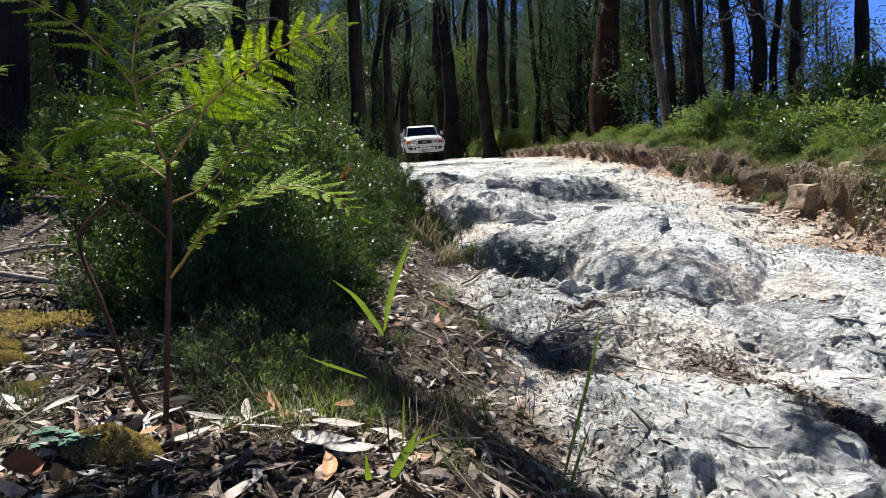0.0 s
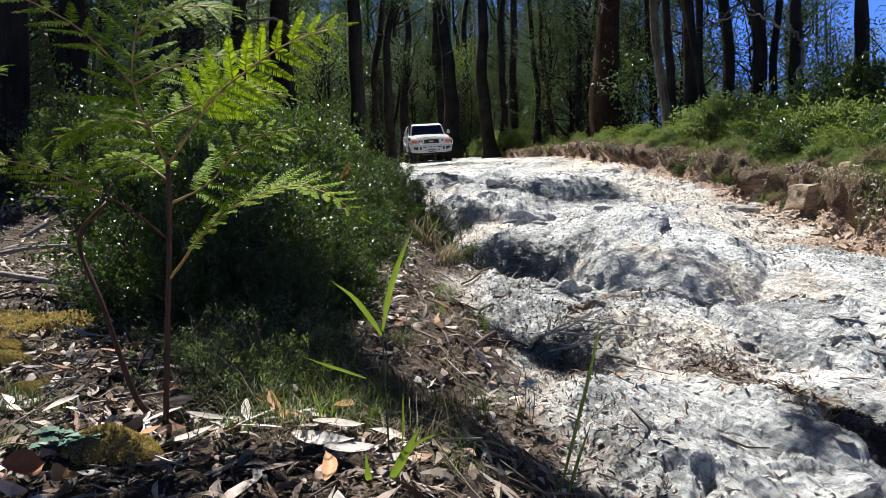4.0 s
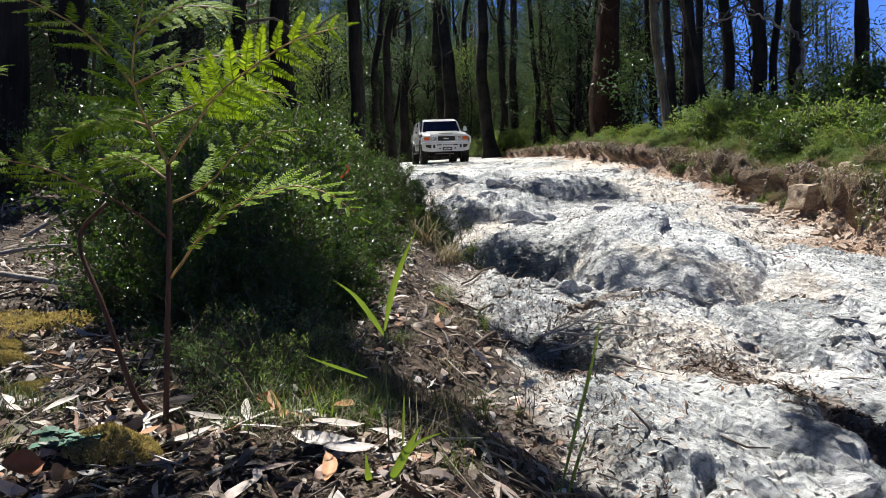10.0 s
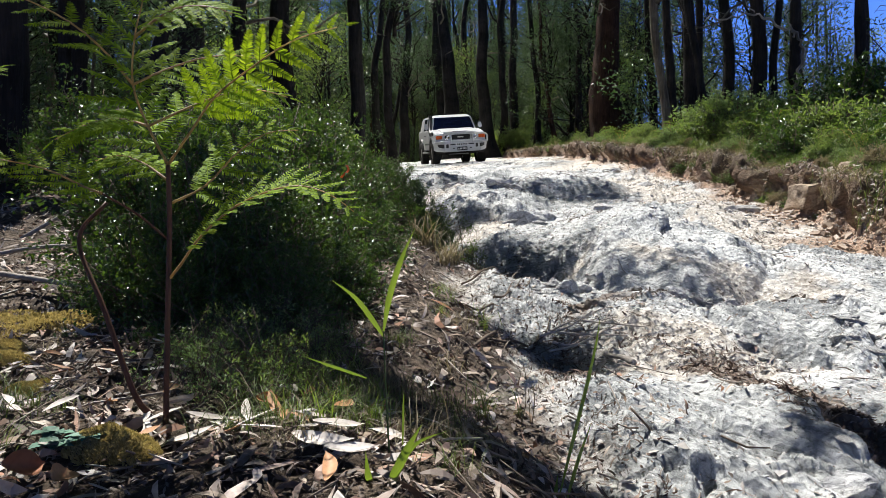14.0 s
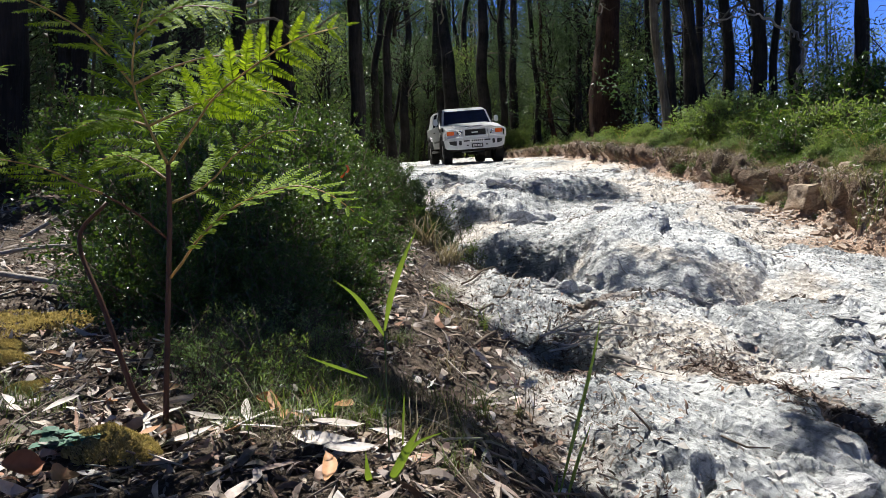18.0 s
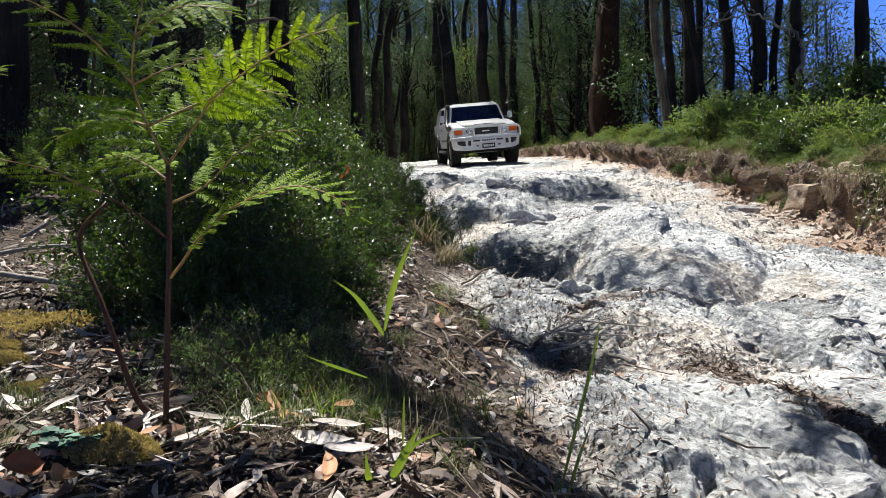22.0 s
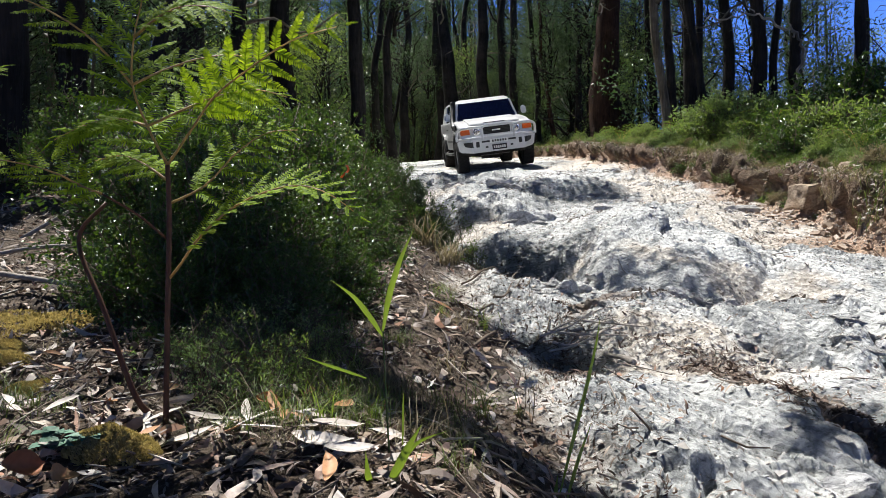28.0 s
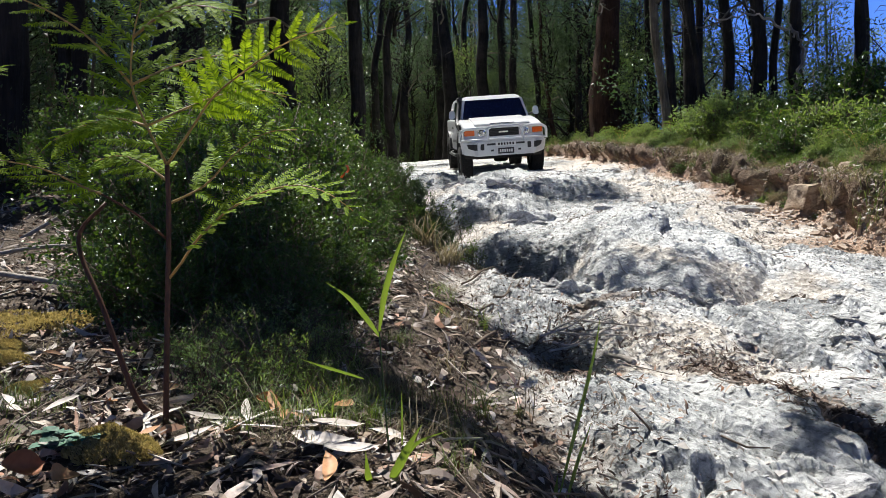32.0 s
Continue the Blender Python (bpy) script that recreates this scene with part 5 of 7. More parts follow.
def scatter():
    rng = np.random.default_rng(23)
    # dead leaves of the verge, of the bank top, and blown into the track
    x, y = spread(rng, 90000, -6, 7, 1.0, 22)
    x, y = np.append(x, rng.uniform(-7, 7, 9000)), np.append(y, rng.uniform(-7, 1.0, 9000))
    _, rock, clay, litter, _ = shape_of_ground(x, y)
    xl = np.interp(y, EDGE_Y, EDGE_X)
    seam = np.exp(-((x - xl - 0.15) / 0.3) ** 2)
    hollow = smooth(0.15, 0.5, fbm(x * 1.4, y * 1.4, 3, 51) * -1)
    keep = rng.random(len(x)) < np.where(litter > 0.5, 0.45, 0.01 + 0.25 * seam + 0.16 * hollow)
    x, y = x[keep], y[keep]
    small = np.where(litter[keep] > 0.5, 1.0, 0.5)
    at, nrm = slopes(x, y)
    n = len(x)
    tagged(part("leaf_litter", grid_mesh("leaf_litter", *curled_leaves(at, nrm, rng, small * (0.025 + 0.09 * rng.random(n) ** 1.5), small * rng.uniform(0.008, 0.024, n)), False), DEAD_LEAF),
           "dry brown and grey gum leaves strewn on the ground", "leaf litter", kind="stuff")
    # brown bark crumbs washed into the grooves of the track
    lines = [line for line, wide in SEAMS] + [((0.45, 2.4), (0.5, 3.0), (0.62, 3.5)), ((1.0, 6.0), (1.8, 5.6), (2.6, 5.8)), ((0.30, 4.3), (0.42, 4.9), (0.55, 5.4)), ((0.75, 3.05), (0.95, 2.72), (1.1, 2.66))]
    spots = []
    for k, line in enumerate(lines):
        p = np.array(line)
        t = rng.uniform(0, len(p) - 1, (3600, 4200, 900, 900, 700, 500)[k])
        q = np.stack([np.interp(t, np.arange(len(p)), p[:, c]) for c in range(2)], 1)
        spots.append(q + rng.normal(0, 1, q.shape) * [0.08, 0.055] * (0.5 + 0.12 * q[:, 1:]))
    q = np.concatenate(spots)
    at, nrm = slopes(q[:, 0], q[:, 1])
    n = len(q)
    tagged(part("bark_crumbs", grid_mesh("bark_crumbs", *curled_leaves(at, nrm, rng, 0.010 + 0.045 * rng.random(n) ** 2, rng.uniform(0.003, 0.010, n)), False), BARK_CRUMB),
           "brown bark crumbs and dry leaf bits in the track's grooves", "leaf litter", kind="stuff")
    # stone flakes in the track
    x, y = spread(rng, 52000, -1.5, 4.6, 1.2, 24)
    x, y = np.append(x, rng.uniform(0, 4, 5000)), np.append(y, rng.uniform(-7, 1.2, 5000))
    _, rock, clay, litter, _ = shape_of_ground(x, y)
    patch = smooth(-0.1, 0.5, fbm(x * 1.7, y * 1.7, 3, 77))
    keep = rng.random(len(x)) < np.clip((1 - litter) * (0.12 + 0.75 * patch * (1 - 0.6 * rock)), 0, 1)
    x, y = x[keep], y[keep]
    at, nrm = slopes(x, y)
    n = len(x)
    size = 0.005 + 0.026 * rng.random(n) ** 4 + 0.0016 * np.abs(y)
    tagged(part("stone_flakes", grid_mesh("stone_flakes", *chips(at, nrm, rng, size, 0.2), False), STONE_CHIP),
           "loose grey stone flakes on the track", "gravel", kind="stuff")
    # fine grit, and crumbs of bark and leaf on the verge
    x, y = spread(rng, 90000, -0.4, 3.6, 1.4, 14)
    keep = (x < 0.62 * y + 0.2) & (rng.random(len(x)) < 0.25 + 0.7 * smooth(-0.3, 0.5, fbm(x * 2.3, y * 2.3, 3, 79)))
    x, y = x[keep], y[keep]
    _, rock, clay, litter, _ = shape_of_ground(x, y)
    x, y = x[litter < 0.5], y[litter < 0.5]
    at = np.stack([x, y, heights(x, y)], 1)
    tagged(part("grit", grid_mesh("grit", *grit(at, rng, 0.0012 + 0.0011 * y * rng.uniform(0.5, 1.6, len(x))), False), GRIT), "coarse grey and brown grit on the track", "gravel", kind="stuff")
    x, y = spread(rng, 26000, -2.2, 0.5, 1.1, 5)
    keep = (np.abs(x) < 0.64 * y + 0.2) & (x < np.interp(y, EDGE_Y, EDGE_X) + 0.2)
    x, y = x[keep], y[keep]
    at, nrm = slopes(x, y)
    n = len(x)
    tagged(part("litter_crumbs", grid_mesh("litter_crumbs", *curled_leaves(at, nrm, rng, 0.008 + 0.04 * rng.random(n) ** 2, rng.uniform(0.002, 0.008, n), 0.7), False), BARK_CRUMB),
           "crumbled bark and leaf bits on the verge", "leaf litter", kind="stuff")
    # leaves and bark on the lip of the bank
    y = 4.0 * (30 / 4.0) ** rng.random(16000)
    out = rng.uniform(0.2, 0.95, len(y))
    x = np.interp(y, BANK_Y, BANK_X) + 0.16 * fbm(y * 0.9, y * 0 + 8.1, 3, 6) + out
    at, nrm = slopes(x, y)
    at = at - np.stack([0.17 * (1 - smooth(0.5, 0.9, out)), 0 * y, -0.01 + 0 * y], 1)
    tagged(part("bank_litter", grid_mesh("bank_litter", *curled_leaves(at, nrm, rng, 0.014 + 0.035 * rng.random(len(y)) ** 1.5 + 0.002 * y, rng.uniform(0.005, 0.012, len(y)) + 0.0005 * y, 0.4), False), DEAD_LEAF),
           "pale dry leaves and bark on the bank's lip", "leaf litter", kind="stuff")
    # rubble at the foot of the bank
    y = 4.0 * (34 / 4.0) ** rng.random(5500)
    x = np.interp(y, BANK_Y, BANK_X) + rng.normal(0.05, 0.18, len(y))
    at, nrm = slopes(x, y)
    tagged(part("bank_rubble", grid_mesh("bank_rubble", *chips(at, nrm, rng, 0.012 + 0.07 * rng.random(len(y)) ** 3, 0.5), False), CLAY_STONE),
           "tan stones and clods at the foot of the bank", "rubble", kind="stuff")
    # sticks and strips of bark
    x, y = spread(rng, 9000, -5, 6.5, 1.0, 16)
    x, y = np.append(x, rng.uniform(-6, 6, 700)), np.append(y, rng.uniform(-7, 1.0, 700))
    _, rock, clay, litter, _ = shape_of_ground(x, y)
    seam = np.exp(-((x - np.interp(y, EDGE_Y, EDGE_X) - 0.1) / 0.25) ** 2)
    keep = rng.random(len(x)) < np.where(litter > 0.5, 0.35, 0.02 + 0.3 * seam)
    x, y = x[keep], y[keep]
    at, nrm = slopes(x, y)
    chunks = []
    for p, q in zip(at, nrm):
        d = rng.normal(0, 1, 3)
        d = unit(d - d.dot(q) * q)
        long, r = 0.05 + 0.25 * rng.random() ** 2.5, rng.uniform(0.001, 0.0032)
        bend = np.cross(q, d) * rng.normal(0, 0.12) * long
        chunks.append(tube([p - d * long / 2 + q * 0.008, p + bend + q * 0.016, p + d * long / 2 + q * rng.uniform(0.005, 0.05)], [r, r, r * 0.5], 4))
    tagged(part("fallen_twigs", grid_mesh("fallen_twigs", *joined(chunks)), DEAD_STICK), "dead twigs and bark strips on the ground", "twigs", kind="stuff")


scatter()


# ---- rocks ----
def rock_mesh(seed, sx, sy, sz, cuts=11, detail=4):
    """A broken stone: a ball cut by flat planes and roughened."""
    rng = np.random.default_rng(seed)
    bm = bmesh.new()
    bmesh.ops.create_icosphere(bm, subdivisions=detail, radius=1.0)
    v = np.array([p.co[:] for p in bm.verts])
    for k in range(cuts):
        q = unit(rng.normal(0, 1, 3))
        v = v - np.maximum(0, v @ q - rng.uniform(0.5, 0.8))[:, None] * q
    v = v * (1 + 0.07 * fbm(v[:, 0] * 5 + v[:, 2] * 3, v[:, 1] * 5 - v[:, 2] * 2, 5, seed, 0.65))[:, None] * [sx, sy, sz]
    for p, co in zip(bm.verts, v):
        p.co = co
    me = bpy.data.meshes.new("rock")
    bm.to_mesh(me)
    bm.free()
    return me


def rock(seed, x, y, sx, sy, sz, turn=0, tilt=0, sink=0.3, material=None, label="broken grey schist rock in the track", lift=0.0):
    ob = part("rock", rock_mesh(seed, sx, sy, sz), material or ROCK_GREY)
    ob.matrix_basis = pose(x, y, height(x, y) + sz * (0.6 - sink) + lift, tilt, 0, turn)
    return tagged(ob, label, "rock", "rocks")


# Slabs of schist that stand out of the track in broken ledges: x, y from and to, count, largest half length.
SLAB_MESHES = [rock_mesh(860 + k, 1.0, 0.55, 0.30, 16, 4) for k in range(10)]
LEDGES = ((-0.6, 0.6, 12.3, 12.8, 12, 0.24), (0.55, 1.0, 6.6, 7.1, 18, 0.13), (0.45, 0.85, 3.65, 4.5, 52, 0.07), (0.85, 1.35, 3.50, 3.75, 34, 0.06), (0.42, 0.6, 2.6, 3.2, 10, 0.05),
          (1.15, 1.35, 2.55, 2.85, 12, 0.06), (1.40, 1.85, 2.55, 2.85, 22, 0.07), (0.90, 1.05, 1.60, 1.85, 6, 0.07), (1.0, 2.4, 9.9, 10.4, 12, 0.18), (0.3, 0.6, 4.6, 5.4, 16, 0.08), (2.3, 3.2, 4.8, 6.5, 26, 0.06), (2.7, 3.3, 6.2, 7.4, 24, 0.06))
rng = np.random.default_rng(37)
for x0, x1, y0, y1, count, big in LEDGES:
    for k in range(count):
        x, y = rng.uniform(x0, x1), rng.uniform(y0, y1)
        s = big * rng.uniform(0.35, 1.0)
        ob = part("schist_rock", SLAB_MESHES[rng.integers(10)], ROCK_GREY)
        ob.matrix_basis = pose(x, y, height(x, y) + s * rng.uniform(-0.16, 0.10), rng.uniform(-30, 14), rng.uniform(-18, 18), rng.normal(-55, 26)) @ Matrix.Diagonal((s, s * rng.uniform(0.7, 1.2), s * rng.uniform(0.6, 1.2), 1))
        tagged(ob, "tilted slab of grey schist in a broken ledge", "rock", "rock slabs")


# x, y, half sizes, turn, tilt
ROCKS = ((0.78, 6.75, 0.20, 0.14, 0.15, 10, 12), (0.98, 6.9, 0.16, 0.14, 0.12, 70, 0), (1.14, 3.62, 0.09, 0.07, 0.09, 60, 0), (1.40, 3.60, 0.12, 0.08, 0.08, 30, 0),
         (0.66, 3.92, 0.07, 0.05, 0.09, 15, 34), (0.93, 1.70, 0.075, 0.05, 0.05, -25, 0), (1.02, 1.63, 0.06, 0.04, 0.04, 10, 0), (1.63, 2.72, 0.05, 0.04, 0.05, 10, 0))
for k, (x, y, sx, sy, sz, turn, tilt) in enumerate(ROCKS):
    rock(900 + k, x, y, sx, sy, sz, turn, tilt, 0.55)
MORE_ROCKS = ((0.75, 4.0, 0.07, 0.05, 0.04, 0, 0), (0.86, 4.1, 0.08, 0.05, 0.03, 40, 10), (0.68, 4.2, 0.06, 0.05, 0.04, 70, 5), (0.93, 3.95, 0.05, 0.04, 0.03, 20, 0),
              (0.60, 4.0, 0.06, 0.06, 0.06, 10, 30), (0.80, 4.25, 0.07, 0.04, 0.03, 110, 8), (1.9, 3.1, 0.09, 0.06, 0.06, 30, 0), (1.75, 3.25, 0.07, 0.05, 0.06, 80, 0))
for k, (x, y, sx, sy, sz, turn, tilt) in enumerate(MORE_ROCKS):
    rock(920 + k, x, y, sx, sy, sz, turn, tilt, 0.4, label="loose angular slab of grey schist")


def bank_block(seed, x, y, lift, size, turn):
    """A squared block of stone with rough flat faces."""
    bm = box(-size[0], size[0], -size[1], size[1], -size[2], size[2], 0.012, 2)
    bmesh.ops.subdivide_edges(bm, edges=bm.edges[:], cuts=5, use_grid_fill=True)
    v = np.array([p.co[:] for p in bm.verts])
    v = v + (0.018 * fbm(v[:, 0] * 9 + v[:, 2] * 7, v[:, 1] * 9 - v[:, 2] * 8, 4, seed, 0.6))[:, None] * unit(v) + v[:, 2:] * [0.22, -0.1, 0]
    for p, co in zip(bm.verts, v):
        p.co = co
    ob = part("rock", bm, ROCK_TAN)
    ob.matrix_basis = pose(x, y, height(x, y) + lift, 4, -5, turn)
    tagged(ob, "squared tan block of stone sticking out of the bank", "rock", "rocks")


bank_block(5, 3.42, 6.95, 0.20, (0.11, 0.14, 0.115), 12)
rock(941, 3.62, 6.6, 0.14, 0.12, 0.10, 50, 5, 0.5, ROCK_TAN, "tan stone at the foot of the bank", 0.04)
rock(942, 3.70, 10.4, 0.12, 0.10, 0.10, 50, 5, 0.5, ROCK_TAN, "tan stone at the foot of the bank", 0.10)
rng = np.random.default_rng(31)
for k in range(26):
    y = 4.5 * (28 / 4.5) ** rng.random()
    x = float(np.interp(y, BANK_Y, BANK_X)) + rng.normal(0.08, 0.14)
    s = rng.uniform(0.03, 0.075)
    rock(950 + k % 6, x, y, s, s * rng.uniform(0.6, 0.9), s * rng.uniform(0.5, 0.9), rng.uniform(0, 360), rng.uniform(-15, 15), 0.4, ROCK_TAN, "tan stone at the foot of the bank")
for k in range(34):
    y = 6 * (30 / 6) ** rng.random()
    x = float(np.interp(y, LINE_Y, LINE_X)) + rng.uniform(-1.9, 2.2)
    s = rng.uniform(0.06, 0.16)
    if y > 15.5:
        s *= 0.6
    rock(980 + k % 8, x, y, s * 1.5, s, s * 0.55, rng.uniform(-30, 30), rng.uniform(-10, 15), 0.5)

# ---- bracken, grass and small plants ----
def frond_meshes(path, pairs, reach, face, rng, start=0.12, droop=0.25, dense=20, thick=0.0032, ahead=0.45, fat=0.42, power=3.0):
    """A bracken frond: the mesh of its stalk, and the arrays of each pinna with its rows of small lobes."""
    line = curve_points(path, 60)
    tang = unit(np.gradient(line, axis=0))
    pinnae = []
    for k in range(pairs + 1):
        s = start + (1 - start) * (k + 0.5) / (pairs + 0.5)
        i = min(59, int(s * 59))
        taper = (1 - ((s - start) / (1 - start)) ** power) * 0.85 + 0.17
        for side in (-1, 1) if k < pairs else (0,):
            cross = unit(np.cross(tang[i], face)) * side
            d0 = unit(cross + tang[i] * (ahead + 0.5 * (s - start)) + rng.normal(0, 0.06, 3))
            long = reach * taper * rng.uniform(0.88, 1.1) * (1.0 if side else 1.6)
            u = np.linspace(0, 1, 9)
            pin = line[i] + d0 * (u * long)[:, None] + (tang[i] * 0.14 - np.array([0, 0, droop])) * long * (u * u)[:, None]
            ptan = unit(np.gradient(pin, axis=0))
            m = max(5, int(dense * (0.45 + 0.55 * taper)))
            w = np.repeat((np.arange(m) + 0.6) / m, 2)
            q = np.tile([-1.0, 1.0], m)[:, None]
            at = np.stack([np.interp(w, u, pin[:, c]) for c in range(3)], 1)
            t = np.stack([np.interp(w, u, ptan[:, c]) for c in range(3)], 1)
            size = long * (0.20 * (1 - w) ** 0.55 + 0.03) * rng.uniform(0.85, 1.1, len(w))
            along = unit(unit(np.cross(t, face)) * q + t * 0.6 + rng.normal(0, 0.10, (len(w), 3)))
            rib = tube(pin, np.linspace(thick * 0.4, thick * 0.12, 9), 4)
            pinnae.append(joined([lobes(at, along, face + rng.normal(0, 0.22, (len(w), 3)), size, long / m * 0.78 * np.ones(len(w))), rib]))
    return grid_mesh("frond", *tube(line[::3], np.linspace(thick, thick * 0.3, 20), 6)), pinnae


def lobes(at, along, up, length, width):
    """Round-ended narrow lobes: three faces along each."""
    side = unit(np.cross(along, up))
    nrm = np.cross(side, along)
    s, w = np.array([0.0, 0.35, 0.8, 1.0]), np.array([0.9, 1.0, 0.7, 0.12])
    mid = at[:, None] + along[:, None] * (length[:, None] * s)[..., None] - nrm[:, None] * (length[:, None] * 0.12 * s * s)[..., None]
    wide = side[:, None] * (width[:, None] * w * 0.5)[..., None]
    v = np.stack([mid - wide, mid + wide], 2).reshape(-1, 3)
    k = ((np.arange(len(at))[:, None] * 4 + np.arange(3)[None]) * 2).reshape(-1, 1)
    return v, np.concatenate([k, k + 1, k + 3, k + 2], 1)


def big_fern():
    """The bracken beside the camera; its places are from its foot."""
    rng = np.random.default_rng(61)
    foot = np.array((-0.564, 1.50, height(-0.564, 1.50)))
    thing = empty("bracken_fern", pose(*foot))
    tagged(thing, "tall yellow-green bracken fern with arching fronds on a brown stalk", "fern")
    down = lambda pts: [tuple(np.array(p) - foot) for p in pts]
    part("stalk", grid_mesh("stalk", *tube(curve_points(down([foot, (-0.560, 1.50, -0.14), (-0.556, 1.50, 0.05), (-0.559, 1.50, 0.171)]), 20), np.linspace(0.0062, 0.005, 20), 8)), STALK_DARK, thing, "dark brown stalk")
    part("stalk", grid_mesh("stalk", *tube(curve_points(down([(-0.60, 1.52, height(-0.60, 1.52)), (-0.63, 1.50, -0.29), (-0.70, 1.52, -0.12), (-0.77, 1.56, 0.02), (-0.72, 1.58, 0.10)]), 20), np.linspace(0.007, 0.004, 20), 8)), STALK_DARK, thing, "dark brown stalk")
    # added stalk that holds the left frond, coloured dark to sink into shade
    part("stalk", grid_mesh("stalk", *tube(curve_points(down([(-0.560, 1.50, 0.02), (-0.61, 1.47, 0.07), (-0.665, 1.44, 0.108)]), 10), 0.0026, 6)), STALK_DARK, thing, "thin side stalk added to hold the left frond, coloured dark as in shade")
    fronds = (
        ([(-0.559, 1.50, 0.171), (-0.505, 1.48, 0.237), (-0.452, 1.46, 0.300), (-0.380, 1.43, 0.345), (-0.285, 1.40, 0.395), (-0.180, 1.38, 0.420)], 10, 0.082, (0.30, -0.93, 0.10), 0.30, 0.12),
        ([(-0.559, 1.50, 0.171), (-0.600, 1.50, 0.250), (-0.622, 1.48, 0.330), (-0.610, 1.46, 0.420), (-0.585, 1.44, 0.490), (-0.57, 1.42, 0.56)], 13, 0.105, (0.25, -0.60, 0.76), 0.08, 0.22),
        ([(-0.622, 1.48, 0.330), (-0.68, 1.47, 0.40), (-0.74, 1.46, 0.45), (-0.82, 1.44, 0.49), (-0.92, 1.42, 0.52)], 6, 0.075, (0.3, -0.6, 0.75), 0.2, 0.15),
        ([(-0.556, 1.50, -0.06), (-0.525, 1.48, -0.03), (-0.480, 1.45, 0.02), (-0.410, 1.42, 0.075), (-0.335, 1.40, 0.108), (-0.265, 1.38, 0.118), (-0.205, 1.36, 0.098), (-0.150, 1.35, 0.058)], 13, 0.080, (0.10, -0.48, 0.87), 0.24, -0.12),
        ([(-0.665, 1.44, 0.108), (-0.69, 1.43, 0.118), (-0.76, 1.42, 0.152), (-0.84, 1.40, 0.170), (-0.92, 1.38, 0.172)], 9, 0.085, (0.2, -0.48, 0.87), 0.10, -0.02),
        ([(-0.56, 1.50, 0.09), (-0.49, 1.52, 0.13), (-0.43, 1.54, 0.20), (-0.37, 1.56, 0.245), (-0.30, 1.58, 0.255)], 9, 0.085, (0.2, -0.6, 0.75), 0.15, 0.2),
        ([(-0.60, 1.50, 0.250), (-0.52, 1.54, 0.30), (-0.46, 1.57, 0.33), (-0.40, 1.60, 0.345), (-0.33, 1.62, 0.33)], 9, 0.09, (0.25, -0.65, 0.7), 0.12, 0.2),
        ([(-0.60, 1.50, 0.250), (-0.66, 1.54, 0.27), (-0.71, 1.56, 0.275), (-0.78, 1.58, 0.26), (-0.84, 1.58, 0.23)], 9, 0.10, (0.35, -0.65, 0.7), 0.12, 0.2),
        ([(-0.610, 1.46, 0.420), (-0.55, 1.44, 0.455), (-0.50, 1.43, 0.47), (-0.44, 1.42, 0.465), (-0.40, 1.42, 0.45)], 9, 0.075, (0.2, -0.65, 0.75), 0.1, 0.2),
        ([(-0.622, 1.48, 0.330), (-0.57, 1.52, 0.37), (-0.51, 1.55, 0.40), (-0.45, 1.58, 0.415), (-0.38, 1.60, 0.41)], 10, 0.075, (0.2, -0.6, 0.75), 0.1, 0.15),
        ([(-0.56, 1.50, 0.14), (-0.63, 1.55, 0.18), (-0.69, 1.58, 0.20), (-0.76, 1.60, 0.19)], 9, 0.075, (0.25, -0.62, 0.72), 0.1, 0.2),
    )
    for path, pairs, reach, face, start, droop in fronds:
        stalk, pinnae = frond_meshes(down(path), pairs, reach, unit(np.array(face)), rng, start, droop)
        ob = part("frond", stalk, RACHIS, thing, "bracken frond with an amber stalk")
        for v, f in pinnae:
            part("pinna", grid_mesh("pinna", v, f), FERN, ob)
    return thing


fern = big_fern()


def far_tip():
    """A frond tip that reaches in from beside the camera."""
    rng = np.random.default_rng(62)
    thing = empty("bracken_fern", pose(-1.15, 1.55, height(-1.15, 1.55)))
    z = -height(-1.15, 1.55)
    stalk, pinnae = frond_meshes([(0, 0, 0), (0.0, 0, z * 0.5), (0.05, -0.02, z + 0.22), (0.14, -0.04, z + 0.34), (0.25, -0.05, z + 0.37)], 12, 0.10, unit(np.array((0.2, -0.4, 0.9))), rng, 0.5)
    ob = part("frond", stalk, RACHIS, thing)
    for v, f in pinnae:
        part("pinna", grid_mesh("pinna", v, f), FERN, ob)
    tagged(thing, "yellow-green bracken frond leaning over the leaf litter", "fern", "bracken ferns")


far_tip()


def small_fern_meshes(seed, count=7, long=0.62):
    rng = np.random.default_rng(seed)
    stalks, greens = [], []
    for k in range(count):
        a = k / count * 2 * np.pi + rng.uniform(-0.3, 0.3)
        d = np.array([np.cos(a), np.sin(a), 0])
        L = long * rng.uniform(0.7, 1.1)
        path = [(0, 0, 0), d * 0.15 * L + [0, 0, 0.45 * L], d * 0.5 * L + [0, 0, 0.75 * L], d * L + [0, 0, 0.68 * L]]
        s, g = frond_meshes(path, 8, 0.17 * L / 0.6, unit(np.array([0, 0, 1]) - 0.2 * d), rng, 0.35, 0.15, 6, 0.004, 0.4, power=1.6)
        stalks.append((np.array([v.co[:] for v in s.vertices]), np.array([p.vertices[:] for p in s.polygons])))
        greens += g
        bpy.data.meshes.remove(s)
    a, b = grid_mesh("stalk", *joined(stalks)), grid_mesh("foliage", *joined(greens))
    a.materials.append(RACHIS)
    b.materials.append(FERN_DULL)
    return a, b


SMALL_FERNS = [small_fern_meshes(70 + k) for k in range(2)]


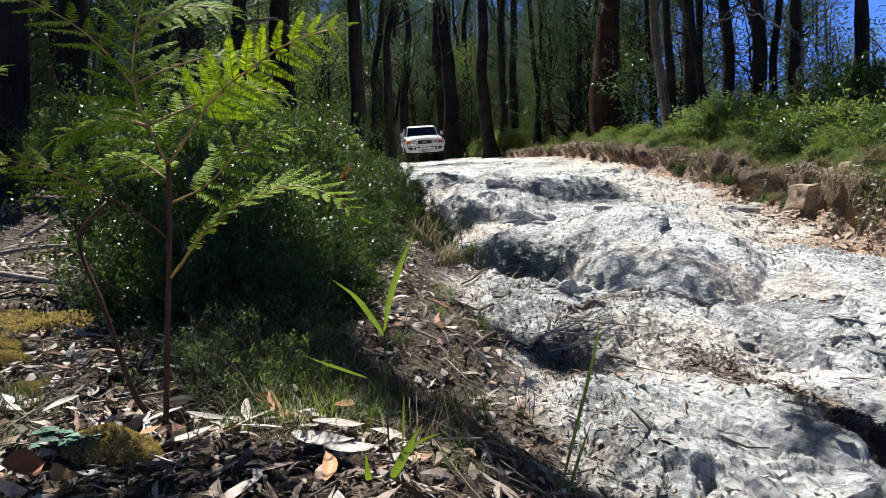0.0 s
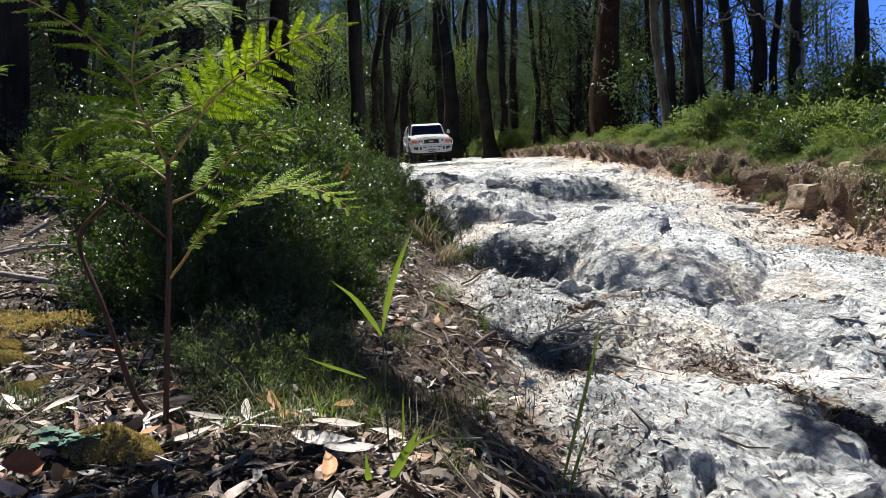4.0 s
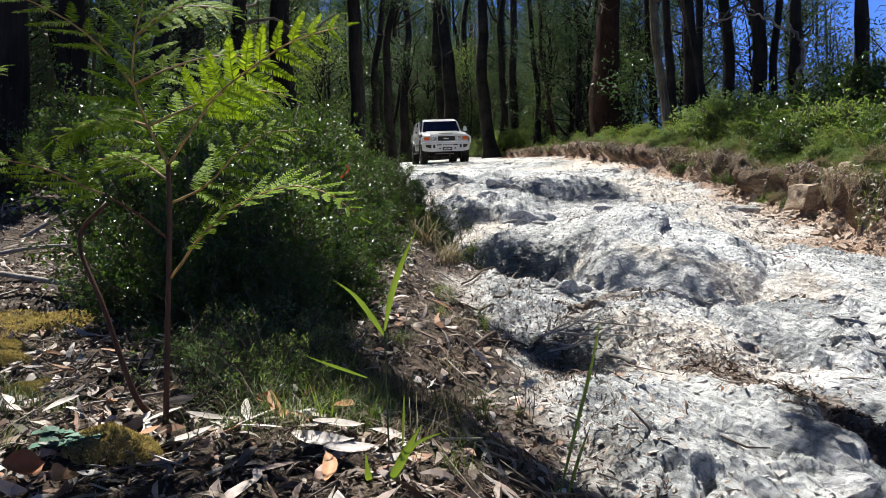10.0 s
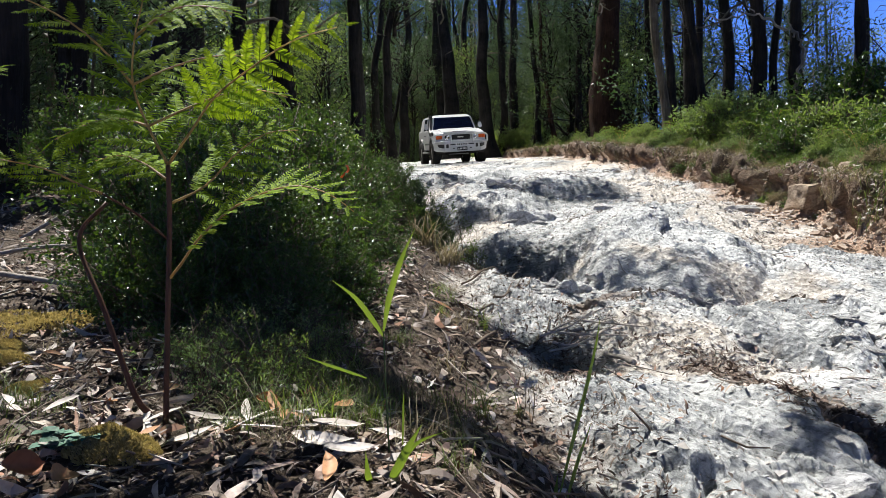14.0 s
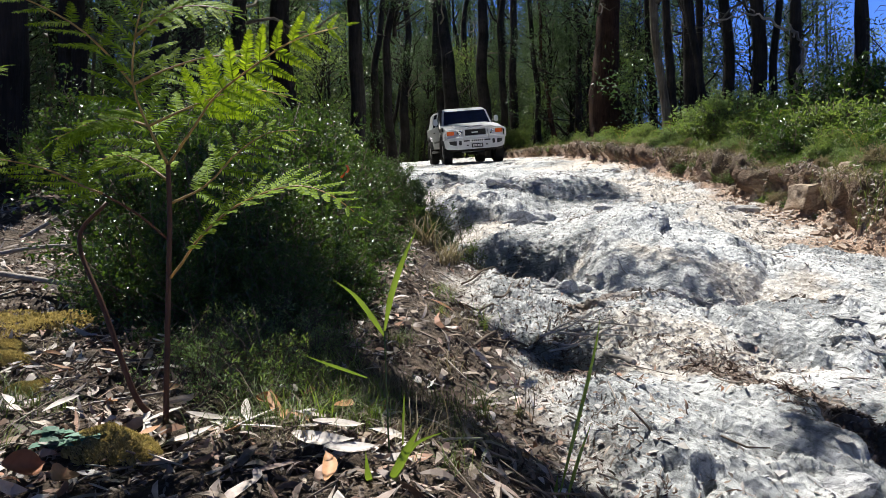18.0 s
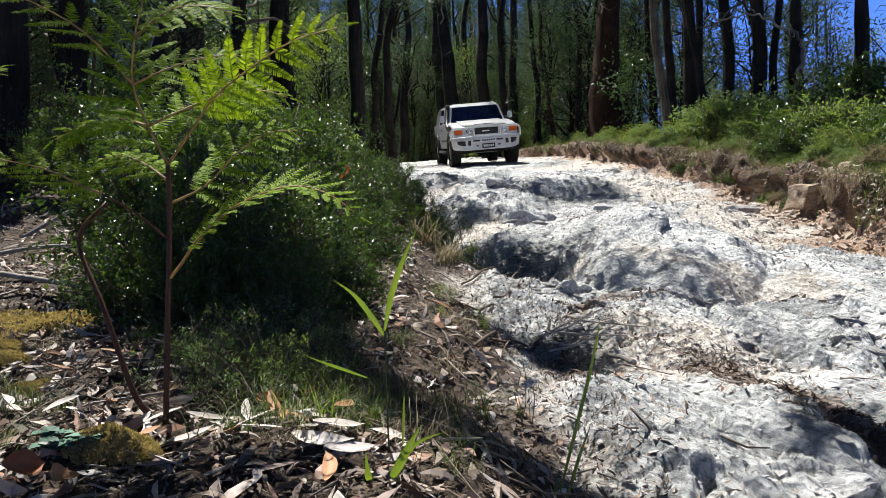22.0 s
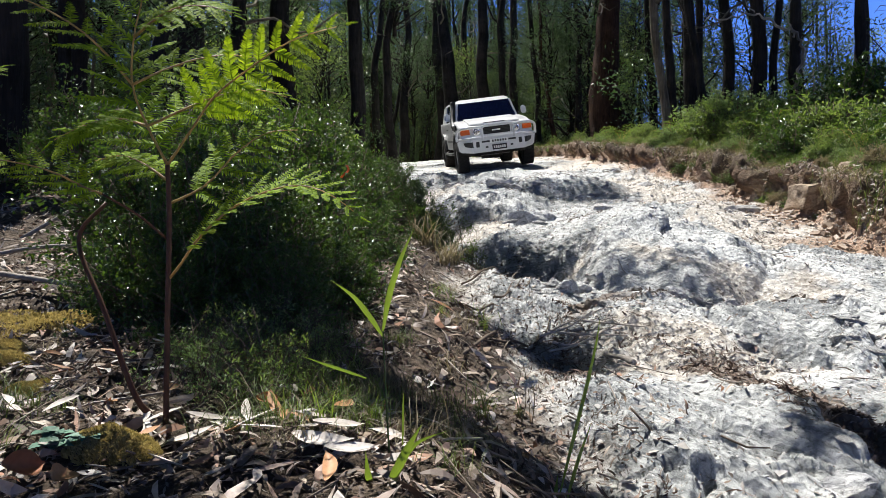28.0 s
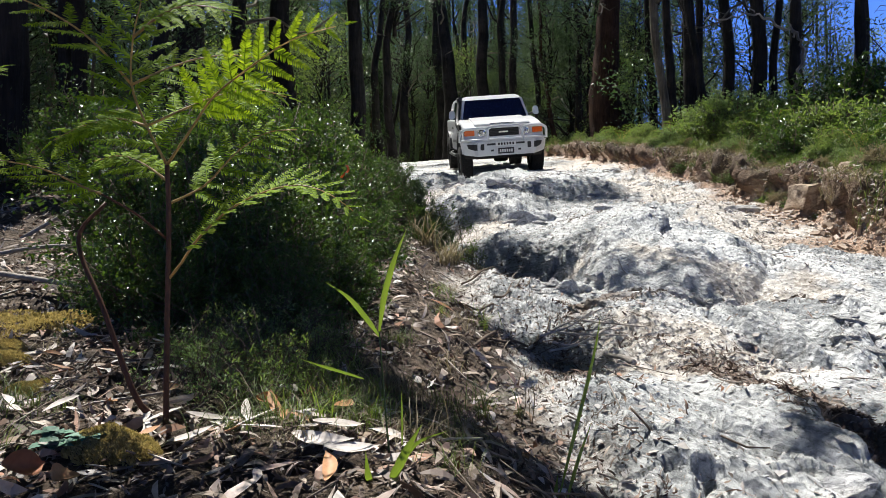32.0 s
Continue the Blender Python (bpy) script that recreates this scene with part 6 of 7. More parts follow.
def small_fern(kind, x, y, size, turn, label="bright green bracken clump on the bank"):
    thing = empty("bracken_fern", pose(x, y, height(x, y) - 0.02))
    for name, me in zip(("stalk", "foliage"), SMALL_FERNS[kind % 2]):
        part(name, me, None, thing).matrix_basis = pose(0, 0, 0, 0, 0, turn) @ Matrix.Diagonal((size, size, size, 1))
    tagged(thing, label, "fern", "bracken ferns")


def tuft_mesh(seed, n, long, wide, droop):
    rng = np.random.default_rng(seed)
    a = rng.uniform(0, 2 * np.pi, n)
    base = np.stack([rng.normal(0, 0.03, n), rng.normal(0, 0.03, n), np.full(n, -0.01)], 1)
    out = np.stack([np.cos(a), np.sin(a), np.zeros(n)], 1)
    return grid_mesh("grass_tuft", *blades(base, out, long * rng.uniform(0.5, 1.15, n), wide, rng.uniform(0.2, 1.0, n) * droop))


TUFTS = [tuft_mesh(80 + k, 46, 0.32, 0.010, 1.0) for k in range(3)]
FINE_TUFTS = [tuft_mesh(85 + k, 40, 0.15, 0.0024, 1.2) for k in range(3)]


def tuft(kind, x, y, size, turn, material, label, meshes=None, shift=0.0):
    me = (meshes or TUFTS)[kind % 3]
    if not me.materials:
        me.materials.append(GRASS)
    ob = part("grass_tuft", me, None)
    ob.material_slots[0].link = "OBJECT"
    ob.material_slots[0].material = material
    ob.matrix_basis = pose(x - shift, y, height(x, y), 0, 0, turn) @ Matrix.Diagonal((size, size, size, 1))
    tagged(ob, label, "grass", "grass tufts")


BANK_SHRUBS = [shrub_meshes(50 + k, 0.42, 0.5, 2600, 0.042, 0.45, 44) for k in range(3)]


def bank_plants():
    rng = np.random.default_rng(91)
    for k in range(250):
        y = 4.6 * (34 / 4.6) ** rng.random()
        x = float(np.interp(y, BANK_Y, BANK_X)) + 0.35 + abs(rng.normal(0, 1.1))
        r = rng.random()
        if r < 0.13:
            small_fern(k, x + 0.3, y, rng.uniform(0.4, 0.75), rng.uniform(0, 360))
        elif r < 0.46:
            tuft(k, x, y, rng.uniform(0.6, 1.5), rng.uniform(0, 360), GRASS_DULL, "green grass tuft on the bank")
        elif r < 0.54:
            tuft(k, x - 0.12, y, rng.uniform(0.6, 1.3), rng.uniform(0, 360), STRAW, "dry straw grass hanging over the bank's edge")
        else:
            shrub(k, x + 0.5, y, rng.uniform(0.45, 1.05), rng.uniform(0, 360), LEAF_BRIGHT if rng.random() < 0.6 else LEAF_SHRUB, "low leafy bush on top of the bank", 1.0, BANK_SHRUBS)
    for k in range(170):
        y = 4.8 * (26 / 4.8) ** rng.random()
        x = float(np.interp(y, BANK_Y, BANK_X)) + rng.uniform(0.12, 0.75)
        shrub(k, x, y, rng.uniform(0.2, 0.5), rng.uniform(0, 360), (LEAF_BRIGHT, LEAF_SPRIG, LEAF_SHRUB, STRAW)[k % 4], "small leafy plant hanging over the bank's lip", 0.8, BANK_SHRUBS)
    for k, (x, y, size) in enumerate(((5.6, 9.0, 1.5), (6.6, 10.0, 1.8), (5.0, 11.5, 1.4), (7.6, 10.5, 1.9), (5.6, 14.0, 1.6), (6.6, 14.0, 1.7), (7.9, 12.5, 2.0), (4.7, 7.4, 1.2), (8.8, 11.5, 2.2), (5.4, 7.6, 1.4), (5.9, 11.6, 2.3), (6.9, 12.4, 2.6), (5.1, 9.8, 1.7), (7.6, 13.6, 2.8))):
        shrub(k, x, y, size, k * 71, LEAF_BRIGHT if k % 3 == 0 else LEAF_SHRUB, "leafy green bush on top of the bank", 1.0, BANK_SHRUBS)
    for k, (x, y, size) in enumerate(((5.0, 11.2, 1.15), (5.7, 12.6, 1.2), (4.5, 14.5, 1.0), (4.6, 19.0, 1.0))):
        small_fern(k, x, y, size, k * 47, "tall bracken clump among the bushes of the bank")
    # the leafy top of the bank beside the nearest stretch
    for k in range(36):
        y = rng.uniform(7.5, 15)
        x = float(np.interp(y, BANK_Y, BANK_X)) + rng.uniform(0.35, 2.2)
        shrub(k, x, y, 0.35 + 1.1 * rng.random() ** 2, rng.uniform(0, 360), (LEAF_BRIGHT, LEAF_SPRIG, LEAF_BRIGHT, LEAF_SHRUB)[k % 4], "leafy pale green bush on top of the bank", rng.uniform(0.8, 1.2), BANK_SHRUBS)
    for k in range(10):
        shrub(k, rng.uniform(4.9, 6.6), rng.uniform(12.6, 15.5), rng.uniform(1.5, 2.3), rng.uniform(0, 360), (LEAF_SPRIG, LEAF_BRIGHT)[k % 2], "tall pale green bush on top of the bank", 1.0, BANK_SHRUBS)
    for k in range(14):
        shrub(k, rng.uniform(1.7, 3.6), rng.uniform(33, 42), rng.uniform(1.4, 2.6), rng.uniform(0, 360), LEAF_BRIGHT, "bright green bush beside the far bend", 1.0, BANK_SHRUBS)
    # plants on the turf that overhangs the cut
    for k in range(190):
        y = 4.8 * (22 / 4.8) ** rng.random()
        out = rng.uniform(0.36, 0.95)
        x = float(np.interp(y, BANK_Y, BANK_X) + 0.16 * fbm(np.array([y * 0.9]), np.array([8.1]), 3, 6)[0]) + out
        shift = 0.19 * (1 - float(smooth(0.5, 1.3, out)))
        if k % 5 < 3:
            shrub(k, x, y, rng.uniform(0.16, 0.42), rng.uniform(0, 360), (LEAF_SPRIG, LEAF_BRIGHT, LEAF_SHRUB, LEAF_BRIGHT)[k % 4], "small leafy plant on the bank's overhanging lip", rng.uniform(0.7, 1.1), BANK_SHRUBS, shift)
        else:
            tuft(k, x, y, rng.uniform(0.35, 0.8), rng.uniform(0, 360), GRASS_DULL if k % 2 else STRAW, "thin grass tuft on the bank's overhanging lip", None, shift)
    # bracken and bushes up the low side and at the far bend
    for k in range(70):
        y = 9 * (36 / 9) ** rng.random()
        x = float(np.interp(y, EDGE_Y, EDGE_X)) - 0.7 - abs(rng.normal(0, 2.6))
        if rng.random() < 0.4:
            small_fern(k, x, y, rng.uniform(0.7, 1.3), rng.uniform(0, 360), "bracken clump among the trunks")
        else:
            shrub(k, x, y, rng.uniform(0.8, 1.7), rng.uniform(0, 360), LEAF_SHRUB if rng.random() < 0.7 else LEAF_BRIGHT, "leafy bush among the trunks", 1.0, BANK_SHRUBS)


bank_plants()


def fringe():
    """Dry and green grass that hangs over the lip of the bank."""
    rng = np.random.default_rng(93)
    for name, n, material, label in (("dry_grass_fringe", 10500, STRAW, "dry grass and rootlets hanging over the bank's lip"), ("green_grass_fringe", 9000, GRASS_DULL, "short green grass along the bank's lip")):
        y = 4.4 * (32 / 4.4) ** rng.random(n)
        keep = rng.random(n) < smooth(-0.1, 0.35, fbm(y * 1.6, y * 0 + 2.0, 3, 15 if name[0] == "d" else 16))
        y = y[keep]
        n = len(y)
        hang = 1.0 if name[0] == "d" else 0.25
        x = np.interp(y, BANK_Y, BANK_X) + 0.16 * fbm(y * 0.9, y * 0 + 8.1, 3, 6) + rng.uniform(0.16, 0.55 if hang == 1 else 1.1, n)
        base = np.stack([x - 0.17 * (1 - smooth(0.4, 1.2, x - np.interp(y, BANK_Y, BANK_X))), y, heights(x, y) - 0.01], 1)
        out = np.stack([-np.ones(n) * hang, rng.normal(-0.2, 0.5, n), np.zeros(n)], 1) + rng.normal(0, 0.35, (n, 3)) * [1, 1, 0]
        me = grid_mesh(name, *blades(base, out, rng.uniform(0.06, 0.21, n), 0.003 + 0.0004 * y, rng.uniform(0.5, 1.5, n) * (1.0 if hang == 1 else 0.6)))
        tagged(part(name, me, material), label, "grass", kind="stuff")


fringe()


def verge_plants():
    rng = np.random.default_rng(97)
    for k in range(48):
        x, y = rng.uniform(-1.5, 0.1), rng.uniform(1.3, 2.4)
        if math.hypot(x + 0.6, y - 1.38) < 0.13:
            continue
        if x > np.interp(y, EDGE_Y, EDGE_X) - 0.2:
            continue
        tuft(k, x, y, rng.uniform(0.5, 1.1), rng.uniform(0, 360), GRASS_DULL if rng.random() < 0.5 else STRAW, "thin grass tuft in the leaf litter", FINE_TUFTS)
    for k, (x, y, size) in enumerate(((-0.46, 1.95, 0.9), (-0.36, 1.85, 0.8), (-0.56, 2.05, 0.9), (-0.30, 2.0, 0.8), (-0.2, 1.75, 0.7), (-0.42, 1.65, 0.7), (0.02, 1.7, 0.7))):
        tuft(k, x, y, size * 0.9, k * 40, GRASS_DULL, "thin green grass tuft beside the bush", FINE_TUFTS)
    for k in range(26):
        y = 2.2 * (14 / 2.2) ** rng.random()
        x = float(np.interp(y, EDGE_Y, EDGE_X)) - rng.uniform(0.05, 0.35)
        tuft(k, x, y, rng.uniform(0.5, 1.0), rng.uniform(0, 360), STRAW if k % 3 else GRASS, "dry grass tuft along the track's edge", FINE_TUFTS if y < 4 else TUFTS)


verge_plants()
for k, (x, y) in enumerate(((-0.30, 1.72), (-0.23, 1.66), (-0.36, 1.68), (-0.18, 1.78), (-0.27, 1.58))):
    tuft(k, x, y, 0.95, k * 55, GRASS, "bright thin arching grass in the leaf litter", FINE_TUFTS)


# Low sprigs beside the bush, and moss.
SPRIGS = [shrub_meshes(56 + k, 0.10, 0.17, 620, 0.009, 0.42, 14) for k in range(3)]
for k, (x, y, size) in enumerate(((-0.50, 2.02, 1.0), (-0.38, 2.05, 1.1), (-0.60, 1.9, 0.8), (-0.24, 1.55, 0.7), (0.1, 5.0, 2.2), (0.0, 5.4, 2.5), (0.22, 5.2, 1.8))):
    shrub(k, x, y, size, k * 67, LEAF_BRIGHT if y > 4 else LEAF_SHRUB, "small leafy sprig at the foot of the bush", 1.0, SPRIGS)


rng = np.random.default_rng(58)
for k in range(16):
    x, y = rng.uniform(-0.62, -0.30), rng.uniform(1.60, 1.95)
    shrub(k, x, y, rng.uniform(0.7, 1.35), rng.uniform(0, 360), (LEAF_SPRIG, LEAF_SPRIG, LEAF_BRIGHT)[k % 3], "small grey-green leafy sprig in the leaf litter", rng.uniform(0.9, 1.4), SPRIGS)
for k in range(26):
    x, y = rng.uniform(-0.5, 0.12), rng.uniform(1.42, 1.95)
    tuft(k, x, y, rng.uniform(0.6, 1.25), rng.uniform(0, 360), (GRASS_DULL, STRAW, GRASS)[k % 3], "thin arching grass in the leaf litter", FINE_TUFTS)


def moss(seed, x, y, wide, tall):
    """A cushion of moss: a mound furred with tiny leaves."""
    rng = np.random.default_rng(seed)
    n = 5200
    a, r = rng.uniform(0, 2 * np.pi, n), np.sqrt(rng.random(n))
    edge = 1 + 0.3 * fbm(np.cos(a) * 1.5 + seed, np.sin(a) * 1.5, 3, seed)
    px, py = np.cos(a) * r * wide * edge, np.sin(a) * r * wide * 0.8 * edge
    pz = heights(x + px, y + py) - height(x, y) + tall * (1 - r ** 2) + 0.25 * tall * fbm(px * 40, py * 40, 2, 3)
    at = np.stack([px, py, pz], 1)
    d = np.stack([px / wide * 0.5, py / wide * 0.5, np.ones(n)], 1) + rng.normal(0, 0.5, (n, 3))
    ob = part("moss_cushion", grid_mesh("moss_cushion", *leaves(at, d, rng.normal(0, 1, (n, 3)), 0.012, 0.006), False), MOSS)
    ob.matrix_basis = pose(x, y, height(x, y))
    tagged(ob, "yellow-green moss cushion in the leaf litter", "moss", "moss cushions")


for k, (x, y, wide, tall) in enumerate(((-0.60, 1.38, 0.075, 0.035), (-1.36, 2.45, 0.22, 0.05), (-1.17, 1.95, 0.07, 0.03), (-1.30, 2.15, 0.08, 0.03), (-0.98, 1.75, 0.05, 0.02), (3.78, 7.5, 0.17, 0.08))):
    moss(200 + k, x, y, wide, tall)


# Strap-leaved grass before the camera: each plant from its foot.
def strap(path, wide, parent, label="", fold=0.25):
    line = curve_points(path, 14)
    tang = unit(np.gradient(line, axis=0))
    side = unit(np.cross(tang, np.array([0.15, 1.0, 0.1])))
    nrm = np.cross(side, tang)
    s = np.linspace(0, 1, 14)
    w = (wide * np.minimum(1, 0.35 + 2.5 * s) * np.clip((1 - s) * 2.2, 0.03, 1))[:, None] * 0.5
    v = np.stack([line - side * w + nrm * w * fold, line, line + side * w + nrm * w * fold], 1).reshape(-1, 3)
    k = (np.arange(13)[:, None] * 3 + np.array([0, 1])[None]).reshape(-1, 1)
    return part("blade", grid_mesh("blade", v, np.concatenate([k, k + 1, k + 4, k + 3], 1)), GRASS, parent, label)


def strap_grass(x, y, paths, stem=None, label="bright green strap-leaved grass"):
    z = height(x, y)
    thing = empty("strap_grass", pose(x, y, z))
    foot = np.array((x, y, z))
    for path, wide in paths:
        strap([np.array(p) - foot for p in path], wide, thing)
    if stem:
        part("stem", grid_mesh("stem", *tube(curve_points([np.array(p) - foot for p in stem], 12), np.linspace(0.0022, 0.0015, 12), 6)), LEAF_SHRUB, thing)
    tagged(thing, label, "grass", "strap grasses")
    return thing


swaying = strap_grass(-0.098, 1.35, (
    ([(-0.108, 1.35, -0.150), (-0.095, 1.33, -0.085), (-0.073, 1.31, -0.02), (-0.047, 1.30, 0.037)], 0.011),
    ([(-0.108, 1.35, -0.160), (-0.130, 1.34, -0.125), (-0.160, 1.33, -0.085), (-0.198, 1.32, -0.055)], 0.010),
    ([(-0.140, 1.36, -0.238), (-0.18, 1.35, -0.222), (-0.215, 1.34, -0.208), (-0.252, 1.33, -0.192)], 0.006),
    ([(-0.075, 1.36, -0.38), (-0.073, 1.36, -0.30), (-0.072, 1.36, -0.262)], 0.004)),
    [(-0.098, 1.35, height(-0.098, 1.35)), (-0.102, 1.35, -0.30), (-0.108, 1.35, -0.150)])
strap_grass(-0.085, 1.22, (
    ([(-0.088, 1.22, height(-0.085, 1.22)), (-0.078, 1.20, -0.365), (-0.056, 1.18, -0.318), (-0.033, 1.17, -0.277)], 0.015),
    ([(-0.088, 1.22, height(-0.085, 1.22)), (-0.066, 1.20, -0.345), (-0.040, 1.19, -0.312), (0.010, 1.18, -0.290)], 0.008),
    ([(-0.12, 1.24, height(-0.12, 1.24)), (-0.125, 1.23, -0.38), (-0.128, 1.22, -0.335)], 0.012)))
strap_grass(0.235, 1.50, (
    ([(0.235, 1.50, height(0.235, 1.50)), (0.262, 1.50, -0.40), (0.292, 1.50, -0.28), (0.312, 1.50, -0.19), (0.320, 1.50, -0.136)], 0.0072),
    ([(0.25, 1.50, height(0.25, 1.50)), (0.275, 1.50, -0.43), (0.305, 1.50, -0.345)], 0.007),
    ([(0.225, 1.49, height(0.225, 1.49)), (0.228, 1.49, -0.49), (0.232, 1.49, -0.455)], 0.008)))


def everlasting():
    """White button flowers on thin stalks."""
    x, y = 0.225, 2.0
    z = height(x, y)
    thing = empty("everlasting_flowers", pose(x, y, z))
    tagged(thing, "white papery button flowers on thin dry stalks", "flowers")
    rng = np.random.default_rng(5)
    for fx, fz, petal in ((0.218, -0.305, True), (0.245, -0.358, True), (0.225, -0.368, True), (0.208, -0.452, False)):
        top = np.array((fx - x, rng.uniform(-0.02, 0.02), fz - z))
        foot = np.array((rng.uniform(-0.02, 0.02), 0, 0))
        part("flower_stalk", grid_mesh("flower_stalk", *tube([foot, (foot + top) / 2 + [0.006, 0, 0], top], 0.0012, 5)), STRAW, thing)
        n = 70
        d = rng.normal(0, 1, (n, 3)) * [1, 1, 0.5] + [0, 0, 0.25]
        v, f = leaves(np.repeat(top[None], n, 0), d, rng.normal(0, 1, (n, 3)), 0.017, 0.010)
        button, quads = lathe([(-0.006, 0.0), (-0.004, 0.009), (0.002, 0.012), (0.008, 0.008), (0.010, 0.0)], 12)
        part("flower_button", grid_mesh("flower_button", button[:, [1, 2, 0]] + top, quads[:, ::-1]), PETAL if petal else STRAW, thing)
        part("flower_head", grid_mesh("flower_head", v, f), PETAL if petal else STRAW, thing, "white papery flower head" if petal else "tan seed head")


everlasting()


# ---- fallen branches, bark and single leaves ----
def branch(path, radius, label, material=None):
    z = height(path[0][0], path[0][1])
    foot = np.array((path[0][0], path[0][1], z))
    rng = np.random.default_rng(int(abs(path[0][0]) * 1000) + 3)
    line = curve_points([np.array(p) - foot for p in path], 24)
    ob = part("fallen_branch", grid_mesh("fallen_branch", *tube(line, radius * np.linspace(1.0, 0.55, 24), 8, 0.10, rng)), material or TWIG)
    ob.matrix_basis = pose(*foot)
    tagged(ob, label, "branch", "fallen branches")


def lying(points, lift):
    return [(x, y, height(x, y) + lift) for x, y in points]


PALE_WOOD = plain("bleached_wood", (0.50, 0.45, 0.39), 0.85, 0.2, dirt=0.45, scale=24, bump=0.5)
GREY_WOOD = plain("weathered_wood", (0.30, 0.27, 0.24), 0.85, 0.2, dirt=0.5, scale=20, bump=0.5)
branch([(-2.0, 2.75, -0.05), (-1.6, 2.75, -0.10), (-1.25, 2.7, -0.15), (-0.95, 2.65, height(-0.95, 2.65) + 0.02)], 0.012, "bleached dead branch lying over the litter", GREY_WOOD)
branch([(-2.1, 2.95, height(-2.1, 2.95) + 0.02), (-1.7, 3.0, 0.0), (-1.38, 3.05, 0.02)], 0.011, "grey dead branch lying beside the moss", GREY_WOOD)
branch([(-2.4, 4.2, height(-2.4, 4.2)), (-2.0, 4.2, 0.28), (-1.7, 4.1, 0.33)], 0.012, "grey dead branch leaning in the bush", GREY_WOOD)
branch(lying([(0.66, 2.55), (0.64, 2.63), (0.60, 2.74)], 0.02), 0.013, "short grey stick lodged in the rock", GREY_WOOD)
branch(lying([(-0.02, 5.2), (0.18, 4.8), (0.34, 4.4)], 0.025), 0.016, "pale dead stick along the track's edge", GREY_WOOD)
branch(lying([(0.22, 2.9), (0.15, 2.6), (0.06, 2.25)], 0.02), 0.009, "thin dead stick on the leaf litter")
branch([(-0.02, 1.45, height(-0.02, 1.45) + 0.0), (-0.06, 1.40, -0.385), (0.0, 1.45, -0.375), (0.08, 1.5, -0.385)], 0.004, "thin grey twig arching over the litter", GREY_WOOD)
rng = np.random.default_rng(53)
for k in range(14):
    x, y, a = rng.uniform(0.52, 0.70), rng.uniform(2.96, 3.16), rng.normal(0.25, 0.3)
    half = rng.uniform(0.05, 0.15)
    branch(lying([(x - half * math.cos(a), y - half * math.sin(a)), (x, y + rng.normal(0, 0.015)), (x + half * math.cos(a), y + half * math.sin(a))], rng.uniform(0.012, 0.05)), rng.uniform(0.002, 0.006), "bleached strip of bark lodged among the rocks", PALE_WOOD)
for k in range(16):
    a = (0.5 + 0.07 * (k % 5), 2.5 + 0.14 * k)
    branch(lying([(a[0] - 0.4, a[1]), (a[0] - 0.34, a[1] + 0.10), (a[0] - 0.30, a[1] + 0.24)], 0.012 + 0.004 * (k % 3)), 0.004 + 0.001 * (k % 4), "thin dead stick on the track's edge")

LEAF_RED = litter_material("red_leaf", (0.30, 0.10, 0.04), (0.36, 0.15, 0.06))
LEAF_ORANGE = litter_material("orange_leaf", (0.42, 0.20, 0.08), (0.48, 0.26, 0.13))
LEAF_PALE = litter_material("pale_leaf", (0.62, 0.58, 0.53), (0.46, 0.40, 0.35))


def single_leaf(x, y, long, wide, turn, material, label, lift=0.02, tilt=(0, 0), curl=0.35):
    s, c = np.linspace(-0.5, 0.5, 11), np.linspace(-1, 1, 5)
    S, C = np.meshgrid(s, c, indexing="ij")
    w = np.clip(1 - (2 * np.abs(S + 0.05)) ** 2.2, 0.02, 1) * wide / 2
    v = np.stack([S * long, C * w + S * S * long * 0.35, curl * (np.abs(C) ** 1.5 * w + long * 0.4 * (S * S - 0.1))], 2).reshape(-1, 3)
    k = (np.arange(10)[:, None] * 5 + np.arange(4)[None]).reshape(-1, 1)
    ob = part("fallen_leaf", grid_mesh("fallen_leaf", v, np.concatenate([k, k + 1, k + 6, k + 5], 1)), material)
    ob.matrix_basis = pose(x, y, height(x, y) + lift, tilt[0], tilt[1], turn)
    tagged(ob, label, "leaf", "fallen leaves")


single_leaf(-0.70, 1.23, 0.075, 0.050, 60, LEAF_RED, "curled red-brown dead leaf", 0.035, (50, 10), 0.9)
single_leaf(-0.63, 1.22, 0.070, 0.045, 100, LEAF_ORANGE, "curled tan dead leaf", 0.03, (30, 0), 0.8)
single_leaf(-0.345, 1.52, 0.10, 0.022, -50, LEAF_ORANGE, "long orange dead gum leaf", 0.035, (20, 30))
single_leaf(-0.37, 1.56, 0.05, 0.028, 10, LEAF_RED, "curled orange-brown dead leaf", 0.05, (40, 0), 0.8)
single_leaf(-0.40, 1.50, 0.08, 0.020, -65, LEAF_PALE, "long pale dead gum leaf", 0.03, (20, 25))
single_leaf(-0.22, 1.33, 0.13, 0.035, -20, LEAF_PALE, "large pale dead leaf", 0.025, (25, 0))
single_leaf(-0.19, 1.38, 0.11, 0.040, 35, LEAF_PALE, "large pale dead leaf", 0.03, (10, 10))
single_leaf(-0.16, 1.30, 0.10, 0.035, 5, LEAF_PALE, "large pale dead leaf", 0.03, (15, 0))
LEAF_TEAL = litter_material("teal_leaf", (0.07, 0.16, 0.10), (0.12, 0.24, 0.17))


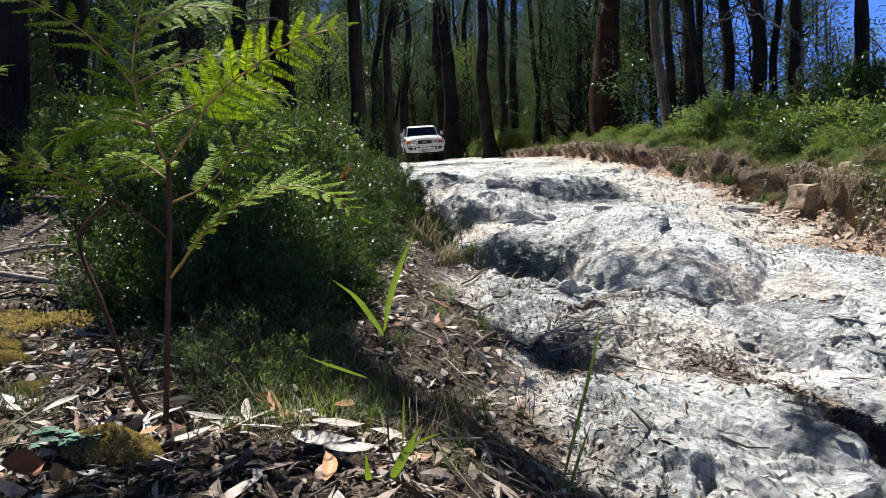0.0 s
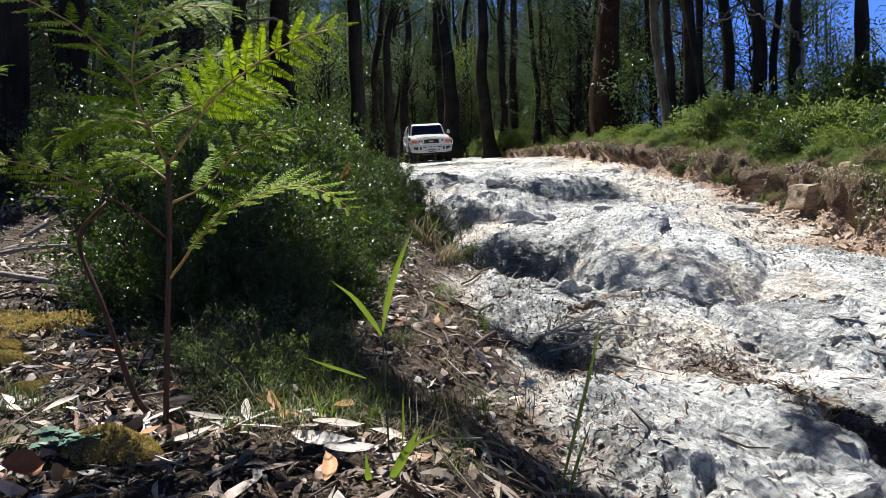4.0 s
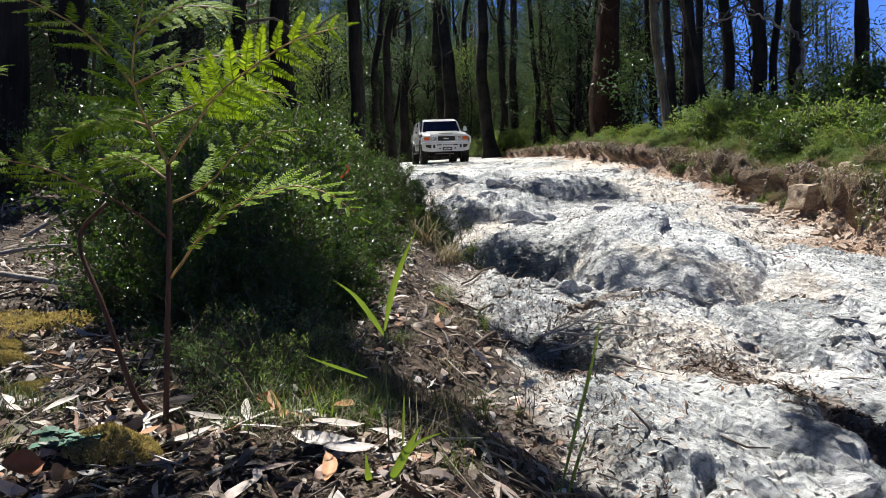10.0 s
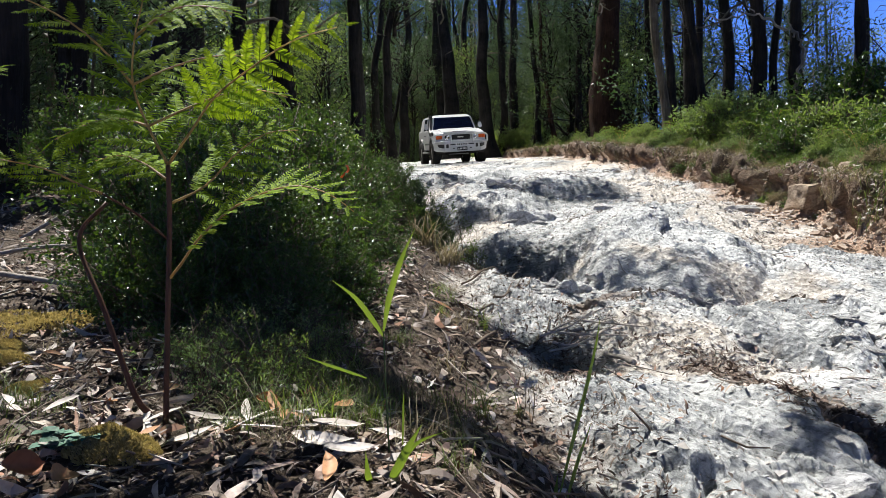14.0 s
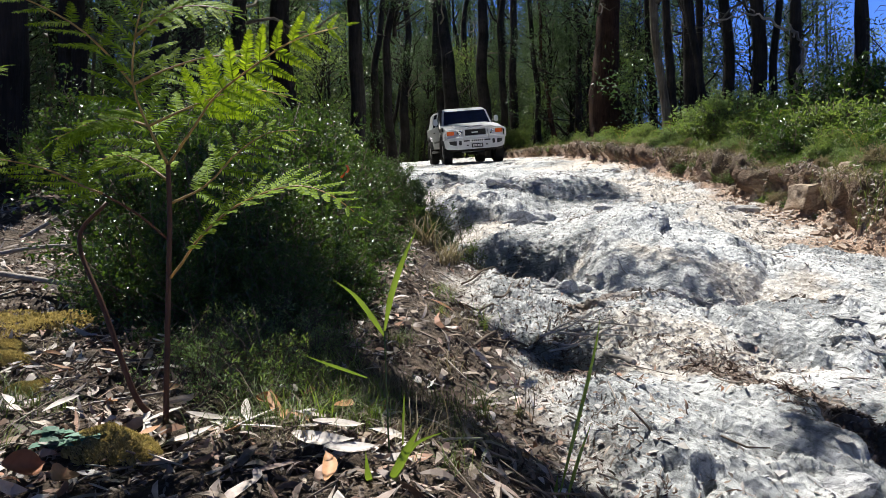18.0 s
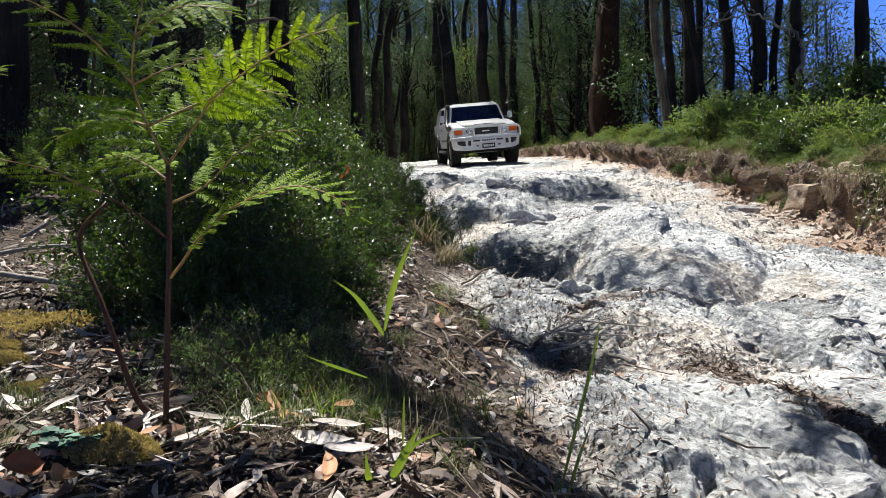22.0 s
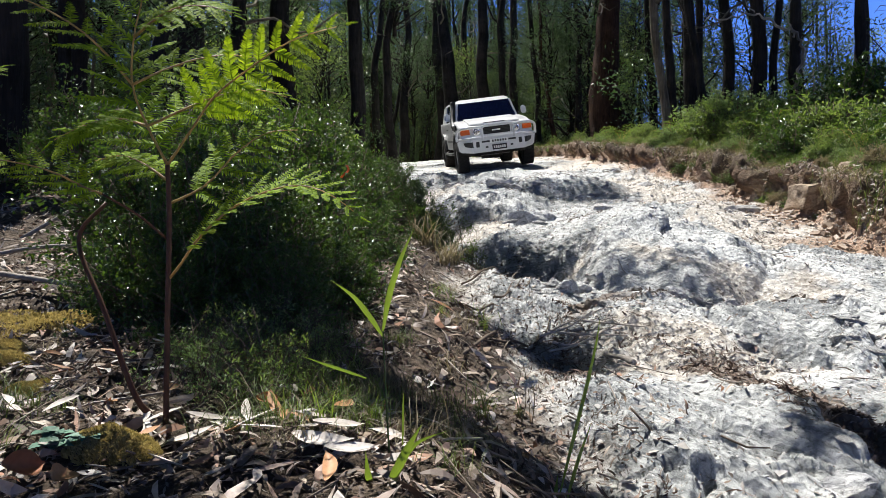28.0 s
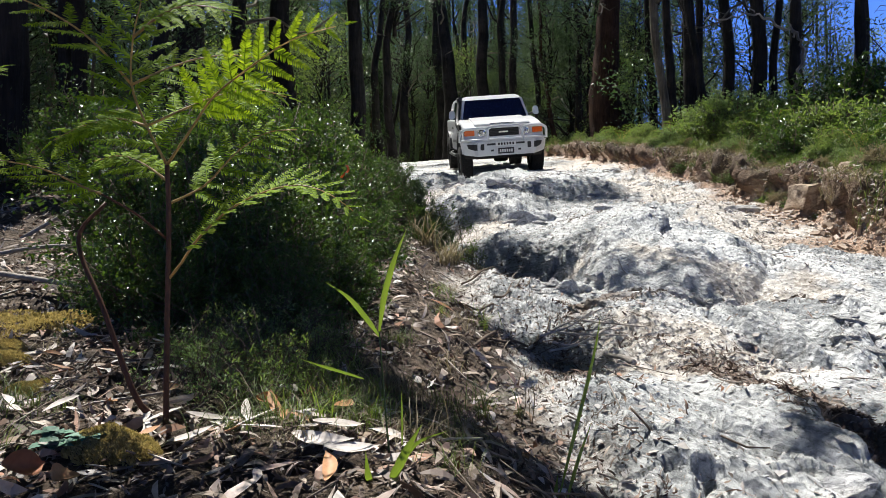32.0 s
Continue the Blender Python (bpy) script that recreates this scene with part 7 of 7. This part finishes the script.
def rosette(x, y, count, rng):
    """A flat rosette of round leaves on the litter."""
    thing = empty("rosette_plant", pose(x, y, height(x, y) + 0.012))
    tagged(thing, "flat rosette of blue-green round leaves on the litter", "plant", "rosette plants")
    for k in range(count):
        a, long = k * 2.4, rng.uniform(0.03, 0.05)
        u, w = np.meshgrid(np.linspace(0, 1, 7), np.linspace(-1, 1, 5), indexing="ij")
        wide = 0.36 * long * np.sin(np.pi * np.clip(u * 0.93 + 0.05, 0, 1))
        v = np.stack([u * long, w * wide, 0.006 + 0.010 * u - 0.014 * u * u + 0.25 * np.abs(w) * wide + 0.004 * (k % 3)], 2).reshape(-1, 3)
        q = (np.arange(6)[:, None] * 5 + np.arange(4)[None]).reshape(-1, 1)
        part("leaf", grid_mesh("leaf", v, np.concatenate([q, q + 1, q + 6, q + 5], 1)), LEAF_TEAL, thing).matrix_basis = pose(0, 0, 0, 0, -rng.uniform(5, 25), math.degrees(a))


rng = np.random.default_rng(45)
for x, y in ((-0.71, 1.34), (-0.655, 1.36), (-0.74, 1.40)):
    rosette(x, y, 8, rng)
rng = np.random.default_rng(44)
for k in range(120):
    x, y = rng.uniform(-1.25, -0.1), rng.uniform(1.2, 2.2)
    single_leaf(x, y, rng.uniform(0.04, 0.10), rng.uniform(0.014, 0.026), rng.uniform(0, 360), (LEAF_PALE, LEAF_ORANGE, LEAF_PALE, DEAD_LEAF)[k % 4],
                "dry gum leaf lying on the litter", rng.uniform(0.015, 0.035), (rng.uniform(-25, 25), rng.uniform(-20, 20)))


def marker_tape():
    """A strip of orange tape tied in the bush."""
    v, f = [], []
    for k in range(9):
        s = k / 8
        x, z = 0.012 * math.sin(s * 5), -0.065 * s
        v += [(x - 0.006, 0.006 * math.sin(s * 7), z), (x + 0.006, 0.006 * math.cos(s * 6), z)]
        if k:
            f.append((2 * k - 2, 2 * k - 1, 2 * k + 1, 2 * k))
    ob = part("marker_tape", grid_mesh("marker_tape", v, f), TAPE)
    ob.matrix_basis = pose(-0.425, 3.25, 0.37, 0, 12, 0)
    tagged(ob, "strip of orange marker tape hanging in the bush", "tape")


marker_tape()


def motions():
    walk(wagon, [(row[0], car_pose(row)) for row in CAR_ROWS])
    times = np.arange(0, 32.01, 0.5)
    gone = CAR_ROWS[0][2] - np.interp(times, [r[0] for r in CAR_ROWS], [r[2] for r in CAR_ROWS])
    # the front wheel on the low side drops into a hollow towards the end
    droop = np.interp(times, (0, 25, 28, 30, 31, 32), (0, 0, 0.07, 0.13, 0.16, 0.17))
    for wheel, x, y in wheels:
        low = droop if x > 0 and y > 0 else 0 * droop
        walk(wheel, [(float(t), Matrix.Translation((x, y, WHEEL - h)) @ Matrix.Rotation(-d * 1.015 / WHEEL, 4, "X")) for t, d, h in zip(times, gone, low)])
    # grass and fern sway in the breeze: seconds and degrees
    rest = swaying.matrix_basis.copy()
    sway = ((0, 0.0), (2, -0.5), (3.5, -0.6), (5.5, -1.0), (6, -1.0), (6.5, -0.4), (8.5, 0.0), (10, 0.2), (14, -0.3), (17, 0.2), (22, 0.2), (24, 0.0),
            (24.5, -0.6), (27.5, -0.6), (29.5, 0.0), (30, -1.0), (30.5, -2.4), (31, -1.8), (31.5, -2.8), (32, -2.2))
    walk(swaying, [(t, rest @ Matrix.Rotation(radians(a), 4, "Y")) for t, a in sway])
    still = fern.matrix_basis.copy()
    walk(fern, [(t, still @ Matrix.Rotation(radians(a), 4, "Y")) for t, a in ((0, 0.0), (7.5, -0.06), (9.5, 0.02), (12, -0.08), (16, 0.0), (24, -0.06), (27.5, -0.1), (29.5, -0.3), (30, -0.2), (30.5, -0.32), (32, -0.25))])


motions()
